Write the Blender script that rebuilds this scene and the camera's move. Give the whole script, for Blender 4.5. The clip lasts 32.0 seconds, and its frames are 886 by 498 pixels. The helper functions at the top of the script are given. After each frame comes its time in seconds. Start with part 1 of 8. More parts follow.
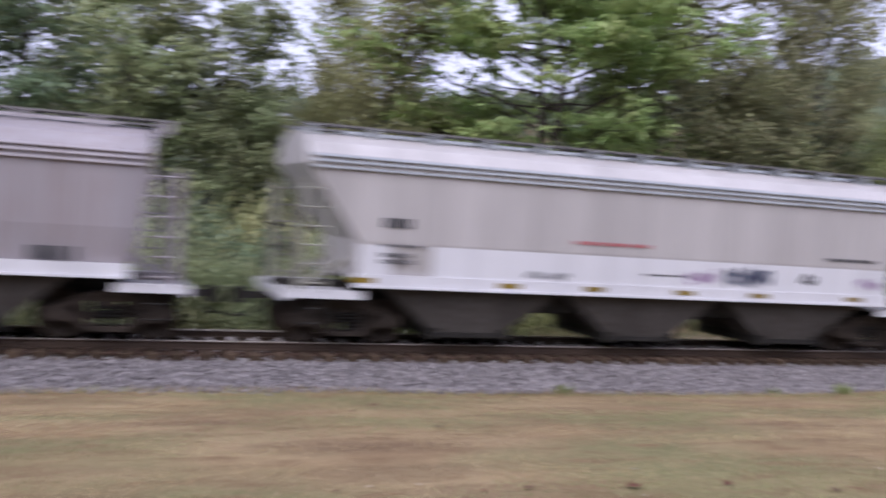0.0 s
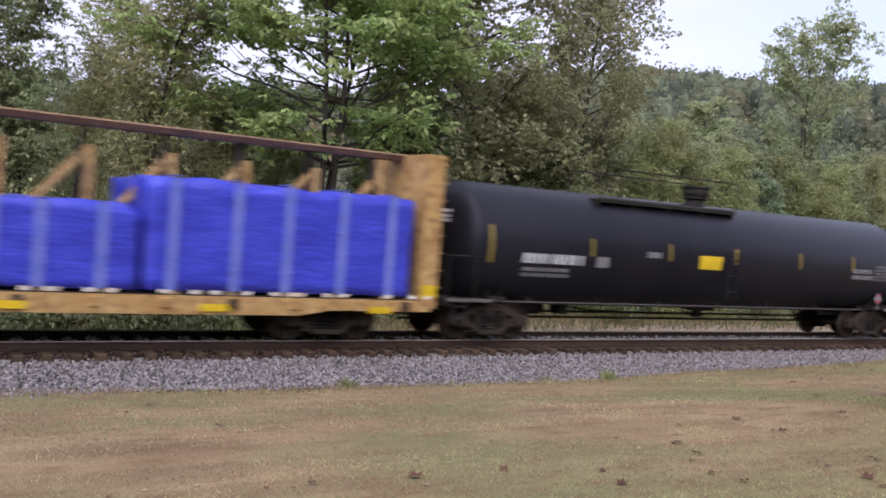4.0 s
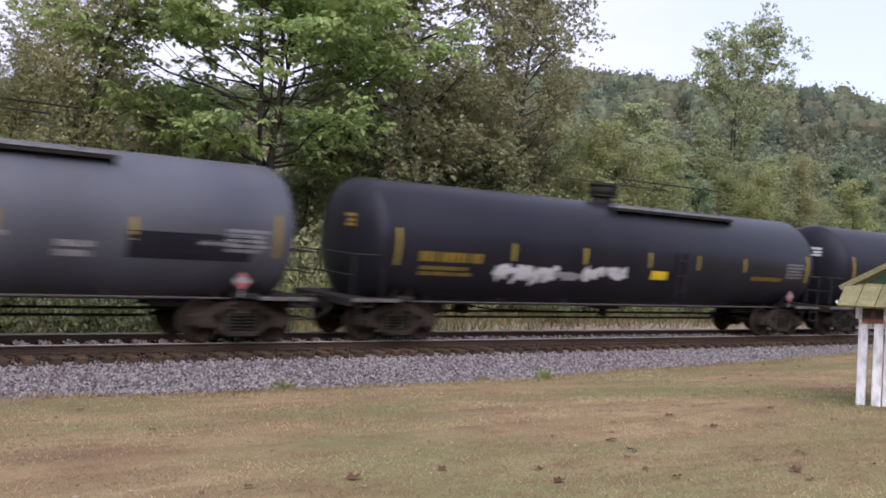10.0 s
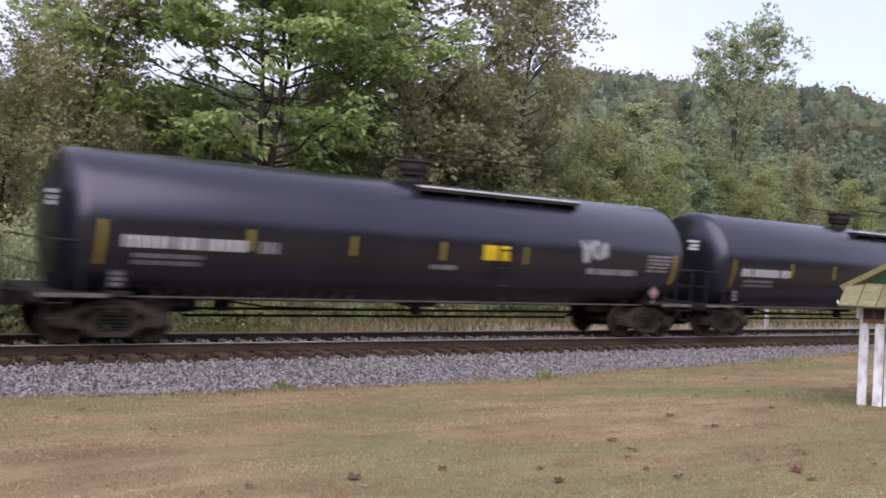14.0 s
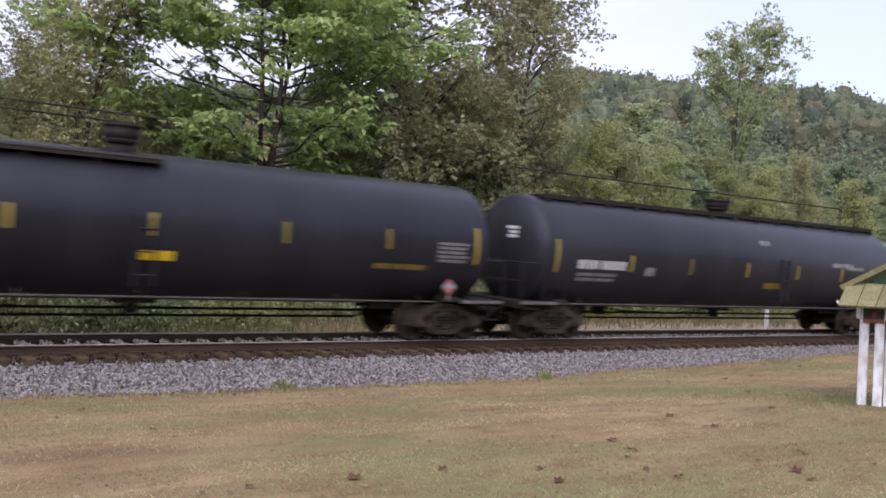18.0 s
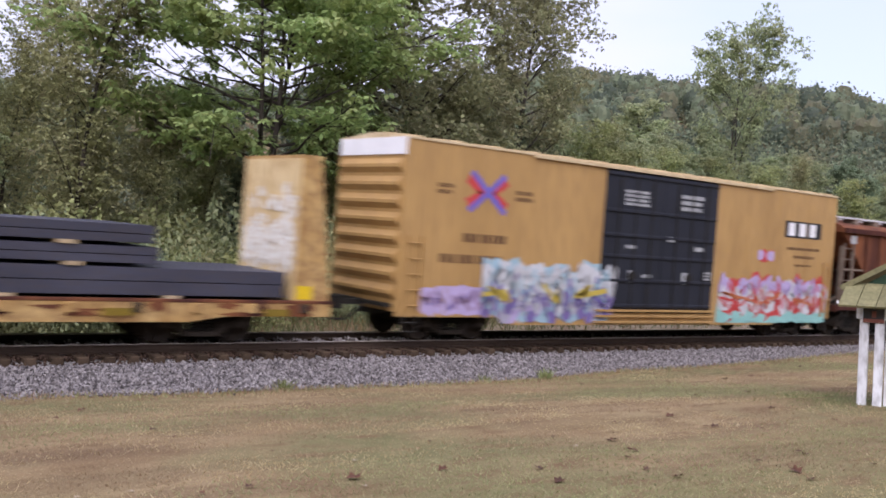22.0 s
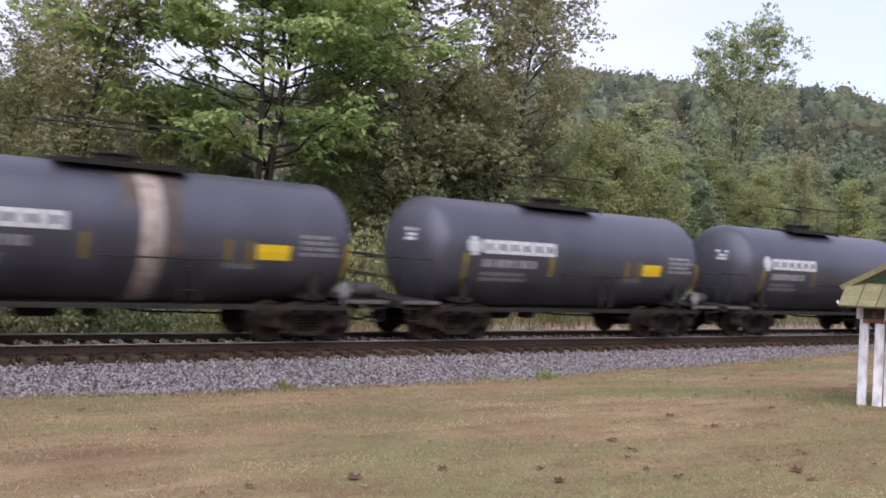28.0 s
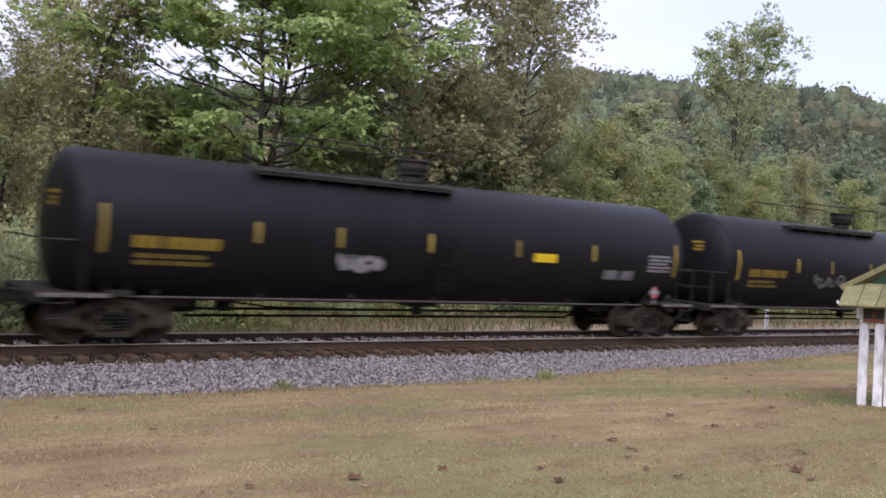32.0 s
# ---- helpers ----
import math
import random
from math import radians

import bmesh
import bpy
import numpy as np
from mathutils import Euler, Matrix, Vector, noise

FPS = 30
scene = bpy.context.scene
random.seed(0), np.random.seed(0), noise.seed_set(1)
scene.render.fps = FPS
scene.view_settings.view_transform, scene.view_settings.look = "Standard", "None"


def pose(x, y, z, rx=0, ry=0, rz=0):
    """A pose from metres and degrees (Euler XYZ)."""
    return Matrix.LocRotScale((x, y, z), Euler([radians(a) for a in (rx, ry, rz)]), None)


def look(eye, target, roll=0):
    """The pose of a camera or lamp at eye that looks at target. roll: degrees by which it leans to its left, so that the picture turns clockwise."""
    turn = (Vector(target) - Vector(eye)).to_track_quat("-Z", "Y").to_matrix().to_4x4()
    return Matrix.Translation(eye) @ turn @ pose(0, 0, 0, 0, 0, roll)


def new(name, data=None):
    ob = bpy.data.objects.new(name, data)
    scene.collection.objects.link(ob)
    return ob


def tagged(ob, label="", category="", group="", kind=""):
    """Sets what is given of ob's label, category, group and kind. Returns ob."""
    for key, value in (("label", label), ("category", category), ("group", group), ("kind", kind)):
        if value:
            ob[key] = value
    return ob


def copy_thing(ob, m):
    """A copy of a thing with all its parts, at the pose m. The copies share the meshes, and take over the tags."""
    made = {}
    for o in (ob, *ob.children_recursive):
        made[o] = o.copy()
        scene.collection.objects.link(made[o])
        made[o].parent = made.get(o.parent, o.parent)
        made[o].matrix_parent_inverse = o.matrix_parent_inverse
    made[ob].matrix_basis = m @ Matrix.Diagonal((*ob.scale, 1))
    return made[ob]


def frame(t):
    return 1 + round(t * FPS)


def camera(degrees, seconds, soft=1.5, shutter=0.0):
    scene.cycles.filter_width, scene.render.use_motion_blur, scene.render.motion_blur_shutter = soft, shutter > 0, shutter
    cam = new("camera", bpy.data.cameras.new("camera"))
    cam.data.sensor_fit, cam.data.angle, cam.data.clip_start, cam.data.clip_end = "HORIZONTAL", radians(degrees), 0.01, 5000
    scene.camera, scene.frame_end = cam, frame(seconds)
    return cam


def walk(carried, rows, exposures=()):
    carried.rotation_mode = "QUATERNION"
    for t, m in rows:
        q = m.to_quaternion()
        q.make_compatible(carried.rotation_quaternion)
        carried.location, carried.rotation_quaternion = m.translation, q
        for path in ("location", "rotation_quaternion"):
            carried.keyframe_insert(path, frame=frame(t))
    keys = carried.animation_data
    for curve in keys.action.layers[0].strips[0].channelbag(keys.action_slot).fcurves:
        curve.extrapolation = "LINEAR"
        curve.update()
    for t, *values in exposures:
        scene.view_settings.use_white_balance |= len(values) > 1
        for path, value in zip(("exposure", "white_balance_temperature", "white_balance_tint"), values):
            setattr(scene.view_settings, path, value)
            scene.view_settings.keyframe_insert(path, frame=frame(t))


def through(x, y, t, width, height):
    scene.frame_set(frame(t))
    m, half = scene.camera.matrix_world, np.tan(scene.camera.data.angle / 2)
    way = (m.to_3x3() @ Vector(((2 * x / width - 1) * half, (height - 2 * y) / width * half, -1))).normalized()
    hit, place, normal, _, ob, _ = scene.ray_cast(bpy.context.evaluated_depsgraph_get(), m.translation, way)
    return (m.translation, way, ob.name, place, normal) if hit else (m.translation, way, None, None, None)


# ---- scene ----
# The train runs along x on a straight, canted track; z = 0 is the rail top at the track's middle.
TRACK_Y, CANT, SPEED = 20.824, 2.5, 16.915
EYE = (0.0, 0.0, 1.979)

cam = camera(49.09, 32.0, soft=1.72, shutter=0.45)


def view(yaw, pitch, roll):
    return pose(*EYE, 90 + pitch, 0, -yaw) @ pose(0, 0, 0, 0, 0, -roll)


TURNS = [
    (0.0, 20.696, 0.190, -2.985), (0.1, 23.886, 0.348, -2.739), (0.2, 26.643, 0.484, -2.528), (0.3, 28.413, 0.571, -2.392),
    (0.4, 29.956, 0.647, -2.273), (0.5, 30.985, 0.698, -2.194), (1.0, 31.371, 0.546, -2.542), (1.5, 31.983, 0.765, -2.519),
    (2.0, 32.142, 0.599, -2.795), (2.5, 33.587, 0.459, -2.977), (4.5, 33.350, 0.519, -3.008), (5.5, 33.319, 0.526, -3.010),
    (6.5, 33.311, 0.540, -3.011), (6.8, 33.400, 0.540, -3.03), (7.0, 33.816, 0.543, -3.133), (7.1, 35.340, 0.574, -2.992), (7.2, 36.574, 0.598, -2.878),
    (7.3, 37.264, 0.612, -2.814), (7.5, 37.446, 0.616, -2.797), (8.0, 37.239, 0.711, -2.769), (8.5, 37.184, 0.724, -2.764),
    (9.0, 37.159, 0.723, -2.762), (10.0, 37.117, 0.721, -2.768), (12.0, 37.070, 0.718, -2.778), (22.0, 37.069, 0.718, -2.778),
    (32.0, 37.069, 0.718, -2.777)]
walk(cam, [(t, view(a, b, c)) for t, a, b, c in TURNS],
     exposures=((0.0, 0.77, 6050, 13), (0.3, 0.61, 6060, 12), (0.6, 0.46, 6150, 12), (1.2, 0.60, 6250, 12), (2.5, 0.64, 5950, 12), (4.5, 0.8, 6390, 12), (21.2, 0.8, 6390, 12), (23.0, 0.71, 6300, 12), (24.6, 0.8, 6390, 12), (32.0, 0.8, 6390, 12)))

# ---- light: a bright overcast sky, the veiled sun high behind the camera ----
world = bpy.data.worlds.new("overcast_sky")
scene.world = world
world.use_nodes = True
wt = world.node_tree
wn, wl = wt.nodes.new, wt.links.new
sky = wn("ShaderNodeTexSky")
sky.sky_type, sky.sun_disc = "NISHITA", False
SUN_TURN, SUN_UP = 222.0, 48.0
sky.sun_elevation, sky.sun_rotation = radians(SUN_UP), radians(SUN_TURN)
sky.air_density, sky.dust_density, sky.ozone_density, sky.altitude = 1.0, 3.0, 1.0, 100
# a thin, nearly even layer of white cloud over the blue
wtc, wmap, wnz, wramp, wmix = wn("ShaderNodeTexCoord"), wn("ShaderNodeMapping"), wn("ShaderNodeTexNoise"), wn("ShaderNodeMapRange"), wn("ShaderNodeMix")
wmap.inputs["Scale"].default_value = (1.0, 1.0, 3.0)
wnz.inputs["Scale"].default_value, wnz.inputs["Detail"].default_value = 1.6, 5
wl(wtc.outputs["Generated"], wmap.inputs["Vector"])
wl(wmap.outputs[0], wnz.inputs["Vector"])
wl(wnz.outputs["Fac"], wramp.inputs[0])
wramp.inputs[1].default_value, wramp.inputs[2].default_value, wramp.inputs[3].default_value, wramp.inputs[4].default_value = 0.36, 0.62, 0.62, 0.97
wmix.data_type = "RGBA"
wl(wramp.outputs[0], wmix.inputs[0])
wl(sky.outputs[0], wmix.inputs[6])
wmix.inputs[7].default_value = (3.95, 3.92, 5.15, 1)
wl(wmix.outputs[2], wt.nodes["Background"].inputs[0])
wt.nodes["Background"].inputs[1].default_value = 0.15
sun = new("sun", bpy.data.lights.new("sun", "SUN"))
sun.data.energy, sun.data.angle, sun.data.color = 1.85, radians(80), (1.0, 0.95, 0.95)
sun.matrix_world = look((0, 0, 0), (-math.sin(radians(SUN_TURN)), -math.cos(radians(SUN_TURN)), -math.tan(radians(SUN_UP))))
# ---- materials ----
def base_nodes(name, rough=0.7, metal=0.0):
    m = bpy.data.materials.new(name)
    m.use_nodes = True
    b = m.node_tree.nodes["Principled BSDF"]
    b.inputs["Roughness"].default_value, b.inputs["Metallic"].default_value = rough, metal
    return m, m.node_tree, b


def surface(name, c1, c2, c3=None, rough=0.7, metal=0.0, scale=3.0, fine=40.0, stretch=(1, 1, 1), bump=0.15, spread=0.0, rough_var=0.1, spec=0.4, amount=0.35, tint=None):
    """Two tones mixed by coarse noise, a third by fine noise; spread: change from object to object."""
    m, tree, b = base_nodes(name, rough, metal)
    n, l = tree.nodes.new, tree.links.new
    b.inputs["Specular IOR Level"].default_value = spec
    if tint:
        b.inputs["Specular Tint"].default_value = (*tint, 1)
    tc, mp = n("ShaderNodeTexCoord"), n("ShaderNodeMapping")
    mp.inputs["Scale"].default_value = stretch
    l(tc.outputs["Object"], mp.inputs["Vector"])
    coarse, grain = n("ShaderNodeTexNoise"), n("ShaderNodeTexNoise")
    for node, s, d in ((coarse, scale, 6), (grain, fine, 4)):
        node.inputs["Scale"].default_value, node.inputs["Detail"].default_value = s, d
        l(mp.outputs[0], node.inputs["Vector"])
    ramp = n("ShaderNodeValToRGB")
    ramp.color_ramp.elements[0].position, ramp.color_ramp.elements[1].position = 0.35, 0.68
    ramp.color_ramp.elements[0].color, ramp.color_ramp.elements[1].color = (*c1, 1), (*c2, 1)
    l(coarse.outputs["Fac"], ramp.inputs["Fac"])
    mix = n("ShaderNodeMix")
    mix.data_type = "RGBA"
    c3 = c3 or tuple(0.5 * (p + q) * 0.7 for p, q in zip(c1, c2))
    mix.inputs[7].default_value = (*c3, 1)
    l(ramp.outputs[0], mix.inputs[6])
    mr = n("ShaderNodeMapRange")
    mr.inputs[1].default_value, mr.inputs[2].default_value, mr.inputs[4].default_value = 0.42, 0.75, amount * 2
    l(grain.outputs["Fac"], mr.inputs[0])
    l(mr.outputs[0], mix.inputs[0])
    out = mix.outputs[2]
    if spread:
        info, hsv, k = n("ShaderNodeObjectInfo"), n("ShaderNodeHueSaturation"), n("ShaderNodeMapRange")
        k.inputs[3].default_value, k.inputs[4].default_value = 1 - spread, 1 + spread
        l(info.outputs["Random"], k.inputs[0])
        l(k.outputs[0], hsv.inputs["Value"])
        l(out, hsv.inputs["Color"])
        out = hsv.outputs[0]
    l(out, b.inputs["Base Color"])
    rr = n("ShaderNodeMapRange")
    rr.inputs[3].default_value, rr.inputs[4].default_value = max(rough - rough_var, 0.02), min(rough + rough_var, 1)
    l(coarse.outputs["Fac"], rr.inputs[0])
    l(rr.outputs[0], b.inputs["Roughness"])
    if bump:
        bp = n("ShaderNodeBump")
        bp.inputs["Strength"].default_value, bp.inputs["Distance"].default_value = bump, 0.02
        l(grain.outputs["Fac"], bp.inputs["Height"])
        l(bp.outputs[0], b.inputs["Normal"])
    return m


M = {}
VIOLET = (0.80, 0.82, 1.0)
M["tank_black"] = surface("black_tank_paint", (0.0123, 0.0123, 0.0162), (0.0190, 0.0190, 0.0246), (0.0134, 0.0129, 0.0151), rough=0.38, scale=0.6, fine=9, stretch=(1, 1, 0.25), bump=0.02, spread=0.15, rough_var=0.05, spec=0.20, amount=0.2, tint=VIOLET)
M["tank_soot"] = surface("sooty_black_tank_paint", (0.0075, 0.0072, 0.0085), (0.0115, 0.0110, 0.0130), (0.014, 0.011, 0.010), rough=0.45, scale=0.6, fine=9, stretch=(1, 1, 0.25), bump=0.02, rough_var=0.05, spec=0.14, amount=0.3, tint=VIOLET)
M["tank_satin"] = surface("satin_black_tank_paint", (0.0175, 0.0173, 0.0225), (0.0275, 0.0269, 0.0338), (0.0150, 0.0144, 0.0169), rough=0.38, scale=0.6, fine=9, stretch=(1, 1, 0.25), bump=0.02, spread=0.15, rough_var=0.05, spec=0.25, amount=0.2, tint=VIOLET)
M["tank_grey"] = surface("faded_grey_tank_paint", (0.044, 0.046, 0.058), (0.086, 0.089, 0.108), (0.070, 0.066, 0.072), rough=0.5, scale=0.5, fine=5, stretch=(1, 1, 0.2), bump=0.02, rough_var=0.08, spec=0.55, amount=0.2, tint=(0.9, 0.93, 1.0))
M["tank_gloss"] = surface("glossy_black_tank_paint", (0.0085, 0.0085, 0.0125), (0.0140, 0.0140, 0.0195), rough=0.25, scale=0.5, fine=9, stretch=(1, 1, 0.25), bump=0.01, rough_var=0.05, spec=0.75, amount=0.1, tint=(0.88, 0.82, 1.0))
M["tank_silver"] = surface("dull_silver_tank_paint", (0.125, 0.122, 0.145), (0.165, 0.160, 0.188), (0.095, 0.086, 0.090), rough=0.36, metal=0.3, scale=0.5, fine=5, stretch=(1, 1, 0.2), bump=0.02, spec=0.5, amount=0.22)
M["underframe"] = surface("grimy_black_steel", (0.010, 0.010, 0.010), (0.03, 0.028, 0.026), (0.05, 0.04, 0.032), rough=0.8, scale=3, fine=30, bump=0.2, spread=0.2, spec=0.2)
M["bogie"] = surface("dusty_brown_cast_steel", (0.0240, 0.0185, 0.0150), (0.0480, 0.0370, 0.0300), (0.066, 0.050, 0.040), rough=0.85, scale=3, fine=25, bump=0.3, spread=0.2, spec=0.2)
M["wheel"] = surface("rusty_wheel_steel", (0.021, 0.015, 0.012), (0.042, 0.029, 0.021), rough=0.7, scale=4, fine=30, bump=0.2, spec=0.25)
M["yellow_bar"] = surface("faded_yellow_reflector", (0.19, 0.140, 0.022), (0.26, 0.195, 0.032), (0.16, 0.11, 0.03), rough=0.6, scale=4, fine=30, bump=0.0, spread=0.25)
M["yellow_text"] = surface("weathered_yellow_lettering", (0.1760, 0.1184, 0.0120), (0.2400, 0.1600, 0.0160), rough=0.6, scale=6, fine=40, bump=0.0, spread=0.1)
M["yellow_panel"] = surface("bright_yellow_panel", (0.62, 0.42, 0.01), (0.70, 0.50, 0.02), rough=0.5, scale=4, fine=30, bump=0.0, spread=0.1, amount=0.1)
M["yellow_dull"] = surface("dull_yellow_panel", (0.36, 0.215, 0.02), (0.44, 0.28, 0.03), rough=0.6, scale=4, fine=30, bump=0.0, spread=0.1, amount=0.2)
# lettering brown; also colours the painted shadow strips under the boxcar ledges
M["brown_text"] = surface("brown_lettering_and_ledge_shadow", (0.11, 0.055, 0.025), (0.16, 0.08, 0.035), rough=0.6, scale=5, fine=30, bump=0.0)
M["gon_rim"] = surface("worn_grey_rim", (0.10, 0.09, 0.088), (0.16, 0.145, 0.14), (0.06, 0.045, 0.04), rough=0.7, scale=2, fine=10, bump=0.1)
M["white_text"] = surface("white_stencil_paint", (0.45, 0.46, 0.48), (0.60, 0.61, 0.63), (0.28, 0.28, 0.28), rough=0.6, scale=5, fine=30, bump=0.0, spread=0.12)
M["worn_text"] = surface("worn_white_stencil_paint", (0.20, 0.20, 0.21), (0.32, 0.32, 0.33), (0.10, 0.10, 0.10), rough=0.6, scale=5, fine=30, bump=0.0, spread=0.15)
M["mid_text"] = surface("worn_dark_stencil_paint", (0.12, 0.12, 0.135), (0.18, 0.18, 0.20), rough=0.6, scale=5, fine=30, bump=0.0, spread=0.15)
M["reservoir_grey"] = surface("dusty_grey_reservoir_paint", (0.0441, 0.0420, 0.0420), (0.0630, 0.0609, 0.0609), (0.0294, 0.0252, 0.0231), rough=0.6, scale=3, fine=14, bump=0.03)
M["grey_text"] = surface("faded_grey_stencil_paint", (0.16, 0.16, 0.17), (0.26, 0.26, 0.27), rough=0.6, scale=5, fine=30, bump=0.0, spread=0.2)
M["dark_text"] = surface("dark_stencil_paint", (0.03, 0.03, 0.035), (0.07, 0.07, 0.075), rough=0.6, scale=5, fine=30, bump=0.0, spread=0.2)
M["red_mark"] = surface("red_placard_paint", (0.36, 0.08, 0.09), (0.46, 0.13, 0.14), rough=0.5, scale=5, fine=30, bump=0.0)
M["rail"] = surface("rust_brown_rail_steel", (0.036, 0.022, 0.016), (0.070, 0.045, 0.032), rough=0.7, scale=1.5, fine=20, stretch=(0.3, 1, 1), bump=0.1, spec=0.3)
M["rail_head"] = surface("worn_shiny_rail_head", (0.40, 0.35, 0.31), (0.52, 0.46, 0.42), rough=0.5, metal=0.15, scale=2, fine=20, bump=0.02)
M["tie"] = surface("weathered_creosoted_wood", (0.0432, 0.0300, 0.0216), (0.0864, 0.0600, 0.0408), (0.1080, 0.0696, 0.0420), rough=0.9, scale=2, fine=30, stretch=(3, 0.6, 3), bump=0.4, spread=0.3, spec=0.15)
M["stone"] = surface("pale_crushed_stone", (0.176, 0.164, 0.160), (0.304, 0.284, 0.276), (0.112, 0.104, 0.100), rough=0.9, scale=9, fine=30, bump=0.5, spec=0.2)
M["white_wood"] = surface("flaking_white_painted_wood", (0.66, 0.66, 0.70), (0.82, 0.82, 0.86), (0.30, 0.29, 0.29), rough=0.6, scale=4, fine=11, stretch=(1, 1, 0.35), bump=0.15, amount=0.42)
# ---- builders ----
def part(name, data, material=None, parent=None, label="", at=None):
    """One mesh object from a bmesh or a mesh, under a thing or a part."""
    if isinstance(data, bmesh.types.BMesh):
        me = bpy.data.meshes.new(name)
        data.to_mesh(me)
        data.free()
        if material:
            me.materials.append(material)
    else:
        me = data
    ob = new(name, me)
    ob.parent = parent
    if at is not None:
        ob.matrix_basis = at
    if label:
        ob["label"] = label
    return ob


def thing(name, label, category, group="", kind="", m=None):
    ob = tagged(new(name), label, category, group, kind)
    if m is not None:
        ob.matrix_basis = m
    return ob


CACHE = {}


def shared(key, make, material):
    """A mesh made once for each key and material."""
    k = (key, material.name)
    if k not in CACHE:
        bm = bmesh.new()
        make(bm)
        me = bpy.data.meshes.new(key)
        bm.to_mesh(me)
        bm.free()
        me.materials.append(material)
        CACHE[k] = me
    return CACHE[k]


def box(bm, x0, x1, y0, y1, z0, z1, bevel=0.0):
    vs = [bm.verts.new((x, y, z)) for x in (x0, x1) for y in (y0, y1) for z in (z0, z1)]
    fs = [bm.faces.new([vs[i] for i in q]) for q in ((0, 1, 3, 2), (4, 6, 7, 5), (0, 4, 5, 1), (2, 3, 7, 6), (0, 2, 6, 4), (1, 5, 7, 3))]
    if bevel:
        bmesh.ops.bevel(bm, geom=list({e for f in fs for e in f.edges}), offset=bevel, segments=1, affect="EDGES")
    return bm


def tube(bm, p0, p1, r, n=8, r2=None, caps=True):
    p0, p1 = Vector(p0), Vector(p1)
    d = (p1 - p0).normalized()
    a = d.orthogonal().normalized()
    b = d.cross(a)
    rings = []
    for p, rr in ((p0, r), (p1, r if r2 is None else r2)):
        rings.append([bm.verts.new(p + rr * (math.cos(2 * math.pi * i / n) * a + math.sin(2 * math.pi * i / n) * b)) for i in range(n)])
    for i in range(n):
        f = bm.faces.new((rings[0][i], rings[0][(i + 1) % n], rings[1][(i + 1) % n], rings[1][i]))
        f.smooth = n > 6
    if caps:
        bm.faces.new(rings[0][::-1])
        bm.faces.new(rings[1])
    return bm


def path_tube(bm, pts, r, n=6):
    for a, b in zip(pts, pts[1:]):
        tube(bm, a, b, r, n)
    return bm


def prism(bm, outline, lo, hi, axis="y"):
    """An outline of (a, b) pairs pushed along an axis: y -> (a, ., b), x -> (., a, b), z -> (a, b, .)."""
    put = {"y": lambda a, b, c: (a, c, b), "x": lambda a, b, c: (c, a, b), "z": lambda a, b, c: (a, b, c)}[axis]
    v0 = [bm.verts.new(put(a, b, lo)) for a, b in outline]
    v1 = [bm.verts.new(put(a, b, hi)) for a, b in outline]
    k = len(outline)
    for i in range(k):
        bm.faces.new((v0[i], v0[(i + 1) % k], v1[(i + 1) % k], v1[i]))
    bm.faces.new(v0[::-1])
    bm.faces.new(v1)
    bmesh.ops.recalc_face_normals(bm, faces=bm.faces)
    return bm


def turned(bm, profile, centre, n=40):
    """A body of revolution about the x axis through centre (y, z); profile of (x, r)."""
    cy, cz = centre
    rings = []
    for x, r in profile:
        if r < 1e-4:
            rings.append([bm.verts.new((x, cy, cz))])
        else:
            rings.append([bm.verts.new((x, cy + r * math.sin(2 * math.pi * i / n), cz + r * math.cos(2 * math.pi * i / n))) for i in range(n)])
    for a, b in zip(rings, rings[1:]):
        for i in range(n):
            j = (i + 1) % n
            q = [a[i % len(a)], b[i % len(b)], b[j % len(b)], a[j % len(a)]]
            q = [v for k, v in enumerate(q) if v not in q[:k]]
            if len(q) > 2:
                bm.faces.new(q).smooth = True
    return bm


def B():
    return bmesh.new()
# ---- ground: one sheet, lawn before the track, wood floor and a hill beyond ----
def smooth(a, b, v):
    t = min(max((v - a) / (b - a), 0.0), 1.0)
    return t * t * (3 - 2 * t)


CREST = ((-35, 18), (5, 30), (20, 34), (30, 36), (40, 41), (46, 42.8), (50, 40.4), (56.5, 39.6), (59, 37.6), (61.5, 34.5), (66, 28), (78, 15))


def hill(x, y):
    """A wooded ridge about 250 m off, its crest given by the bearing in degrees."""
    r, a = math.hypot(x, y), math.degrees(math.atan2(x, y))
    if y < 40:
        return 0.0
    side = smooth(-35, 5, a) * (1 - smooth(66, 78, a))
    crest = float(np.interp(a, [p for p, q in CREST], [q for p, q in CREST])) + 0.7 * math.sin(a * 1.3)
    return side * crest * (smooth(95, 250, r) - 0.5 * smooth(320, 700, r))


def ground_z(x, y):
    toe = -0.62 + 0.36 * smooth(4, 32, x)
    edge = -0.60 - 0.12 * smooth(3, 12, x) + 0.10 * smooth(13, 20, x) + 0.26 * smooth(18, 32, x)
    if y <= 0:
        z = 0.35
    elif y < 10:
        z = 0.35 - 0.57 * smooth(-4, 11, y)
    elif y < 17:
        z = -0.19 + (edge + 0.19) * smooth(9.5, 17.2, y)
    elif y < 24.6:
        z = edge + (-1.0 - edge) * smooth(17.0, 17.7, y) + (toe + 0.98) * smooth(22.0, 24.6, y)
    else:
        z = toe - 0.02 + (0.30 - 0.5 * toe) * smooth(24.6, 34, y)
    near = smooth(-3, 2, y) * (1 - smooth(16, 18, y))
    z += 0.03 * noise.noise(Vector((x * 0.35, y * 0.35, 3.0))) * (0.4 + near)
    return z + hill(x, y)


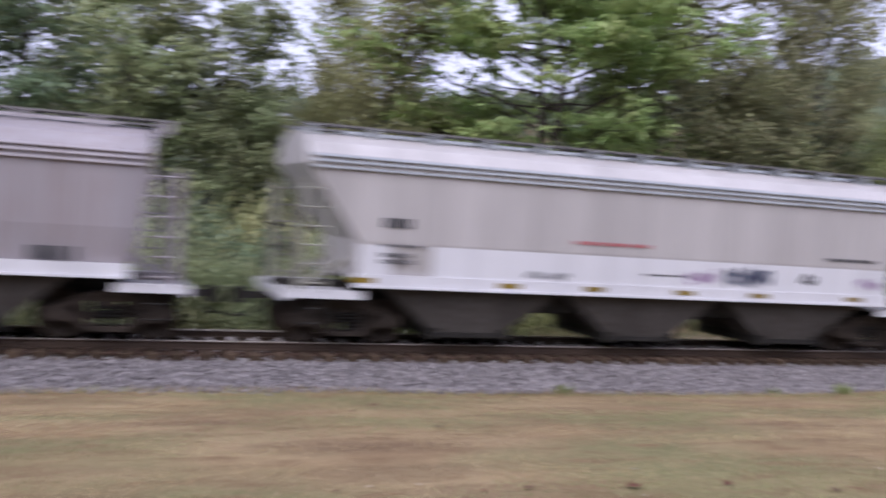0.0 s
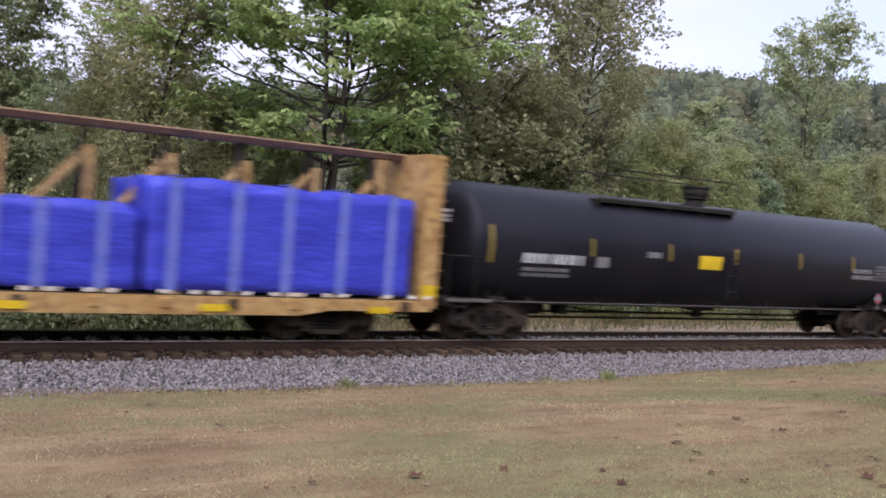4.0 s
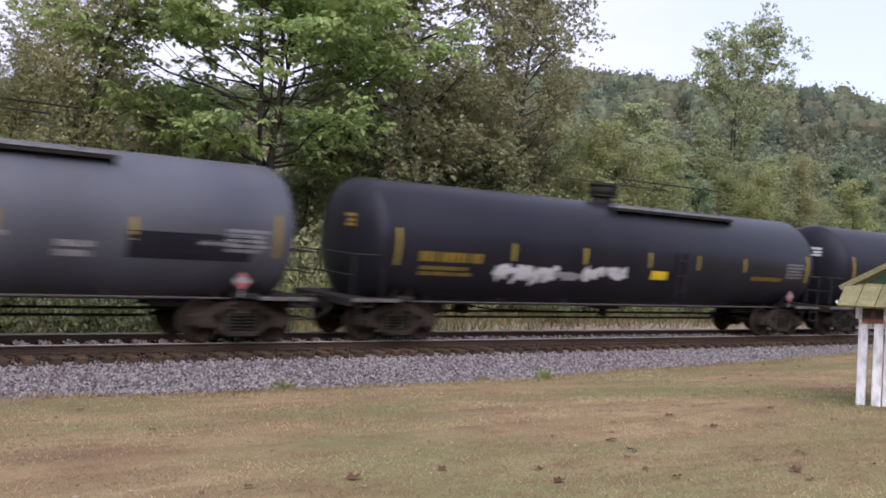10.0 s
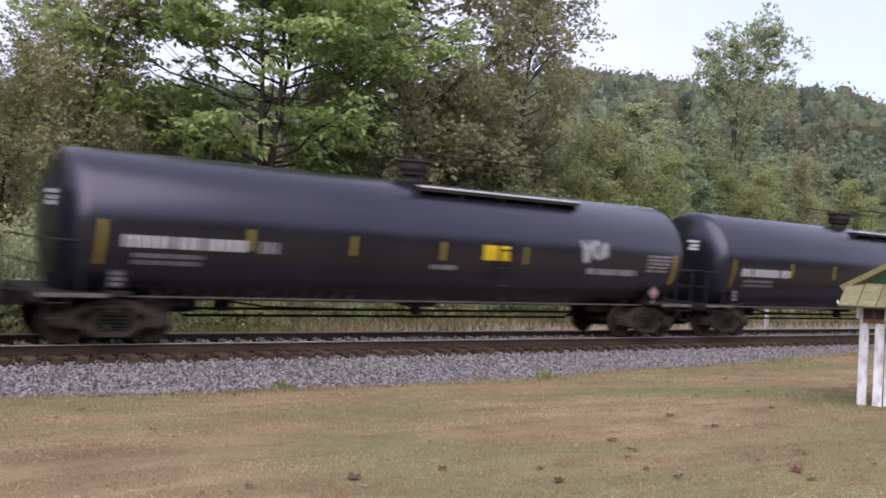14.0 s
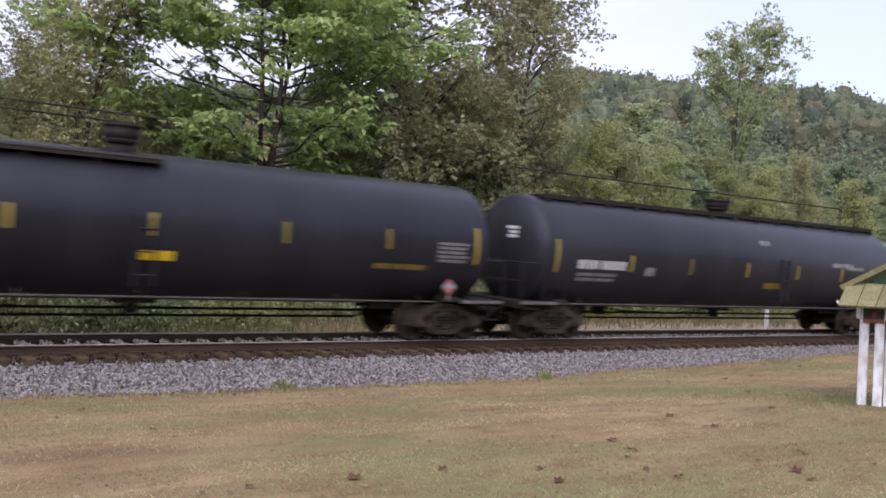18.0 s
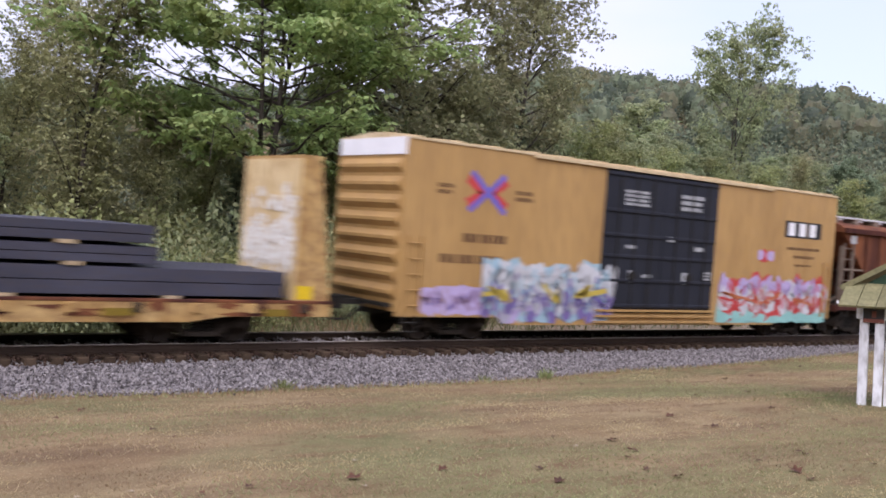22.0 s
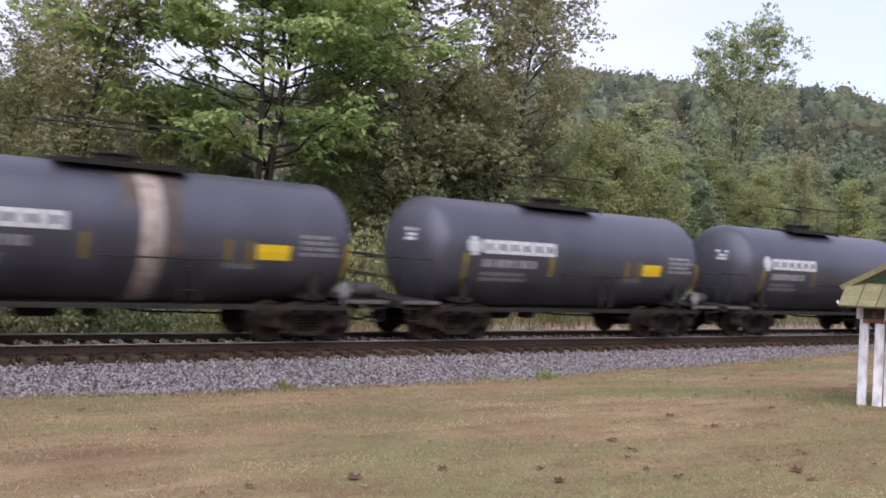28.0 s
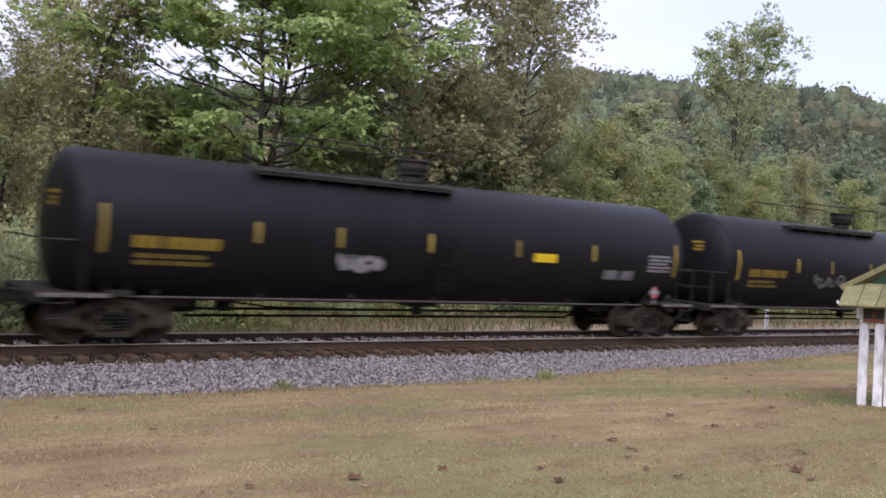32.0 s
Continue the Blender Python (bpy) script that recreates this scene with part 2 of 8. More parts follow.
M["ground"], gt, gb = base_nodes("dry_lawn_and_wood_floor", 0.95)
gb.inputs["Specular IOR Level"].default_value = 0.1
gn, gl = gt.nodes.new, gt.links.new
gpos = gn("ShaderNodeNewGeometry")


def g_noise(scale, detail=5, stretch=(1, 1, 1)):
    mp, nz = gn("ShaderNodeMapping"), gn("ShaderNodeTexNoise")
    mp.inputs["Scale"].default_value = stretch
    nz.inputs["Scale"].default_value, nz.inputs["Detail"].default_value = scale, detail
    gl(gpos.outputs["Position"], mp.inputs["Vector"])
    gl(mp.outputs[0], nz.inputs["Vector"])
    return nz.outputs["Fac"]


def g_ramp(fac, lo, hi, c1, c2):
    r = gn("ShaderNodeValToRGB")
    r.color_ramp.elements[0].position, r.color_ramp.elements[1].position = lo, hi
    r.color_ramp.elements[0].color, r.color_ramp.elements[1].color = (*c1, 1), (*c2, 1)
    gl(fac, r.inputs["Fac"])
    return r.outputs[0]


def g_mix(fac, a, b):
    m = gn("ShaderNodeMix")
    m.data_type = "RGBA"
    for sock, v in ((m.inputs[6], a), (m.inputs[7], b)):
        if isinstance(v, tuple):
            sock.default_value = (*v, 1)
        else:
            gl(v, sock)
    if isinstance(fac, float):
        m.inputs[0].default_value = fac
    else:
        gl(fac, m.inputs[0])
    return m.outputs[2]


def g_range(v, a, b):
    m = gn("ShaderNodeMapRange")
    m.inputs[1].default_value, m.inputs[2].default_value = a, b
    gl(v, m.inputs[0])
    return m.outputs[0]


sep = gn("ShaderNodeSeparateXYZ")
gl(gpos.outputs["Position"], sep.inputs[0])
tan = g_ramp(g_noise(0.5, 6), 0.35, 0.65, (0.228, 0.153, 0.084), (0.282, 0.210, 0.120))
tan = g_mix(g_range(g_noise(0.7, 5, (0.5, 1.6, 1)), 0.46, 0.68), tan, (0.140, 0.090, 0.054))
tan = g_mix(g_range(g_noise(0.22, 4, (1, 1.6, 1)), 0.455, 0.60), tan, g_ramp(g_noise(3, 4), 0.3, 0.7, (0.122, 0.120, 0.054), (0.190, 0.168, 0.082)))
near_green = gn("ShaderNodeMath")
near_green.operation = "MULTIPLY"
gl(g_range(sep.outputs["Y"], 10.5, 5.0), near_green.inputs[0])
gl(g_range(g_noise(0.6, 5, (0.6, 1.3, 1)), 0.36, 0.62), near_green.inputs[1])
tan = g_mix(near_green.outputs[0], tan, g_ramp(g_noise(4, 4), 0.3, 0.7, (0.150, 0.142, 0.061), (0.225, 0.196, 0.095)))
tan = g_mix(g_range(g_noise(2.6, 6, (0.6, 1.4, 1)), 0.50, 0.70), tan, (0.155, 0.098, 0.054))
tan = g_mix(g_range(g_noise(14, 6), 0.52, 0.85), tan, (0.140, 0.092, 0.049))
tan = g_mix(g_range(g_noise(40, 3), 0.52, 0.80), tan, (0.320, 0.250, 0.144))
floor_c = g_ramp(g_noise(0.8, 6), 0.35, 0.65, (0.15, 0.11, 0.065), (0.25, 0.19, 0.115))
floor_c = g_mix(g_range(g_noise(0.3, 4), 0.45, 0.62), floor_c, (0.06, 0.075, 0.022))
sandy = g_ramp(g_noise(1.5, 6), 0.35, 0.65, (0.24, 0.185, 0.135), (0.33, 0.27, 0.20))
back = g_mix(g_range(sep.outputs["Y"], 26.0, 29.0), sandy, floor_c)
gl(g_mix(g_range(sep.outputs["Y"], 21.0, 22.0), tan, back), gb.inputs["Base Color"])
gbump = gn("ShaderNodeBump")
gbump.inputs["Strength"].default_value, gbump.inputs["Distance"].default_value = 0.6, 0.05
gl(g_noise(18, 6), gbump.inputs["Height"])
gl(gbump.outputs[0], gb.inputs["Normal"])

xs = [-3000, -1500, -800, -400, -200, -120, -80, -50, -30, -20, -12] + [-8 + 0.9 * i for i in range(62)] + [50, 56, 64, 74, 86, 100, 116, 132, 148, 165, 182, 200, 220, 240, 265, 300, 350, 420, 520, 700, 1000, 1600, 3000]
ys = [-3000, -1200, -500, -200, -80, -30, -12, -5] + [-2 + 0.75 * i for i in range(26)] + [17.0, 17.25, 17.5, 17.75, 18.5, 19.5, 21, 22, 23, 24.5, 25.5, 27, 29, 31, 33, 36, 40, 45, 52, 60, 70, 80, 92, 105, 118, 132, 146, 160, 176, 192, 210, 230, 255, 290, 340, 420, 520, 700, 1000, 1600, 3000]
bm = B()
grid = [[bm.verts.new((x, y, ground_z(x, y))) for y in ys] for x in xs]
for i in range(len(xs) - 1):
    for j in range(len(ys) - 1):
        bm.faces.new((grid[i][j], grid[i + 1][j], grid[i + 1][j + 1], grid[i][j + 1])).smooth = True
tagged(part("ground", bm, M["ground"]), "dry tan lawn with green patches running to a wooded hill", "ground", kind="structure")

# ---- track: canted ballast bed, sleepers, rails ----
CANTED = pose(0, TRACK_Y, 0, CANT)
bm = B()
prism(bm, [(-3.75, -0.66), (-3.3, -0.57), (-1.9, -0.40), (-1.36, -0.38), (-1.3, -0.30), (1.75, -0.28), (3.2, -0.5), (4.2, -1.1), (-3.75, -1.1)], -620, 640, "x")
ballast = tagged(part("ballast", bm, M["stone"], None, "", CANTED), "pale crushed-stone track bed with rusty stained middle", "ballast", kind="structure")


def stone_field(name, count, x0, x1, place_z, size, material, seed, cribs=False):
    """Loose angular stones, joined."""
    rng = np.random.default_rng(seed)
    base = np.array([(1, 0, 0), (-1, 0, 0), (0, 1, 0), (0, -1, 0), (0, 0, 1), (0, 0, -1)], float)
    tri = np.array([(0, 2, 4), (2, 1, 4), (1, 3, 4), (3, 0, 4), (2, 0, 5), (1, 2, 5), (3, 1, 5), (0, 3, 5)])
    x = rng.uniform(x0, x1, count)
    if cribs:
        x = np.floor(x / 0.5) * 0.5 + 0.25 + rng.uniform(-0.1, 0.1, count)
    y, z = place_z(rng, count)
    v = base[None] * rng.uniform(0.55, 1.25, (count, 6, 1)) * (size * rng.uniform(0.6, 1.3, (count, 1, 1)))
    v += rng.normal(0, 0.18 * size, v.shape)
    q = rng.normal(size=(count, 4))
    q /= np.linalg.norm(q, axis=1)[:, None]
    a, b, c, d = q.T
    rot = np.stack([1 - 2 * (c * c + d * d), 2 * (b * c - a * d), 2 * (b * d + a * c), 2 * (b * c + a * d), 1 - 2 * (b * b + d * d), 2 * (c * d - a * b), 2 * (b * d - a * c), 2 * (c * d + a * b), 1 - 2 * (b * b + c * c)], 1).reshape(-1, 3, 3)
    v = np.einsum("nij,nkj->nki", rot, v) + np.stack([x, y, z], 1)[:, None]
    f = tri[None] + 6 * np.arange(count)[:, None, None]
    me = bpy.data.meshes.new(name)
    me.from_pydata(v.reshape(-1, 3).tolist(), [], f.reshape(-1, 3).tolist())
    me.materials.append(material)
    return me


def shoulder(rng, n):
    u = rng.uniform(0, 1, n) ** 0.85
    off = -1.38 - 2.45 * u
    z = np.interp(-off, [1.4, 1.9, 3.3, 3.75], [-0.355, -0.375, -0.55, -0.64]) + rng.uniform(-0.02, 0.035, n)
    return off, z


def spill(rng, n):
    off = -3.68 - np.abs(rng.normal(0, 0.24, n))
    return off, np.interp(-off, [3.6, 4.6], [-0.47, -0.40]) + rng.uniform(-0.02, 0.03, n)


def middle(rng, n):
    return rng.uniform(-0.6, 0.68, n), -0.165 + rng.uniform(-0.03, 0.02, n)


def outer(rng, n):
    off = rng.uniform(-1.40, -0.84, n)
    return off, np.interp(-off, [0.84, 1.25, 1.40], [-0.235, -0.25, -0.37]) + rng.uniform(-0.03, 0.02, n)


def beyond(rng, n):
    off = rng.uniform(0.84, 3.1, n)
    return off, np.interp(off, [0.84, 1.6, 3.1], [-0.225, -0.25, -0.46]) + rng.uniform(-0.03, 0.02, n)


def island_stone(name, c1, c2, c3):
    m, tree, b = base_nodes(name, 0.92)
    n, l = tree.nodes.new, tree.links.new
    b.inputs["Specular IOR Level"].default_value = 0.15
    geo, ramp = n("ShaderNodeNewGeometry"), n("ShaderNodeValToRGB")
    for k, (p, c) in enumerate(((0.0, c1), (0.5, c2), (1.0, c3))):
        e = ramp.color_ramp.elements[k] if k < 2 else ramp.color_ramp.elements.new(p)
        e.position, e.color = p, (*c, 1)
    l(geo.outputs["Random Per Island"], ramp.inputs["Fac"])
    l(ramp.outputs[0], b.inputs["Base Color"])
    return m


M["loose_stone"] = island_stone("mixed_crushed_stone", (0.090, 0.079, 0.080), (0.205, 0.184, 0.186), (0.325, 0.296, 0.298))
M["rusty_stone"] = island_stone("rust_stained_stone", (0.03, 0.018, 0.013), (0.065, 0.04, 0.03), (0.11, 0.07, 0.052))
M["dusty_stone"] = island_stone("dusty_grey_stone", (0.20, 0.175, 0.165), (0.34, 0.305, 0.295), (0.50, 0.46, 0.45))
part("stone", stone_field("stone", 52000, -3, 40, shoulder, 0.037, M["loose_stone"], 5), None, ballast, "loose pale stones")["kind"] = "stuff"
part("stone", stone_field("stone", 2200, -3, 8.5, spill, 0.034, M["loose_stone"], 15), None, ballast, "pale stones spilled over the lawn edge")["kind"] = "stuff"
part("stone", stone_field("stone", 16000, -6, 62, outer, 0.032, M["rusty_stone"], 6), None, ballast, "rust-brown stained stones beside the rail")["kind"] = "stuff"
part("stone", stone_field("stone", 7000, -6, 62, middle, 0.05, M["dusty_stone"], 8, True), None, ballast, "pale dusty stones between the rails")["kind"] = "stuff"
part("stone", stone_field("stone", 7000, -6, 62, beyond, 0.055, M["rusty_stone"], 10), None, ballast, "rust-brown stained stones beyond the rail")["kind"] = "stuff"


def rail_mesh(bm):
    o = [(-0.075, -0.185), (0.075, -0.185), (0.075, -0.165), (0.012, -0.145), (0.010, -0.05), (0.037, -0.038), (0.037, -0.004), (-0.037, -0.004), (-0.037, -0.038), (-0.010, -0.05), (-0.012, -0.145), (-0.075, -0.165)]
    prism(bm, o, -620, 640, "x")


for y in (-0.755, 0.755):
    r = tagged(part("rail", shared("rail", rail_mesh, M["rail"]), None, None, "", CANTED @ pose(0, y, -0.03 if y < 0 else 0)), "rust-brown steel rail with a worn bright top", "rail", "rails", "structure")
    bm = B()
    # the near rail turns its rusty outer side to the lawn, the far one its polished inner side
    box(bm, -620, 640, -0.041, 0.03, -0.012 if y < 0 else -0.03, 0.0)
    part("rail_head", bm, M["rail_head"], r, "worn bright running surface")


def tie_mesh(bm):
    box(bm, -0.115, 0.115, -1.37, 1.37, -0.40, -0.2, 0.014)


def plate_mesh(bm):
    for y in (-0.755, 0.755):
        box(bm, -0.09, 0.09, y - 0.18, y + 0.18, -0.212, -0.2)
        for s in (-1, 1):
            box(bm, -0.015, 0.015, y + s * 0.11 - 0.015, y + s * 0.11 + 0.015, -0.2, -0.16)


sleepers = tagged(new("sleepers"), "weathered dark wooden railway sleepers under the rails", "sleepers", kind="structure")
sleepers.matrix_basis = CANTED
for k in range(-16, 130):
    rng = random.Random(k)
    t = part("sleeper", shared("sleeper", tie_mesh, M["tie"]), None, sleepers, "", pose(k * 0.5 + rng.uniform(-0.03, 0.03), rng.uniform(-0.05, 0.05), rng.uniform(-0.012, 0.0), 0, 0, rng.uniform(-1.2, 1.2)))
    part("tie_plate", shared("tie_plate", plate_mesh, M["rail"]), None, t)
bm = B()
for k in [*range(-1200, -16), *range(130, 1240)]:
    box(bm, k * 0.5 - 0.115, k * 0.5 + 0.115, -1.3, 1.3, -0.4, -0.2)
part("sleeper", bm, M["tie"], sleepers)["kind"] = "stuff"
# ---- lawn details ----
def leaf_material(name, c1, c2, c3, rough=0.6, through=0.5, uneven=0.14):
    """Leaves: three tones by island, with light passing through."""
    m = bpy.data.materials.new(name)
    m.use_nodes = True
    tree = m.node_tree
    n, l = tree.nodes.new, tree.links.new
    b = tree.nodes["Principled BSDF"]
    b.inputs["Roughness"].default_value = rough
    b.inputs["Specular IOR Level"].default_value = 0.25
    geo, ramp, info, hsv = n("ShaderNodeNewGeometry"), n("ShaderNodeValToRGB"), n("ShaderNodeObjectInfo"), n("ShaderNodeHueSaturation")
    for k, (p, c) in enumerate(((0.0, c1), (0.55, c2), (1.0, c3))):
        e = ramp.color_ramp.elements[k] if k < 2 else ramp.color_ramp.elements.new(p)
        e.position, e.color = p, (*c, 1)
    l(geo.outputs["Random Per Island"], ramp.inputs["Fac"])
    k = n("ShaderNodeMapRange")
    k.inputs[3].default_value, k.inputs[4].default_value = 0.8, 1.2
    l(info.outputs["Random"], k.inputs[0])
    patch, hue, tone, both = n("ShaderNodeTexNoise"), n("ShaderNodeMapRange"), n("ShaderNodeMapRange"), n("ShaderNodeMath")
    patch.inputs["Scale"].default_value, patch.inputs["Detail"].default_value = 0.55, 3
    l(geo.outputs["Position"], patch.inputs["Vector"])
    for q, lo, hi, out in ((hue, 0.484, 0.516, hsv.inputs["Hue"]), (tone, 1 - uneven, 1 + uneven, both.inputs[0])):
        q.inputs[1].default_value, q.inputs[2].default_value, q.inputs[3].default_value, q.inputs[4].default_value = 0.36, 0.64, lo, hi
        l(patch.outputs["Fac"], q.inputs[0])
        l(q.outputs[0], out)
    both.operation = "MULTIPLY"
    l(k.outputs[0], both.inputs[1])
    l(both.outputs[0], hsv.inputs["Value"])
    l(ramp.outputs[0], hsv.inputs["Color"])
    l(hsv.outputs[0], b.inputs["Base Color"])
    tr, mix = n("ShaderNodeBsdfTranslucent"), n("ShaderNodeMixShader")
    l(hsv.outputs[0], tr.inputs["Color"])
    mix.inputs[0].default_value = through
    l(b.outputs[0], mix.inputs[1])
    l(tr.outputs[0], mix.inputs[2])
    l(mix.outputs[0], tree.nodes["Material Output"].inputs["Surface"])
    return m


M["blade"] = leaf_material("dry_grass_blades", (0.3096, 0.1935, 0.1161), (0.3698, 0.2580, 0.1591), (0.4128, 0.3139, 0.2021), 0.8, 0.45)
M["green_blade"] = leaf_material("green_grass_blades", (0.23, 0.245, 0.115), (0.33, 0.325, 0.16), (0.42, 0.39, 0.215), 0.8, 0.45)
M["lush_blade"] = leaf_material("lush_green_blades", (0.17, 0.205, 0.08), (0.23, 0.26, 0.11), (0.30, 0.31, 0.14), 0.8, 0.45)
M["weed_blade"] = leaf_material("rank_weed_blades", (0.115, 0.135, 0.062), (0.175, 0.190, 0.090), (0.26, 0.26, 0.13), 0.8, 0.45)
M["lawn_blade"] = leaf_material("mown_dry_grass_blades", (0.322, 0.228, 0.130), (0.41, 0.318, 0.187), (0.508, 0.423, 0.265), 0.8, 0.45, 0.26)
M["pale_leaf"] = surface("pale_dry_leaf", (0.38, 0.30, 0.22), (0.50, 0.42, 0.32), rough=0.8, scale=8, fine=40, bump=0.1, spread=0.2)
M["dead_leaf"] = surface("brown_dead_leaf", (0.055, 0.022, 0.012), (0.125, 0.045, 0.022), rough=0.8, scale=8, fine=40, bump=0.2, spread=0.3)


def blades(name, x, y, h, w, material, seed, lean=0.5, zfun=ground_z):
    rng = np.random.default_rng(seed)
    n = len(x)
    z = np.array([zfun(a, b) for a, b in zip(x, y)])
    a = rng.uniform(0, 2 * np.pi, n)
    hh = h * rng.uniform(0.5, 1.3, n)
    d = np.stack([np.cos(a), np.sin(a)], 1) * (w * rng.uniform(0.6, 1.3, n))[:, None]
    t = rng.normal(0, lean, (n, 2)) * hh[:, None]
    p = np.zeros((n, 3, 3))
    p[:, 0, :2], p[:, 1, :2], p[:, 2, :2] = np.stack([x, y], 1) - d / 2, np.stack([x, y], 1) + d / 2, np.stack([x, y], 1) + t
    p[:, 0, 2] = p[:, 1, 2] = z - 0.01
    p[:, 2, 2] = z + hh
    me = bpy.data.meshes.new(name)
    me.from_pydata(p.reshape(-1, 3).tolist(), [], np.arange(3 * n).reshape(-1, 3).tolist())
    me.materials.append(material)
    return me


rs = np.random.default_rng(9)
gx, gy = rs.uniform(-3, 38, 240000), 3.2 + 13.8 * rs.uniform(0, 1, 240000) ** 1.25
keep = (gx > gy * 0.02 - 2.5) & (gx < gy * 2.0 + 3)
gx, gy = gx[keep], gy[keep]
patch = np.array([noise.noise(Vector((a * 0.22, b * 0.35, 7.0))) for a, b in zip(gx, gy)]) + rs.normal(0, 0.12, len(gx))
dry = patch < 0.15
tagged(part("grass", blades("grass", gx[dry], gy[dry], 0.026, 0.016, M["lawn_blade"], 1, 1.5)), "short dry tan grass on the lawn", "grass", kind="stuff")
tagged(part("grass", blades("grass", gx[~dry], gy[~dry], 0.028, 0.016, M["green_blade"], 2, 1.5)), "short green grass in patches on the lawn", "grass", kind="stuff")
ex = rs.uniform(-4, 60, 9000)
ey = 16.8 + rs.normal(0, 0.2, 9000) + 0.2 * np.sin(ex * 0.7)
tagged(part("grass_fringe", blades("grass_fringe", ex[::2], ey[::2], 0.11, 0.02, M["blade"], 3)), "ragged dry grass along the edge of the stones", "grass", kind="stuff")
tagged(part("grass_fringe", blades("grass_fringe", ex[1::2], ey[1::2], 0.10, 0.02, M["green_blade"], 13)), "ragged green grass along the edge of the stones", "grass", kind="stuff")
tx, ty = rs.normal(16.6, 0.9, 2600), rs.normal(9.7, 0.5, 2600)
tagged(part("grass_patch", blades("grass_patch", tx, ty, 0.045, 0.015, M["lush_blade"], 14, 0.7)), "greener grass round the shelter's posts", "grass", kind="stuff")
for x, y in ((14.4, 17.35), (16.0, 16.9), (9.2, 17.2)):
    a, r = rs.uniform(0, 6.3, 90), rs.uniform(0, 0.16, 90)
    tuft = part("weed_tuft", blades("weed_tuft", x + r * np.cos(a), y + r * np.sin(a), 0.22, 0.03, M["lush_blade"], 15, 0.6))
    tagged(tuft, "small green weed at the edge of the stones", "weed", "weeds by the stones")
bx, by = rs.uniform(-12, 90, 26000), rs.uniform(24.6, 30, 26000)
thin = (bx < 17) | (by > 27.0) | (rs.random(26000) < 0.12)
bx, by = bx[thin], by[thin]
# left of about x = 15: greener rank blades, with shade in their dark colour
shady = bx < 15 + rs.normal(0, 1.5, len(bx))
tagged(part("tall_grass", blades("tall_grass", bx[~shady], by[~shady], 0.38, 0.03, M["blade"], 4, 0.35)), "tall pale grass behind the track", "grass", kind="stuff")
tagged(part("tall_grass", blades("tall_grass", bx[shady], by[shady], 0.42, 0.03, M["weed_blade"], 24, 0.4)), "rank green grass behind the track, darkened for shade", "grass", kind="stuff")
wx, wy = rs.uniform(-12, 90, 9000), rs.uniform(25.5, 31, 9000)
tagged(part("weeds", blades("weeds", wx, wy, 0.5, 0.05, M["weed_blade"], 8, 0.5)), "green weeds among the tall grass", "weeds", kind="stuff")


def dead_leaf_mesh(bm):
    pts = [(-0.09, 0, 0.0), (-0.03, 0.05, 0.02), (0.0, 0.085, 0.035), (0.03, 0.04, 0.015), (0.09, 0.05, 0.03), (0.06, 0.0, 0.005), (0.09, -0.05, 0.03), (0.02, -0.04, 0.012), (0.0, -0.08, 0.03), (-0.04, -0.04, 0.015)]
    c = bm.verts.new((0, 0, 0.012))
    v = [bm.verts.new(p) for p in pts]
    for i in range(len(v)):
        bm.faces.new((c, v[i], v[(i + 1) % len(v)]))


LEAVES = ((11.42, 8.56), (11.60, 9.51), (17.41, 14.36), (19.05, 14.06), (14.46, 11.26), (20.34, 14.28), (24.17, 15.39), (24.55, 15.12), (13.83, 8.17), (4.99, 7.84), (7.84, 6.29), (6.97, 7.39), (9.25, 5.88),
          (8.97, 5.53), (4.54, 14.75), (4.44, 11.59), (8.75, 7.70), (3.94, 7.91), (15.67, 11.06), (6.09, 7.88), (7.89, 6.74), (14.09, 9.46), (6.66, 6.77), (9.19, 8.42), (15.48, 15.17))
for k in range(58):
    rng = random.Random(400 + k)
    y = rng.uniform(4.5, 16.6)
    x = rng.uniform(0.25 * y, 1.75 * y + 1.0)
    sc = rng.uniform(0.3, 0.6)
    if k < len(LEAVES):
        x, y = LEAVES[k]
        sc = rng.uniform(0.6, 1.0)
    o = part("fallen_leaf", shared("fallen_leaf", dead_leaf_mesh, M["dead_leaf"]), None, None, "", pose(x, y, ground_z(x, y) + 0.016, rng.uniform(-12, 12), rng.uniform(-12, 12), rng.uniform(0, 360)) @ Matrix.Diagonal((sc, sc, sc, 1)))
    tagged(o, "curled brown dead leaf lying on the lawn", "leaf", "fallen leaves")

for k in range(16):
    rng = random.Random(700 + k)
    y = rng.uniform(4.3, 9.5)
    x = rng.uniform(0.3 * y, 1.2 * y)
    sc = rng.uniform(0.25, 0.5)
    o = part("fallen_leaf", shared("pale_fallen_leaf", dead_leaf_mesh, M["pale_leaf"]), None, None, "", pose(x, y, ground_z(x, y) + 0.014, rng.uniform(-12, 12), rng.uniform(-12, 12), rng.uniform(0, 360)) @ Matrix.Diagonal((sc, sc, sc, 1)))
    tagged(o, "small pale dry leaf lying on the lawn", "leaf", "fallen leaves")

# ---- trees ----
M["bark"] = surface("grey_brown_bark", (0.055, 0.046, 0.038), (0.098, 0.083, 0.070), (0.036, 0.031, 0.026), rough=0.9, scale=3, fine=18, stretch=(1, 1, 0.25), bump=0.5, spec=0.1)
M["leaf_bright"] = leaf_material("bright_green_leaves", (0.242, 0.310, 0.120), (0.320, 0.400, 0.160), (0.443, 0.510, 0.216))
M["leaf_olive"] = leaf_material("olive_brown_leaves", (0.262, 0.268, 0.146), (0.382, 0.382, 0.205), (0.482, 0.462, 0.262))
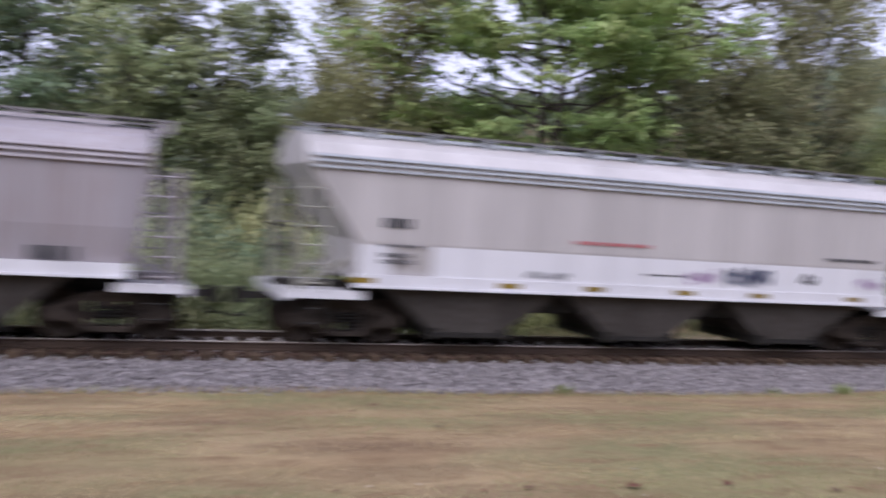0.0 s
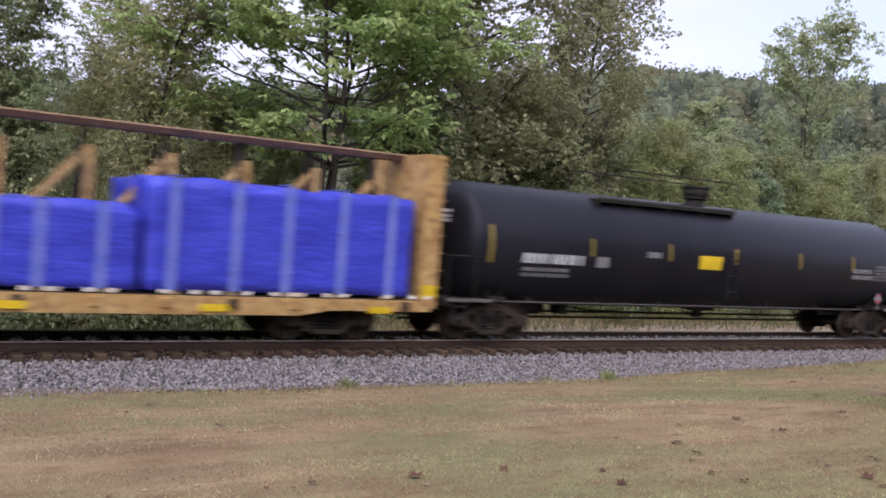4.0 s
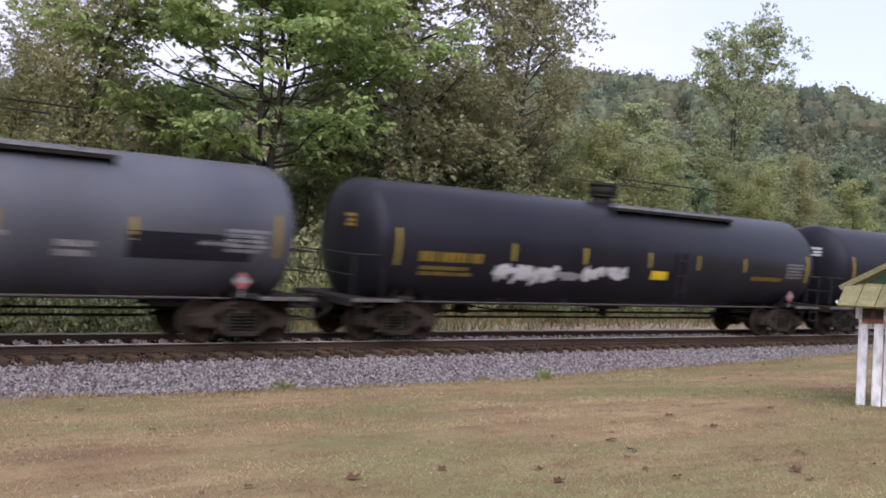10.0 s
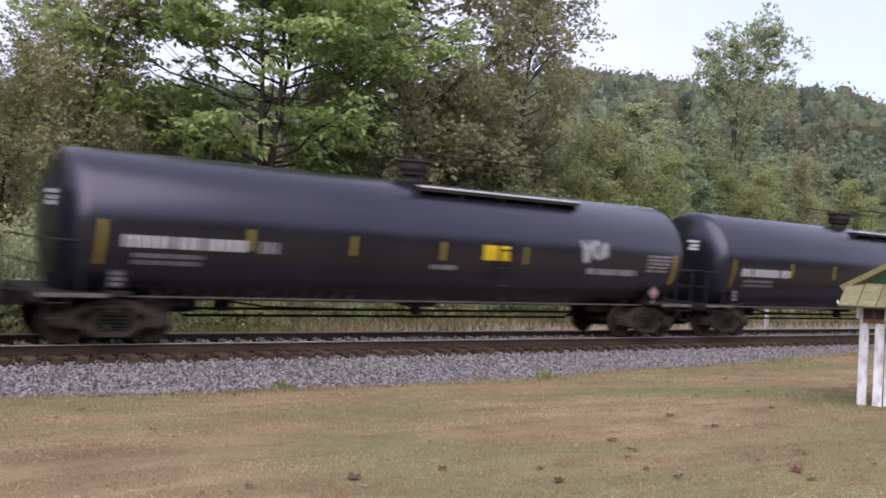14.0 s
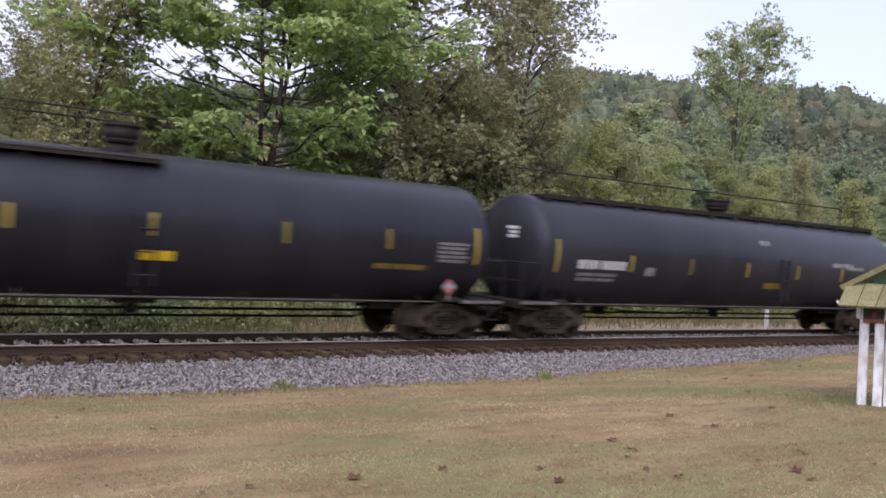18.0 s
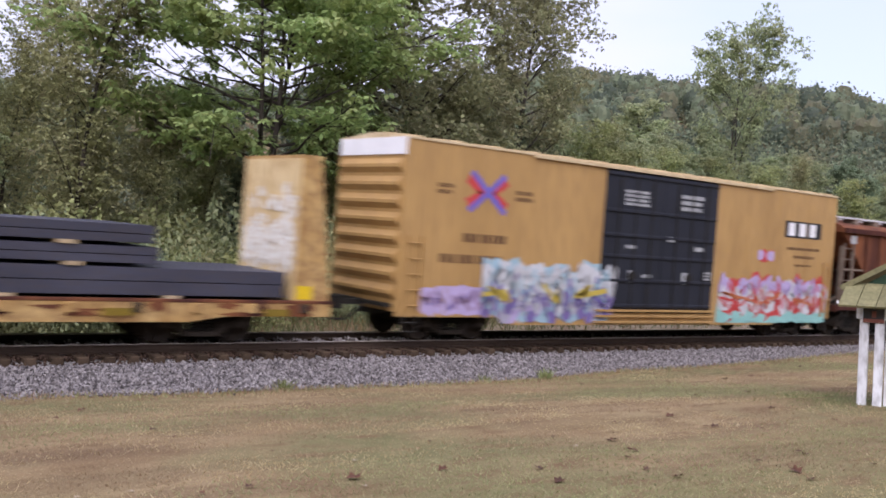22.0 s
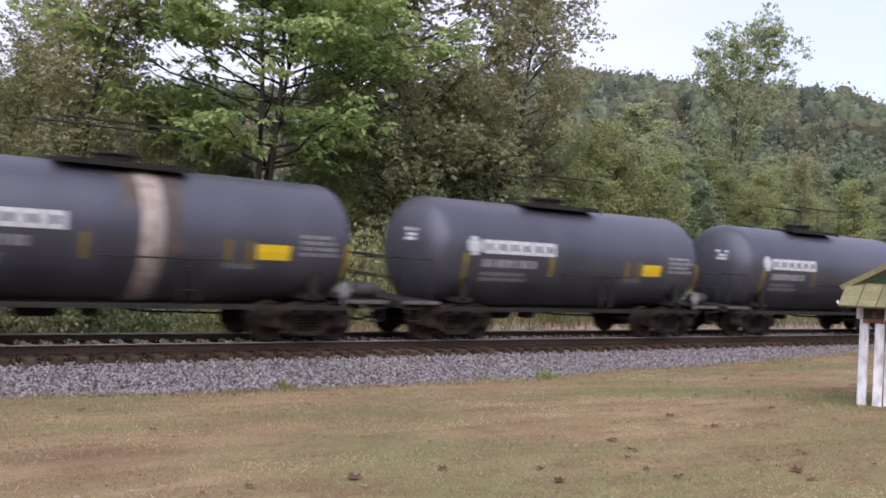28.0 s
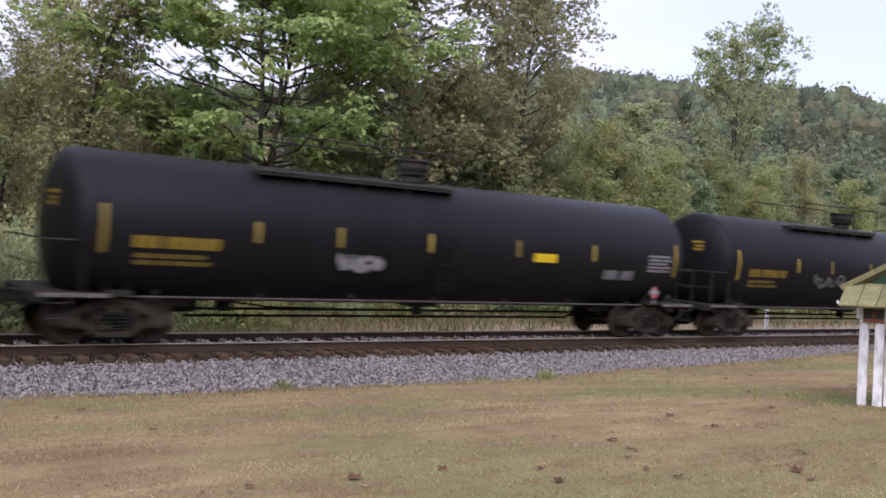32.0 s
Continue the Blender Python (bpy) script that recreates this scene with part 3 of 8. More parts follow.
M["leaf_mid"] = leaf_material("mid_green_leaves", (0.224, 0.258, 0.140), (0.322, 0.356, 0.195), (0.408, 0.428, 0.242))
M["leaf_yellow"] = leaf_material("yellow_green_leaves", (0.246, 0.270, 0.120), (0.335, 0.360, 0.158), (0.418, 0.426, 0.200))
M["leaf_brown"] = leaf_material("thin_brownish_leaves", (0.345, 0.345, 0.180), (0.440, 0.430, 0.228), (0.512, 0.488, 0.270))
M["leaf_dark"] = leaf_material("dark_green_leaves", (0.144, 0.190, 0.120), (0.232, 0.292, 0.177), (0.345, 0.400, 0.244))

# far leaves: distance haze is mixed into these greyed, low-contrast colours
M["leaf_far"] = leaf_material("far_hazed_green_leaves", (0.158, 0.188, 0.122), (0.196, 0.228, 0.144), (0.235, 0.264, 0.164))
M["leaf_far_dark"] = leaf_material("far_hazed_dark_leaves", (0.118, 0.148, 0.106), (0.142, 0.174, 0.122), (0.172, 0.202, 0.138))
M["leaf_far_olive"] = leaf_material("far_hazed_olive_leaves", (0.1763, 0.1849, 0.1161), (0.2279, 0.2305, 0.1419), (0.2795, 0.2666, 0.1634))


def leaf_cloud(tips, per, spread, size, seed, droop=0.3, aspect=0.55):
    """Leaves as bent diamonds round the twig tips."""
    rng = np.random.default_rng(seed)
    c = np.repeat(np.array(tips), per, 0)
    n = len(c)
    c = c + rng.normal(0, spread, (n, 3)) * (1, 1, 0.7)
    a, e = rng.uniform(0, 2 * np.pi, n), rng.normal(-droop, 0.5, n)
    d = np.stack([np.cos(a) * np.cos(e), np.sin(a) * np.cos(e), np.sin(e)], 1)
    s = np.cross(d, rng.normal(size=(n, 3)))
    s /= np.linalg.norm(s, axis=1)[:, None]
    L = (size * rng.uniform(0.6, 1.35, n))[:, None]
    v = np.stack([c, c + d * L * 0.5 + s * L * aspect * 0.5, c + d * L + (0, 0, -0.15) * L, c + d * L * 0.5 - s * L * aspect * 0.5], 1)
    return v.reshape(-1, 3)


def rosettes(tips, per, leaves, spread, size, seed, droop=0.5, aspect=0.5, flat=0.45):
    """Flat pads of leaf rosettes round the twig tips: each rosette is a ring of drooping leaves about one node."""
    rng = np.random.default_rng(seed)
    c = np.repeat(np.array(tips), per, 0)
    c = c + rng.normal(0, spread, c.shape) * (1, 1, flat)
    n = len(c)
    turn, tone = rng.uniform(0, 2 * np.pi, n), rng.normal(0, 0.25, (n, 2))
    out = []
    for k in range(leaves):
        a = turn + 2 * np.pi * k / leaves + rng.normal(0, 0.25, n)
        e = rng.normal(-droop, 0.28, n)
        d = np.stack([np.cos(a) * np.cos(e), np.sin(a) * np.cos(e), np.sin(e)], 1)
        up = np.stack([tone[:, 0] + rng.normal(0, 0.3, n), tone[:, 1] + rng.normal(0, 0.3, n), np.ones(n)], 1)
        w = np.cross(d, up)
        w /= np.linalg.norm(w, axis=1)[:, None]
        L = (size * rng.uniform(0.65, 1.3, n))[:, None]
        o = c + d * L * 0.12
        m = o + d * L * 0.55 + (0, 0, 0.06) * L
        out.append(np.stack([o, m + w * L * aspect * 0.5, o + d * L, m - w * L * aspect * 0.5], 1))
    return np.concatenate(out).reshape(-1, 3)


def quads_mesh(name, v, material):
    n = len(v) // 4
    me = bpy.data.meshes.new(name)
    me.vertices.add(4 * n)
    me.vertices.foreach_set("co", v.astype(np.float32).ravel())
    me.loops.add(4 * n)
    me.loops.foreach_set("vertex_index", np.arange(4 * n, dtype=np.int32))
    me.polygons.add(n)
    me.polygons.foreach_set("loop_start", np.arange(0, 4 * n, 4, dtype=np.int32))
    me.update(calc_edges=True)
    me.materials.append(material)
    return me


def tree(name, label, seed, height, trunk_r, first, width, leaf, per=9, leaves=4, size=0.24, spread=0.4, limbs=15, twigs=7, lean=0.03, forks=1, top=0.35, droop=0.5, aspect=0.55, flat=0.6, up=(0.25, 0.75), gap=None, ivy=0.0):
    """A tapered trunk with limbs and twigs; first: share of the height at which the crown begins; top: narrowness of the crown's top;
    gap: regions (x, x, z, z, share kept) of thin leaves, rising to the back; ivy: height to which a vine clothes the trunk."""
    rng = random.Random(seed)
    t = thing(name, label, "tree")
    bm = B()
    tips, stem = [], []
    for f in range(forks):
        a0 = rng.uniform(0, 6.3)
        p, d = Vector((0, 0, -0.3)), Vector((math.cos(a0) * lean * (1 + 2.5 * (forks > 1)), math.sin(a0) * lean * (1 + 2.5 * (forks > 1)), 1)).normalized()
        segs, line = 9, []
        for k in range(segs + 1):
            line.append(p.copy())
            d = (d + Vector((rng.gauss(0, 0.05), rng.gauss(0, 0.05), 0.02))).normalized()
            p = p + d * height / segs * (0.93 if forks > 1 else 1.0)
        for k in range(segs):
            r0, r1 = trunk_r * (1 - 0.88 * k / segs), trunk_r * (1 - 0.88 * (k + 1) / segs)
            tube(bm, line[k], line[k + 1], r0 / math.sqrt(forks), 9, r1 / math.sqrt(forks), caps=False)
            if line[k].z < ivy:
                stem += [tuple(line[k].lerp(line[k + 1], i / 9)) for i in range(9)]
        for i in range(limbs // forks):
            g = first + (0.97 - first) * (i + rng.random() * 0.8) / (limbs // forks)
            k = min(int(g * segs), segs - 1)
            o = line[k].lerp(line[k + 1], g * segs - k)
            u = (g - first) / (1 - first)
            reach = width * (0.55 + 0.45 * math.sin(math.pi * min(1, u * 0.9 + 0.25))) * (1 - (1 - top) * max(0, u - 0.45) / 0.55) * rng.uniform(0.7, 1.15)
            a = i * 2.4 + rng.uniform(-0.5, 0.5) + f * 2
            dirn = Vector((math.cos(a), math.sin(a), rng.uniform(*up))).normalized()
            r = trunk_r * (1 - 0.88 * g) * 0.42
            q = o
            steps = 4
            for s in range(steps):
                nxt = q + (dirn + Vector((rng.gauss(0, 0.16), rng.gauss(0, 0.16), rng.gauss(0.02, 0.12)))) * reach / steps
                tube(bm, q, nxt, r * (1 - 0.22 * s), 6, r * (1 - 0.22 * (s + 1)), caps=False)
                if s >= 1:
                    for w in range(max(1, twigs // 3)):
                        e = nxt + Vector((rng.gauss(0, 0.3), rng.gauss(0, 0.3), rng.gauss(0.05, 0.22))) * reach * 0.45
                        tube(bm, q.lerp(nxt, rng.random()), e, max(0.012, r * 0.3), 4, 0.008, caps=False)
                        tips.append(e)
                        tips.append(nxt.lerp(e, 0.55))
                q = nxt
            tips.append(q)
    part("trunk", bm, M["bark"], t)
    if gap:
        for x0, x1, z0, z1, share in gap:
            tips = [p for p in tips if not (x0 < p.x < x1 and z0 < p.z - 0.2 * p.y < z1) or rng.random() < share]
    v = rosettes([tuple(p) for p in tips], per, leaves, spread, size, seed, droop, aspect, flat)
    part("crown", quads_mesh("crown", v, M[leaf]), None, t)
    if stem:
        part("vine", quads_mesh("vine", leaf_cloud(stem, 26, 0.26, 0.2, seed, 0.5, 0.7), M["leaf_dark"]), None, t, "dark green vine climbing the trunk")
    return t


def shrub(name, label, seed, height, width, leaf, n=60, per=26, size=0.12, spread=0.26):
    rng = random.Random(seed)
    t = thing(name, label, "shrub")
    bm = B()
    tips = []
    for k in range(n):
        a, r = rng.uniform(0, 6.3), math.sqrt(rng.random()) * width
        h = height * (1 - 0.55 * (r / width) ** 2) * rng.uniform(0.45, 1.05)
        b = Vector((0.3 * r * math.cos(a), 0.3 * r * math.sin(a), -0.1))
        e = Vector((r * math.cos(a), r * math.sin(a), h))
        m = b.lerp(e, 0.5) + Vector((0, 0, 0.15 * h))
        if k % 3 == 0:
            tube(bm, b, m, 0.03, 5, 0.02, caps=False)
            tube(bm, m, e, 0.02, 5, 0.008, caps=False)
        tips += [tuple(e), tuple(m.lerp(e, 0.5)), (e.x, e.y, e.z * rng.uniform(0.1, 0.7))]
    part("stem", bm, M["bark"], t)
    part("crown", quads_mesh("crown", leaf_cloud(tips, per, spread, size, seed), M[leaf]), None, t)
    return t


def stand(ob, x, y, turn=0.0, sc=1.0, sz=None):
    ob.matrix_basis = pose(x, y, ground_z(x, y), 0, 0, turn) @ Matrix.Diagonal((sc, sc, sz or sc, 1))


def again(ob, x, y, turn, sc=1.0, sz=None):
    o = copy_thing(ob, Matrix.Identity(4))
    o.matrix_basis = pose(x, y, ground_z(x, y), 0, 0, turn) @ Matrix.Diagonal((sc, sc, sz or sc, 1))
    return o


bright = tree("broadleaf_tree", "bright green broadleaf tree with sky between its boughs", 21, 17.8, 0.26, 0.31, 5.8, "leaf_bright", per=11, leaves=6, size=0.29, spread=0.55, limbs=60, twigs=7, forks=3, top=1.6, flat=0.32, droop=0.45, up=(0.12, 0.5), gap=((-4.0, 2.0, 7.8, 9.7, 0.2), (-9, 9, 0.0, 6.6, 0.8)))
stand(bright, 16.5, 33.8)
olive = tree("broadleaf_tree", "tall olive-brown broadleaf tree with a vine-clad trunk", 22, 20.5, 0.27, 0.12, 5.2, "leaf_olive", gap=((-9, 9, 9.2, 25, 0.92),), per=16, leaves=4, size=0.215, spread=0.5, limbs=54, twigs=8, top=1.35, droop=0.6, aspect=0.75, flat=0.8, ivy=9.0)
stand(olive, 25.0, 35.2, 60)
mid = tree("broadleaf_tree", "mid-green broadleaf tree in the wood", 23, 13.5, 0.16, 0.15, 3.6, "leaf_mid", per=10, leaves=5, size=0.235, spread=0.42, limbs=24, top=0.6)
brown = tree("broadleaf_tree", "thin brownish tree with sparse autumn leaves", 24, 14.5, 0.13, 0.12, 2.6, "leaf_brown", per=12, leaves=4, size=0.17, spread=0.45, limbs=30, top=0.5, flat=0.9, up=(0.6, 1.6))
yellow = tree("broadleaf_tree", "yellow-green tree turning colour", 25, 10.2, 0.11, 0.06, 2.9, "leaf_yellow", per=12, leaves=4, size=0.18, spread=0.42, limbs=26, top=0.7, up=(0.3, 1.1))
dark = tree("broadleaf_tree", "dark green broadleaf tree in the wood", 26, 14.0, 0.18, 0.1, 3.6, "leaf_dark", per=10, leaves=5, size=0.235, spread=0.42, limbs=24)
airy = tree("broadleaf_tree", "tall pale green tree with an open crown", 27, 16.5, 0.22, 0.5, 4.6, "leaf_mid", per=8, leaves=5, size=0.27, spread=0.40, limbs=27, forks=3, top=1.5, up=(0.5, 1.1), flat=0.35)
stand(mid, 4.6, 34.0, 10, 0.60)
stand(brown, 10.0, 35.0, 40, 0.95, 0.98)
stand(yellow, 34.6, 33.5, 80, 0.85)
stand(dark, 22.6, 38.0, 200, 0.7)
stand(airy, 64.2, 48.0, 0, 0.88, 1.34)
for ob, x, y, turn, sc in (
        (brown, 8.2, 37.5, 120, 0.70), (brown, 11.6, 38.5, 250, 0.98), (brown, 13.0, 34.5, 150, 0.56), (brown, 14.0, 39.5, 100, 0.60), (dark, 23.6, 39.0, 15, 0.68), (mid, 6.6, 36.0, 200, 0.56), (mid, 2.8, 36.5, 80, 0.66), (airy, 4.2, 37.5, 60, 0.68),
        (mid, 0.6, 34.5, 20, 0.95), (dark, -2.4, 36.0, 60, 1.12), (mid, -6.5, 36.0, 60, 1.1), (dark, -10, 37, 10, 1.1), (mid, -14, 37, 80, 1.1),
        (brown, 2.4, 41.0, 300, 0.72), (mid, 6.5, 43.0, 10, 0.66), (mid, -3, 42, 120, 1.1), (brown, 13.0, 44, 80, 0.70), (mid, 10.6, 47, 33, 0.7), (dark, 1.5, 46, 10, 0.8),
        (mid, 53.3, 46.0, 75, 1.06),
        (olive, 28.6, 39.0, 200, 0.52), (brown, 15.6, 37.0, 90, 0.50), (brown, 20.4, 37.5, 30, 0.60), (brown, 18.0, 41.0, 190, 0.55), (dark, 17.6, 38.5, 70, 0.46), (brown, 19.4, 39.6, 220, 0.52), (yellow, 14.6, 36.6, 40, 0.6), (yellow, 21.0, 34.6, 130, 0.5), (brown, 21.6, 36.0, 280, 0.62), (mid, 28.3, 34.0, 30, 0.55), (dark, 31.8, 40.0, 30, 0.72), (mid, 34.8, 37.0, 140, 0.66),
        (yellow, 37.6, 35.0, 10, 0.88), (yellow, 32.6, 33.0, 150, 0.62), (mid, 39.6, 38.5, 300, 0.66), (mid, 37.0, 40.0, 300, 0.74), (yellow, 42.0, 36.0, 200, 0.82), (brown, 41.0, 41.0, 20, 0.70), (mid, 44.6, 37.5, 130, 0.60), (dark, 47.6, 37.0, 210, 0.58), (mid, 58.0, 40.0, 10, 0.70), (brown, 63.0, 40.5, 280, 0.74),
        (mid, 46.0, 40.0, 100, 0.74), (dark, 44.0, 44.0, 250, 0.76), (mid, 50.5, 42.5, 190, 0.80), (yellow, 50.0, 38.0, 280, 0.86), (mid, 55.0, 44.0, 260, 0.84), (yellow, 50.0, 35.5, 230, 0.68),
        (yellow, 55.5, 38.5, 130, 0.86), (mid, 60.0, 42.0, 30, 0.78), (dark, 60.5, 47.5, 160, 0.86), (mid, 64.5, 42.0, 80, 0.76), (mid, 69.0, 44.0, 200, 0.84), (mid, 72.5, 50.0, 310, 0.92),
        (dark, 76.5, 46.0, 50, 0.92), (mid, 80.0, 52.0, 120, 0.95), (yellow, 66.0, 38.0, 10, 0.86), (mid, 74.0, 40.0, 310, 0.8), (dark, 84.0, 47.0, 200, 0.9), (mid, 90.0, 50.0, 20, 0.9),
        (mid, 56.0, 55.0, 10, 0.85), (dark, 68.0, 60.0, 70, 0.92), (mid, 80.0, 66.0, 130, 1.0), (dark, 62.0, 64.0, 190, 0.85), (dark, 92.0, 62.0, 270, 1.0), (mid, 48.0, 56.0, 0, 0.75), (dark, 40.0, 54.0, 80, 0.75)):
    again(ob, x, y, turn, sc)
again(olive, 30.6, 35.6, 310, 0.66, 0.86)

bush_green = shrub("shrub", "leafy green shrub at the foot of the trees", 31, 2.4, 1.9, "leaf_mid", 46, 28, 0.16)
bush_yellow = shrub("shrub", "yellow-green shrub at the foot of the trees", 32, 2.2, 1.7, "leaf_yellow", 42, 28, 0.16)
bush_dark = shrub("shrub", "dark tangled shrub in the shade of the trees", 33, 3.2, 2.4, "leaf_dark", 52, 32, 0.16)
bush_brown = shrub("shrub", "brownish thin shrub beside the wood", 34, 2.6, 1.8, "leaf_brown", 42, 24, 0.15)
weed = shrub("vine_clump", "yellow-green vine-covered clump beside the track", 35, 1.9, 1.3, "leaf_mid", 44, 46, 0.12)
stand(bush_green, 6.0, 29.6)
stand(bush_yellow, 9.5, 29.8)
stand(bush_dark, 3.0, 31.0)
stand(bush_brown, 12.0, 30.4)
stand(weed, 6.4, 26.4, 0, 1.0, 1.35)
kinds = (bush_green, bush_yellow, bush_dark, bush_brown)
for k in range(104):
    rng = random.Random(900 + k)
    x, row = -16 + 1.08 * k + rng.uniform(-0.5, 0.5), k % 3
    again(rng.choice(kinds), x, (28.6, 30.4, 32.4)[row] + rng.uniform(-0.6, 0.6), rng.uniform(0, 360), rng.uniform(0.55, 0.95) + 0.28 * row, rng.uniform(0.5, 0.9) + 0.35 * row)
for k, (x, y, sc) in enumerate(((4.0, 26.6, 0.9), (8.6, 26.8, 0.8), (1.2, 26.8, 1.0), (-2.0, 26.6, 0.9), (2.6, 27.5, 1.2), (10.5, 27.4, 0.8), (6.9, 27.8, 1.25))):
    again(weed, x, y, 70 * k, sc, sc * 1.3)

# ---- far wooded hill, in one piece ----
rs = np.random.default_rng(77)
crest_trees, slope_trees = [], []
while len(crest_trees) < 1150 or len(slope_trees) < 1500:
    a, r = (rs.uniform(40, 70) if rs.random() < 0.7 else rs.uniform(-6, 40)), rs.uniform(78, 266)
    x, y = r * math.sin(math.radians(a)), r * math.cos(math.radians(a))
    if y < 58:
        continue
    row = (x, y, hill(x, y), rs.uniform(6, 10), rs.uniform(1.9, 3.3))
    if r > 175:
        crest_trees.append(row)
    else:
        slope_trees.append(row)


def crown_bodies(rows):
    """The dense inner mass of each far crown: a lumpy rounded body in small facets."""
    g = np.linspace(-1, 1, 4)
    out = []
    for axis in range(3):
        for side in (-1, 1):
            for i in range(3):
                for j in range(3):
                    q = np.zeros((4, 3))
                    q[:, axis] = side
                    q[:, (axis + 1) % 3] = g[[i, i + 1, i + 1, i]]
                    q[:, (axis + 2) % 3] = g[[j, j, j + 1, j + 1]]
                    out.append(q / np.linalg.norm(q, axis=1)[:, None])
    unit = np.array(out)
    size = np.stack([rows[:, 4], rows[:, 4], rows[:, 3] * 0.42], 1) * 0.68
    v = unit[None] * size[:, None, None]
    v = v * (1 + 0.16 * np.sin(v[..., :1] * 2.3 + rows[:, None, None, :1]) * np.cos(v[..., 1:2] * 2.1 + v[..., 2:] * 1.7))
    return (v + (rows[:, :3] + np.stack([0 * rows[:, 3], 0 * rows[:, 3], 0.6 * rows[:, 3]], 1))[:, None, None]).reshape(-1, 3)


for leaf, share, seed in (("leaf_far", 0, 1), ("leaf_far_dark", 1, 2), ("leaf_far_olive", 2, 3)):
    rr = np.random.default_rng(seed)
    clouds = []
    for rows, per, size in ((crest_trees[:1150], 110, 0.6), (slope_trees[:1500], 100, 0.6)):
        sel = np.array(rows)[share::3]
        if per > 105:
            clouds.append(crown_bodies(sel))
        c = np.repeat(sel, per, 0)
        d = rr.normal(size=(len(c), 3))
        d /= np.linalg.norm(d, axis=1)[:, None]
        rad = rr.uniform(0.66, 1.02, len(c))[:, None]
        p = c[:, :3] + np.stack([d[:, 0] * c[:, 4], d[:, 1] * c[:, 4], c[:, 3] * 0.6 + d[:, 2] * c[:, 3] * 0.42], 1) * rad
        clouds.append(leaf_cloud(p, 1, 0.1, size, seed, 0.2, 0.8))
    o = part("hillside_woods", quads_mesh("hillside_woods", np.concatenate(clouds), M[leaf]))
    tagged(o, "mixed green woods covering the far hill", "woods", kind="stuff")

# ---- unseen woods added behind the viewer, to darken what the tanks reflect ----
rr = np.random.default_rng(5)
k = 300
c = np.stack([rr.uniform(-90, 130, k), rr.uniform(-46, -26, k), np.full(k, 0.3), rr.uniform(13, 21, k), rr.uniform(2.6, 4.2, k)], 1)
c = np.repeat(c, 120, 0)
d = rr.normal(size=(len(c), 3))
d /= np.linalg.norm(d, axis=1)[:, None]
p = c[:, :3] + np.stack([d[:, 0] * c[:, 4], d[:, 1] * c[:, 4], c[:, 3] * 0.52 + d[:, 2] * c[:, 3] * 0.5], 1) * rr.uniform(0.7, 1.03, len(c))[:, None]
tagged(part("woods_behind", quads_mesh("woods_behind", leaf_cloud(p, 1, 0.1, 1.5, 6, 0.2, 0.8), M["leaf_dark"])), "unseen green woods added opposite the track", "woods", kind="stuff")
# ---- rolling stock: running gear and small fittings ----
RNG = random.Random(7)
MOVING, WHEELSETS = [], []


def wheelset_mesh(bm):
    for s in (-1, 1):
        prof = [(0.0, 0.02), (0.0, 0.20), (0.05, 0.24), (0.05, 0.40), (0.0, 0.43), (0.0, 0.455), (0.10, 0.46), (0.105, 0.49), (0.14, 0.49), (0.14, 0.41), (0.10, 0.38), (0.10, 0.24), (0.16, 0.18), (0.16, 0.09)]
        rings = []
        for d, r in prof:
            rings.append([bm.verts.new((r * math.cos(2 * math.pi * i / 28), s * (0.85 - d), r * math.sin(2 * math.pi * i / 28))) for i in range(28)])
        for a, b in zip(rings, rings[1:]):
            for i in range(28):
                bm.faces.new((a[i], b[i], b[(i + 1) % 28], a[(i + 1) % 28])).smooth = True
        bm.faces.new(rings[0])
    tube(bm, (0, -0.98, 0), (0, 0.98, 0), 0.085, 12)
    # raised ribs on the plates
    for s in (-1, 1):
        for k in range(5):
            a = 2 * math.pi * k / 5
            tube(bm, (0.22 * math.cos(a), s * 0.815, 0.22 * math.sin(a)), (0.40 * math.cos(a), s * 0.815, 0.40 * math.sin(a)), 0.02, 5)
    bmesh.ops.recalc_face_normals(bm, faces=bm.faces)


def side_frame_mesh(bm):
    top = [(-1.22, 0.40), (-1.22, 0.60), (-0.80, 0.70), (-0.45, 0.90), (0.45, 0.90), (0.80, 0.70), (1.22, 0.60), (1.22, 0.40)]
    low = [(1.02, 0.40), (0.76, 0.56), (0.40, 0.75), (-0.40, 0.75), (-0.76, 0.56), (-1.02, 0.40)]
    prism(bm, top + low, -0.07, 0.07)
    for q in (-1, 1):
        prism(bm, [(q * 0.86, 0.50), (q * 0.70, 0.56), (q * 0.30, 0.27), (q * 0.34, 0.15)], -0.07, 0.07)
    for x in (-0.42, 0.42):
        box(bm, x - 0.05, x + 0.05, -0.09, 0.09, 0.22, 0.78)
    box(bm, -0.34, 0.34, -0.14, 0.14, 0.17, 0.27)
    for x in (-0.875, 0.875):
        box(bm, x - 0.17, x + 0.17, -0.12, 0.10, 0.36, 0.63)
    prism(bm, [(-0.33, 0.86), (0.33, 0.86), (0.24, 0.95), (-0.24, 0.95)], -0.13, 0.13)


def spring_mesh(bm):
    for x in (-0.22, 0.0, 0.22):
        for k in range(5):
            z = 0.29 + 0.075 * k
            tube(bm, (x, 0, z), (x, 0, z + 0.04), 0.085, 10)
        tube(bm, (x, 0, 0.27), (x, 0, 0.68), 0.055, 8)


def bearing_mesh(bm):
    tube(bm, (0, -0.10, 0), (0, 0.05, 0), 0.125, 14)
    tube(bm, (0, -0.135, 0), (0, -0.10, 0), 0.075, 10)


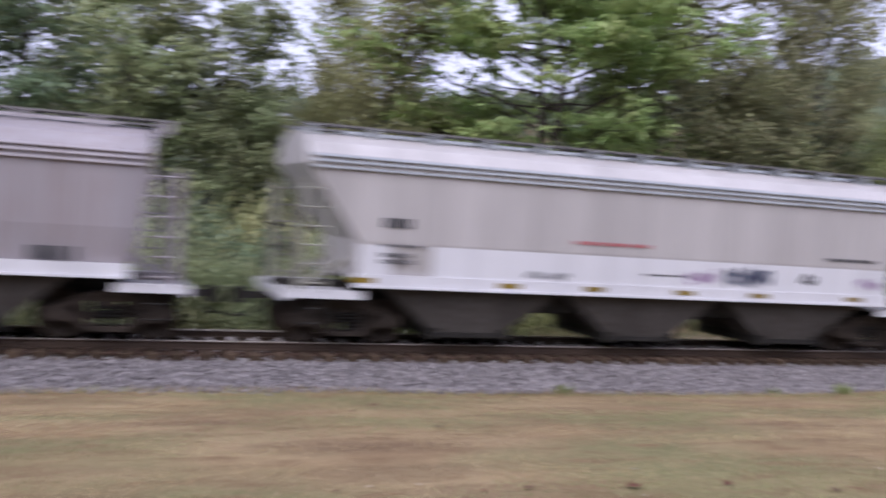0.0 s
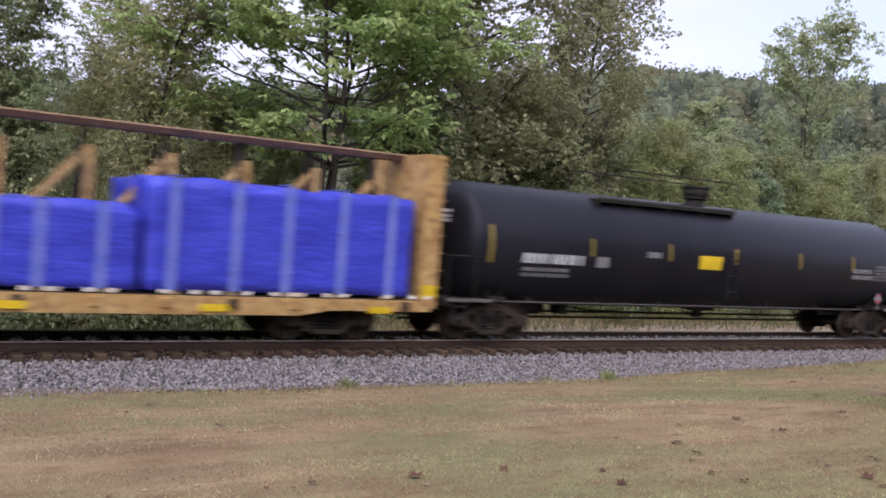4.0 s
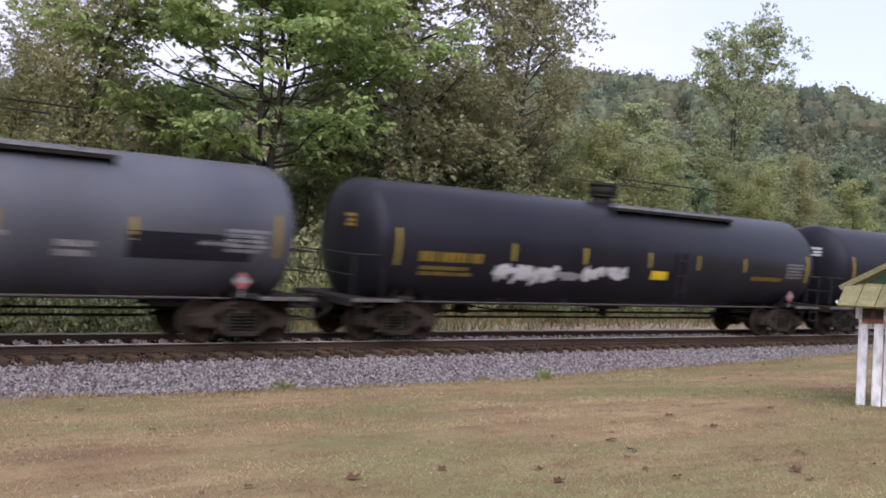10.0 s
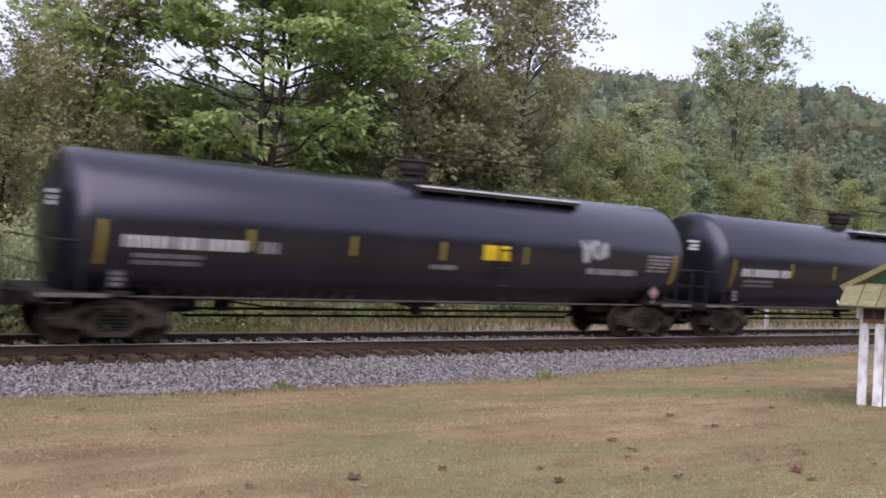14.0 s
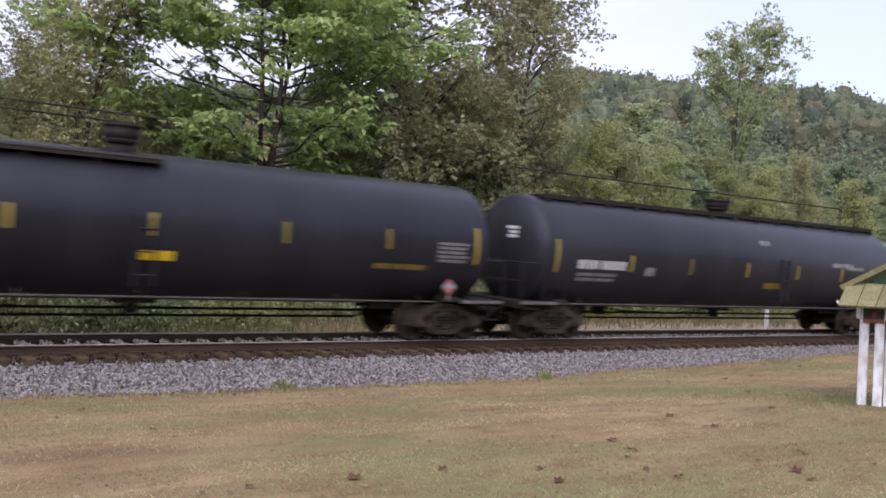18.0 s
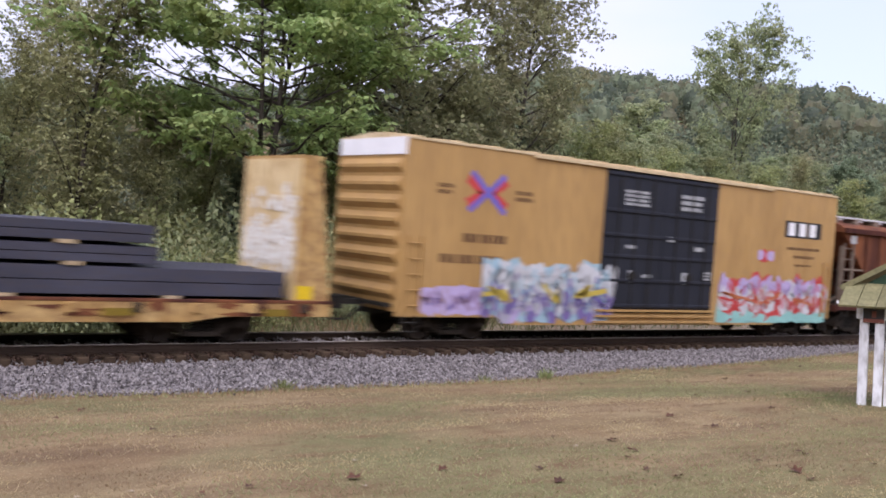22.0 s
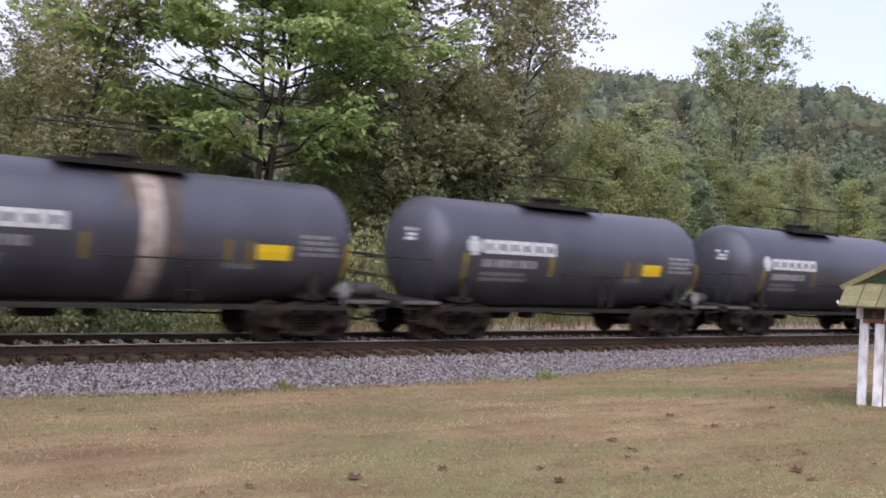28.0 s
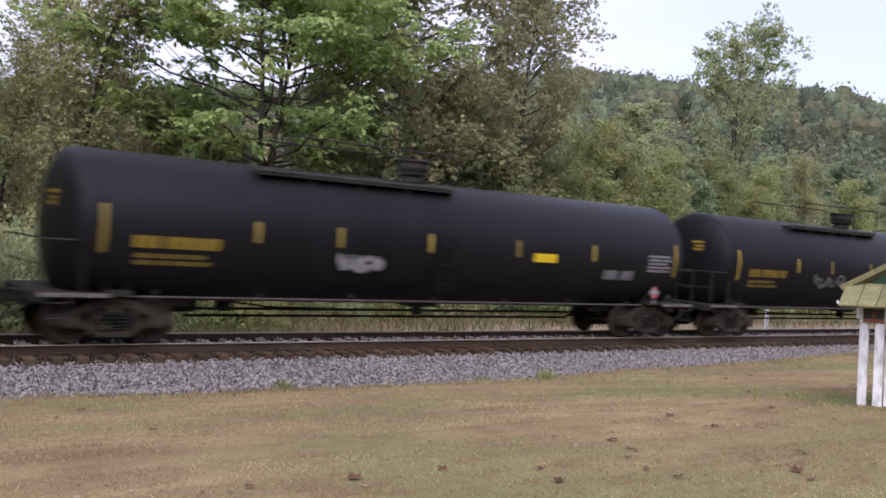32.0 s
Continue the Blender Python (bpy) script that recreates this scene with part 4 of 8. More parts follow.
def bolster_mesh(bm):
    prism(bm, [(-1.05, 0.66), (-0.5, 0.56), (0.5, 0.56), (1.05, 0.66), (1.05, 0.84), (-1.05, 0.84)], -0.2, 0.2, "x")
    tube(bm, (0, 0, 0.84), (0, 0, 0.98), 0.22, 14)
    for x in (-0.875, 0.875):
        box(bm, x * 0.62 - 0.06, x * 0.62 + 0.06, -0.8, 0.8, 0.36, 0.5)


def bogie(car, x):
    b = part("bogie", shared("bogie", bolster_mesh, M["bogie"]), None, car, "dusty brown cast-steel bogie", pose(x, 0, 0))
    for y in (-1.0, 1.0):
        part("side_frame", shared("side_frame", side_frame_mesh, M["bogie"]), None, b, "", pose(0, y, 0, 0, 0, 0 if y < 0 else 180))
        part("spring_nest", shared("spring_nest", spring_mesh, M["underframe"]), None, b, "", pose(0, y, 0))["kind"] = "stuff"
        for dx in (-0.875, 0.875):
            part("bearing_cap", shared("bearing_cap", bearing_mesh, M["bogie"]), None, b, "", pose(dx, y * 1.1, 0.47, 0, 0, 0 if y < 0 else 180))
    for dx in (-0.875, 0.875):
        w = part("wheelset", shared("wheelset", wheelset_mesh, M["wheel"]), None, b, "rusty steel wheels on one axle", pose(dx, 0, 0.46))
        WHEELSETS.append((w, car, x + dx, dx))
    return b


def coupler_mesh(bm):
    box(bm, -0.1, 0.55, -0.07, 0.07, 0.80, 0.94)
    prism(bm, [(0.5, -0.16), (0.72, -0.2), (0.84, -0.06), (0.76, 0.02), (0.80, 0.16), (0.6, 0.2), (0.5, 0.12)], 0.70, 1.02, "z")
    path_tube(bm, [(0.1, 0.35, 0.85), (0.35, 0.36, 0.62), (0.6, 0.3, 0.45), (0.85, 0.15, 0.45)], 0.03, 6)


def couplers(car, h, off=0.0):
    for s in (-1, 1):
        part("coupler", shared("coupler", coupler_mesh, M["underframe"]), None, car, "", pose(s * h + off, 0, 0, 0, 0, 0 if s > 0 else 180))


def ladder_mesh(h, w=0.42, rungs=None, r=0.018):
    def make(bm):
        for x in (0, w):
            box(bm, x - 0.025, x + 0.025, -0.02, 0.02, 0, h)
        n = rungs or int(h / 0.36)
        for k in range(n):
            z = (k + 0.5) * h / n
            tube(bm, (0, 0, z), (w, 0, z), r, 6)
    return make


def ladder(car, x, y, z, h, material, w=0.42, turn=0.0, label=""):
    part("ladder", shared("ladder_%.2f_%.2f" % (h, w), ladder_mesh(h, w), material), None, car, label, pose(x, y, z, 0, 0, turn))


def brake_gear(car, x, z=0.72):
    """Air reservoir, valve and rods under the floor."""
    bm = B()
    turned(bm, [(-0.5, 0.0), (-0.47, 0.12), (-0.38, 0.19), (0.38, 0.19), (0.47, 0.12), (0.5, 0.0)], (0.35, z + 0.1), 14)
    part("air_reservoir", bm, M["underframe"], car, "", pose(x, 0, 0))
    bm = B()
    box(bm, 0.9, 1.25, 0.1, 0.5, z - 0.05, z + 0.3, 0.03)
    path_tube(bm, [(1.0, 0.3, z + 0.2), (2.2, 0.25, z + 0.05), (4.4, 0.2, z + 0.02)], 0.025)
    part("brake_valve", bm, M["underframe"], car, "", pose(x, 0, 0))


# ---- paint on surfaces: surf is a plane's y, or (radius, height of the axis) for a tank ----
def on_surf(surf, x, z, lift=0.004):
    if isinstance(surf, tuple):
        r, zc = surf
        s = max(-0.97, min(0.97, (z - zc) / r))
        return (x, -(r + lift) * math.sqrt(1 - s * s), zc + (r + lift) * s)
    return (x, surf - lift, z)


def rects_mesh(bm, rects, surf, lift=0.004):
    for x0, x1, z0, z1 in rects:
        n = max(1, int((z1 - z0) / 0.12)) if isinstance(surf, tuple) else 1
        v = [(bm.verts.new(on_surf(surf, x0, z0 + (z1 - z0) * k / n, lift)), bm.verts.new(on_surf(surf, x1, z0 + (z1 - z0) * k / n, lift))) for k in range(n + 1)]
        for a, b in zip(v, v[1:]):
            bm.faces.new((a[0], a[1], b[1], b[0]))


def decal(car, name, rects, material, surf, label="", lift=0.004):
    bm = B()
    rects_mesh(bm, rects, surf, lift)
    o = part(name, bm, M[material], car, label)
    if len(rects) > 2:
        o["kind"] = "stuff"
    return o


def words(x0, x1, z0, z1, rows=1, rng=RNG):
    """Unreadable lettering as rows of plain bars, one for each character."""
    out = []
    h = (z1 - z0) / (rows * 1.5 - 0.5)
    w, gap = max(0.62 * h, 0.05), max(0.16 * h, 0.018)
    for k in range(rows):
        z, x = z0 + k * 1.5 * h, x0
        end = x1 - (rng.random() * 0.2 * (x1 - x0) if rows > 1 else 0)
        left = rng.randint(3, 6)
        while x < end - 0.5 * w:
            b = w * rng.choice((0.7, 1.0, 1.0, 1.15))
            out.append((x, min(x + b, end), z, z + h))
            x += b + gap
            left -= 1
            if left == 0:
                x, left = x + 0.55 * w, rng.randint(3, 7)
    return out


def blocks(x0, x1, z0, z1, n):
    """A row of n plain hollow blocks."""
    out = []
    w = (x1 - x0) / n
    t, u = 0.29 * w, 0.26 * (z1 - z0)
    for k in range(n):
        a, b = x0 + k * w + 0.015, x0 + (k + 1) * w - 0.015
        out += [(a, a + t, z0, z1), (b - t, b, z0, z1), (a + t, b - t, z1 - u, z1), (a + t, b - t, z0, z0 + u)]
    return out


def stroke_mesh(bm, pts, w, surf, lift, mi=0):
    """A painted line through (x, z) points, of width w, in short pieces that follow the surface."""
    fine = []
    for (a, b), (c, d) in zip(pts, pts[1:]):
        n = max(1, int(math.hypot(c - a, d - b) / 0.1))
        fine += [(a + (c - a) * k / n, b + (d - b) * k / n) for k in range(n)]
    fine.append(pts[-1])
    last = None
    for k, (x, z) in enumerate(fine):
        p, q = fine[max(k - 1, 0)], fine[min(k + 1, len(fine) - 1)]
        dx, dz = q[0] - p[0], q[1] - p[1]
        g = math.hypot(dx, dz) or 1
        nx, nz = -dz / g * w / 2, dx / g * w / 2
        now = [bm.verts.new(on_surf(surf, x + nx * s, z + nz * s, lift)) for s in (-1, 0, 1)]
        if last:
            for i in (0, 1):
                bm.faces.new((last[i], now[i], now[i + 1], last[i + 1])).material_index = mi
        last = now


def scrawl(car, x0, x1, z0, z1, material, surf, seed, n=6, w=0.1, label="white spray-paint scrawl"):
    """Ragged tags: round loops and a few jagged strokes of uneven width, some crossing."""
    rng = random.Random(seed)
    bm = B()
    step, mid, high = (x1 - x0) / n, (z0 + z1) / 2, (z1 - z0) / 2
    for k in range(2 * n):
        cx = x0 + step * (0.5 * k + 0.3)
        if k % 3:
            cz, rx, rz = mid + rng.uniform(-0.35, 0.35) * high, step * rng.uniform(0.3, 0.6), high * rng.uniform(0.35, 0.75)
            a, turn = rng.uniform(0, 6.3), rng.choice((-1, 1)) * rng.uniform(2.4, 5.2)
            pts = [(cx + rx * math.cos(a + turn * i / 10), cz + rz * math.sin(a + turn * i / 10)) for i in range(11)]
        else:
            pts = [(cx + rng.uniform(-0.6, 0.6) * step, mid + high * (rng.uniform(0.2, 1.0) if i % 2 else rng.uniform(-1.0, 0.1))) for i in range(rng.randint(3, 4))]
        pts = [(min(max(px, x0), x1), min(max(pz, z0), z1)) for px, pz in pts]
        stroke_mesh(bm, pts, w * rng.uniform(0.25, 0.95), surf, 0.004 + 0.001 * k)
    part("graffiti", bm, M[material], car, label)["kind"] = "stuff"


def blob(rng, cx, cz, rx, rz, n=11, rough=0.22):
    a0 = rng.uniform(0, 6.3)
    return [(cx + rx * math.cos(a0 + 2 * math.pi * i / n) * rng.uniform(1 - rough, 1 + rough), cz + rz * math.sin(a0 + 2 * math.pi * i / n) * rng.uniform(1 - rough, 1 + rough)) for i in range(n)]


def mural(car, x0, x1, z0, z1, layers, y, seed, label, strokes=()):
    """Graffiti on a flat side: layers of (material, count, width, height, low, high); low and high are shares of the height."""
    rng = random.Random(seed)
    bm = B()
    mats = []
    lift = 0.004
    for material, count, rx, rz, lo, hi in layers:
        mats.append(M[material])
        for k in range(count):
            cx = x0 + (x1 - x0) * ((k + 0.5) / count + rng.uniform(-0.3, 0.3) / count)
            cz = z0 + (z1 - z0) * rng.uniform(lo, hi)
            lift += 0.0004
            pts = [(min(max(px, x0), x1), min(max(pz, z0), z1)) for px, pz in blob(rng, cx, cz, rx, rz)]
            f = bm.faces.new([bm.verts.new(on_surf(y, px, pz, lift)) for px, pz in pts])
            f.material_index = len(mats) - 1
        lift += 0.001
    for material, count, w, lo, hi in strokes:
        mats.append(M[material])
        cell = (x1 - x0) / count
        for k in range(count):
            pts, cx = [], x0 + cell * (k + 0.5)
            for i in range(rng.randint(3, 5)):
                pts.append((min(max(cx + rng.uniform(-0.55, 0.55) * cell, x0), x1), z0 + (z1 - z0) * (rng.uniform((lo + hi) / 2, hi) if i % 2 else rng.uniform(lo, (lo + hi) / 2))))
            lift += 0.0006
            stroke_mesh(bm, pts, w * rng.uniform(0.7, 1.3), y, lift, len(mats) - 1)
    me = bpy.data.meshes.new("graffiti")
    bm.to_mesh(me)
    bm.free()
    for m in mats:
        me.materials.append(m)
    part("graffiti", me, None, car, label)["kind"] = "stuff"


def paint(name, c, spread=0.0):
    M[name] = surface(name, tuple(0.85 * v for v in c), c, tuple(0.75 * v + 0.03 for v in c), rough=0.6, scale=3, fine=18, bump=0.0, spread=spread, amount=0.2)


for pname, col in (("pt_lilac", (0.50, 0.40, 0.66)), ("pt_haze", (0.40, 0.38, 0.48)), ("pt_violet", (0.20, 0.15, 0.38)), ("pt_white", (0.62, 0.62, 0.66)), ("pt_sky", (0.36, 0.52, 0.62)), ("pt_teal", (0.30, 0.58, 0.55)),
                   ("pt_red", (0.55, 0.06, 0.06)), ("pt_pink", (0.62, 0.36, 0.42)), ("pt_gold", (0.55, 0.42, 0.08)), ("pt_navy", (0.03, 0.04, 0.09)), ("pt_green", (0.028, 0.25, 0.10)),
                   ("pt_leaf", (0.20, 0.27, 0.115)), ("pt_olive", (0.030, 0.075, 0.045)), ("pt_brick", (0.30, 0.075, 0.035)), ("pt_orange", (0.55, 0.17, 0.07)), ("pt_black", (0.015, 0.013, 0.018)), ("pt_blue", (0.17, 0.13, 0.50)),
                   ("pt_mauve", (0.33, 0.22, 0.36)), ("pt_silver", (0.30, 0.30, 0.32)), ("pt_chalk", (0.11, 0.115, 0.12))):
    paint(pname, col)


def placard(car, x, z, surf_y, blank=False):
    """A small hazard placard on its holder, standing on a point."""
    bm = B()
    box(bm, -0.02 + x, x + 0.02, surf_y + 0.004, surf_y + 0.03, z - 0.34, z - 0.15)
    prism(bm, [(x - 0.21, z), (x, z - 0.21), (x + 0.21, z), (x, z + 0.21)], surf_y, surf_y + 0.012)
    p = part("placard", bm, M["worn_text"], car, "white diamond placard with a red band" if not blank else "white diamond placard")
    if not blank:
        bm = B()
        prism(bm, [(x - 0.11, z + 0.085), (x + 0.11, z + 0.085), (x, z + 0.195)], surf_y - 0.004, surf_y)
        prism(bm, [(x - 0.16, z - 0.035), (x + 0.16, z - 0.035), (x, z - 0.195)], surf_y - 0.004, surf_y)
        part("placard_band", bm, M["red_mark"], p)


def start(name, s, label, category, group=""):
    car = thing(name, label, category, group, "", pose(s, TRACK_Y, 0, CANT))
    MOVING.append((car, s))
    return car
# ---- tank cars ----
TR, TZ, TH, TD = 1.58, 2.42, 9.32, 0.50      # long tank: radius, axis height, half length, depth of the heads
UR, UZ, UH = 1.43, 2.25, 5.39      # short tank
LONG, SHORT = (TR, TZ), (UR, UZ)


def head_profile(h, r, depth, seams=()):
    out = [(-h + depth * (1 - math.cos(a)), r * math.sin(a)) for a in [math.pi / 2 * k / 9 for k in range(10)]]
    for x in seams:
        out += [(x - 0.02, r), (x - 0.018, r + 0.007), (x + 0.018, r + 0.007), (x + 0.02, r)]
    out += [(h - depth * (1 - math.cos(a)), r * math.sin(a)) for a in [math.pi / 2 * (9 - k) / 9 for k in range(10)]]
    return out


def long_shell(bm):
    turned(bm, head_profile(TH, TR, TD), (0, TZ), 56)


def short_shell(bm):
    turned(bm, head_profile(UH, UR, 0.7), (0, UZ), 52)


def sill_mesh(x0, x1, z0, z1):
    def make(bm):
        prism(bm, [(-0.33, z0), (-0.27, z0), (-0.27, z1 - 0.03), (0.27, z1 - 0.03), (0.27, z0), (0.33, z0), (0.33, z1 - 0.03), (0.38, z1 - 0.03), (0.38, z1), (-0.38, z1), (-0.38, z1 - 0.03), (-0.33, z1 - 0.03)], x0, x1, "x")
    return make


def saddle_mesh(r, zc, low):
    def make(bm):
        for dx in (-0.22, 0.18):
            pts = [(-1.28, low)]
            for k in range(9):
                a = math.pi * (0.22 + 0.56 * k / 8)
                pts.append((-(r - 0.01) * math.cos(a), zc - (r - 0.01) * math.sin(a)))
            pts += [(1.28, low)]
            for q, w in zip(pts[1:], pts[2:-1]):
                v = [bm.verts.new((dx + t, y, z)) for t in (0, 0.04) for y, z in (q, w, (w[0], low), (q[0], low))]
                bm.faces.new(v[:4])
                bm.faces.new(v[4:])
        box(bm, -0.26, 0.26, -1.3, 1.3, low - 0.1, low)
    return make


def end_platform(car, x, s, z, reach):
    bm = B()
    box(bm, -reach, reach, -1.42, 1.42, z - 0.04, z)
    box(bm, s * reach - 0.03, s * reach + 0.03, -1.42, 1.42, z - 0.18, z)
    floor = part("end_platform", bm, M["underframe"], car, "", pose(x, 0, 0))
    # pale strips paint in the highlight along the platform's side edges
    for y in (-1.44, 1.44):
        bm = B()
        box(bm, -reach, reach, y - 0.02, y + 0.02, z - 0.07, z + 0.012, 0.006)
        part("platform_edge", bm, M["gon_rim"], floor, "pale strip painted as the platform edge's highlight")
    bm = B()
    X = s * reach
    path_tube(bm, [(X, -1.38, z), (X, -1.38, z + 1.05), (X, 1.38, z + 1.05), (X, 1.38, z)], 0.022)
    path_tube(bm, [(X, -1.38, z + 0.55), (X, 1.38, z + 0.55)], 0.018)
    path_tube(bm, [(X, -1.38, z + 1.05), (X - s * 0.8, -1.42, z + 1.05), (X - s * 0.8, -1.42, z)], 0.02)
    part("end_handrail", bm, M["underframe"], car, "", pose(x, 0, 0))
    bm = B()
    for dz in (0.12, 0.42):
        path_tube(bm, [(-0.2, -1.45, z), (-0.2, -1.47, z - dz - 0.06), (0.2, -1.47, z - dz - 0.06), (0.2, -1.45, z)], 0.018)
    part("step", bm, M["underframe"], car, "", pose(x + s * (reach - 0.35), 0, 0))


def brake_wheel_mesh(bm):
    n = 16
    for k in range(n):
        a, b = 2 * math.pi * k / n, 2 * math.pi * (k + 1) / n
        tube(bm, (0, 0.28 * math.cos(a), 0.28 * math.sin(a)), (0, 0.28 * math.cos(b), 0.28 * math.sin(b)), 0.018, 5)
    for k in range(3):
        a = 2 * math.pi * k / 3
        tube(bm, (0, 0, 0), (0, 0.28 * math.cos(a), 0.28 * math.sin(a)), 0.014, 5)
    tube(bm, (-0.1, 0, 0), (0.03, 0, 0), 0.06, 8)


def dome(car, x, r, h, z, material="underframe"):
    bm = B()
    tube(bm, (x, 0, z - 0.15), (x, 0, z + 0.14), r * 0.72, 20)
    tube(bm, (x, 0, z + 0.14), (x, 0, z + 0.24), r * 0.8, 22, r)
    tube(bm, (x, 0, z + 0.24), (x, 0, z + h), r, 22)
    d = part("manway_housing", bm, M[material], car, "dark cylindrical valve housing on top of the tank")
    bm = B()
    tube(bm, (x, 0, z + h), (x, 0, z + h + 0.06), r + 0.04, 22)
    for k in range(8):
        a = 2 * math.pi * k / 8
        tube(bm, (x + r * math.cos(a), r * math.sin(a), z + h - 0.05), (x + r * math.cos(a), r * math.sin(a), z + h + 0.09), 0.03, 6)
    part("lid", bm, M[material], d)


def tank_walkway(car, x0, x1, z, rail_top, edge="reservoir_grey"):
    """Gratings each side of the housing, with their railings."""
    for y in (-0.78, 0.78):
        bm = B()
        box(bm, x0, x1, y - 0.28, y + 0.28, z - 0.03, z)
        box(bm, x0, x1, y - 0.30, y - 0.27, z - 0.08, z + 0.05)
        box(bm, x0, x1, y + 0.27, y + 0.30, z - 0.08, z + 0.05)
        n = max(2, int((x1 - x0) / 1.2))
        for k in range(n + 1):
            x = x0 + 0.06 + (x1 - x0 - 0.12) * k / n
            box(bm, x - 0.03, x + 0.03, y - 0.25, y + 0.25, z - 0.30, z - 0.03)
        deck = part("walkway", bm, M["underframe"], car, "dark steel grating walkway")
        bm = B()
        e = y + (0.31 if y > 0 else -0.31)
        box(bm, x0, x1, e - 0.008, e + 0.008, z + 0.005, z + 0.055)
        part("walkway_edge", bm, M[edge], deck, "bright upper edge of the walkway")
        bm = B()
        e = y + (0.29 if y > 0 else -0.29)
        r0, r1 = (x0, x1 - 0.8) if x1 > 2 else (x0 + 0.8, x1)
        path_tube(bm, [(r0, e, z), (r0, e, z + rail_top), (r1, e, z + rail_top), (r1, e, z)], 0.02)
        for k in (1, 2):
            x = r0 + (r1 - r0) * k / 3
            tube(bm, (x, e, z), (x, e, z + rail_top), 0.014, 6)
        part("railing", bm, M["underframe"], car)


def full_top(car):
    """A narrow running board along the whole top, with one high railing."""
    bm = B()
    box(bm, -8.7, 8.75, -0.62, -0.22, TZ + TR - 0.02, TZ + TR + 0.02)
    box(bm, -8.7, 8.75, -0.65, -0.62, TZ + TR - 0.08, TZ + TR + 0.05)
    for k in range(15):
        x = -8.5 + 17 * k / 14
        box(bm, x - 0.05, x + 0.05, -0.75, -0.2, TZ + TR - 0.26, TZ + TR - 0.02)
    part("walkway", bm, M["underframe"], car, "dark running board along the tank top")
    bm = B()
    path_tube(bm, [(-8.6, 0.62, TZ + TR), (-8.6, 0.62, TZ + TR + 0.78), (8.5, 0.62, TZ + TR + 0.78), (8.5, 0.62, TZ + TR)], 0.026)
    for k in range(1, 6):
        x = -8.6 + 17.1 * k / 6
        tube(bm, (x, 0.62, TZ + TR - 0.1), (x, 0.62, TZ + TR + 0.78), 0.018, 6)
    part("railing", bm, M["underframe"], car)


BAR_X = (-5.68, -2.77, 0.0, 3.0, 5.73)


def long_tank(s, label, shell="tank_black", text="white_text", logo=False, walk="right", group="string of tank cars", bars="yellow_bar", bar_x=BAR_X, bar_z=(2.28, 2.75), end_z=(2.0, 2.92), text_end=-5.95, off=0.0, reservoir=False):
    """off: how far the tank and its running gear sit from the middle of its markings."""
    gloss = shell == "tank_gloss"
    car = start("tank_car", s, label, "tank car", group)
    part("tank_shell", shared("tank_shell", long_shell, M[shell]), None, car, "", pose(off, 0, 0))
    for q in (-1, 1):
        x = 8.1 * q + off
        part("saddle", shared("long_saddle", saddle_mesh(TR, TZ, 1.12), M["underframe"]), None, car, "", pose(x, 0, 0))
        part("stub_sill", shared("long_stub_sill", sill_mesh(-1.9, 1.75, 0.72, 1.02), M["underframe"]), None, car, "", pose(x, 0, 0, 0, 0, 0 if x > 0 else 180))
        bogie(car, x)
        end_platform(car, 9.0 * q + off, q, 1.06, 0.68)
    couplers(car, 9.45, off)
    part("brake_wheel", shared("brake_wheel", brake_wheel_mesh, M["underframe"]), None, car, "", pose(9.72 + off, 0.5, 1.7))
    # long pipes slung below the belly
    for y, z, x0, x1 in ((0.30, 0.62, -7.2, 7.2), (0.62, 0.42, -6.2, 6.6)):
        bm = B()
        path_tube(bm, [(x0, y, z + 0.2), (x0 + 0.3, y, z), (x1 - 0.3, y, z), (x1, y, z + 0.2)], 0.035)
        for k in range(5):
            x = x0 + 0.8 + (x1 - x0 - 1.6) * k / 4
            tube(bm, (x, y, z), (x, y, TZ - TR * 0.97), 0.018, 6)
        part("brake_pipe", bm, M["underframe"], car)
    bm = B()
    tube(bm, (-8.2, -0.95, 0.98), (8.2, -0.95, 0.98), 0.022, 6)
    for k in range(7):
        tube(bm, (-7.2 + 2.4 * k, -0.95, 0.98), (-7.2 + 2.4 * k, -0.9, TZ - math.sqrt(TR * TR - 0.81) + 0.02), 0.014, 5)
    part("side_rod", bm, M["gon_rim"], car, "thin pale rod along the foot of the tank")
    bm = B()
    tube(bm, (0.2, 0, 0.55), (0.2, 0, 0.95), 0.16, 12)
    box(bm, -0.25, 0.65, -0.3, 0.3, 0.78, 0.88)
    part("bottom_outlet", bm, M["underframe"], car)
    brake_gear(car, -6.2, 0.62)
    if gloss:
        bm = B()
        box(bm, -8.32, -7.98, -1.34, -1.30, 1.18, 1.56, 0.01)
        plate = part("saddle_plate", bm, M["underframe"], car)
        decal(plate, "stencil", words(-8.29, -8.01, 1.22, 1.52, 3), "grey_text", -1.342)
    elif reservoir:
        bm = B()
        turned(bm, [(-0.55, 0.0), (-0.52, 0.09), (-0.44, 0.15), (0.44, 0.15), (0.52, 0.09), (0.55, 0.0)], (-1.18, 1.15), 16)
        tank = part("side_reservoir", bm, M["reservoir_grey"], car, "pale grey air reservoir above the bogie", pose(-6.85, 0, 0))
        for x in (-0.3, 0.3):
            bm = B()
            turned(bm, [(x - 0.03, 0.15), (x - 0.03, 0.165), (x + 0.03, 0.165), (x + 0.03, 0.15)], (-1.18, 1.15), 16)
            box(bm, x - 0.03, x + 0.03, -1.2, -1.14, 1.29, 1.58)
            part("hanger", bm, M["underframe"], tank)
    ladder(car, -0.35 if walk == "left" else 1.6, -1.60, 1.25, 1.4, M[shell], 0.4)
    if walk == "full":
        full_top(car)
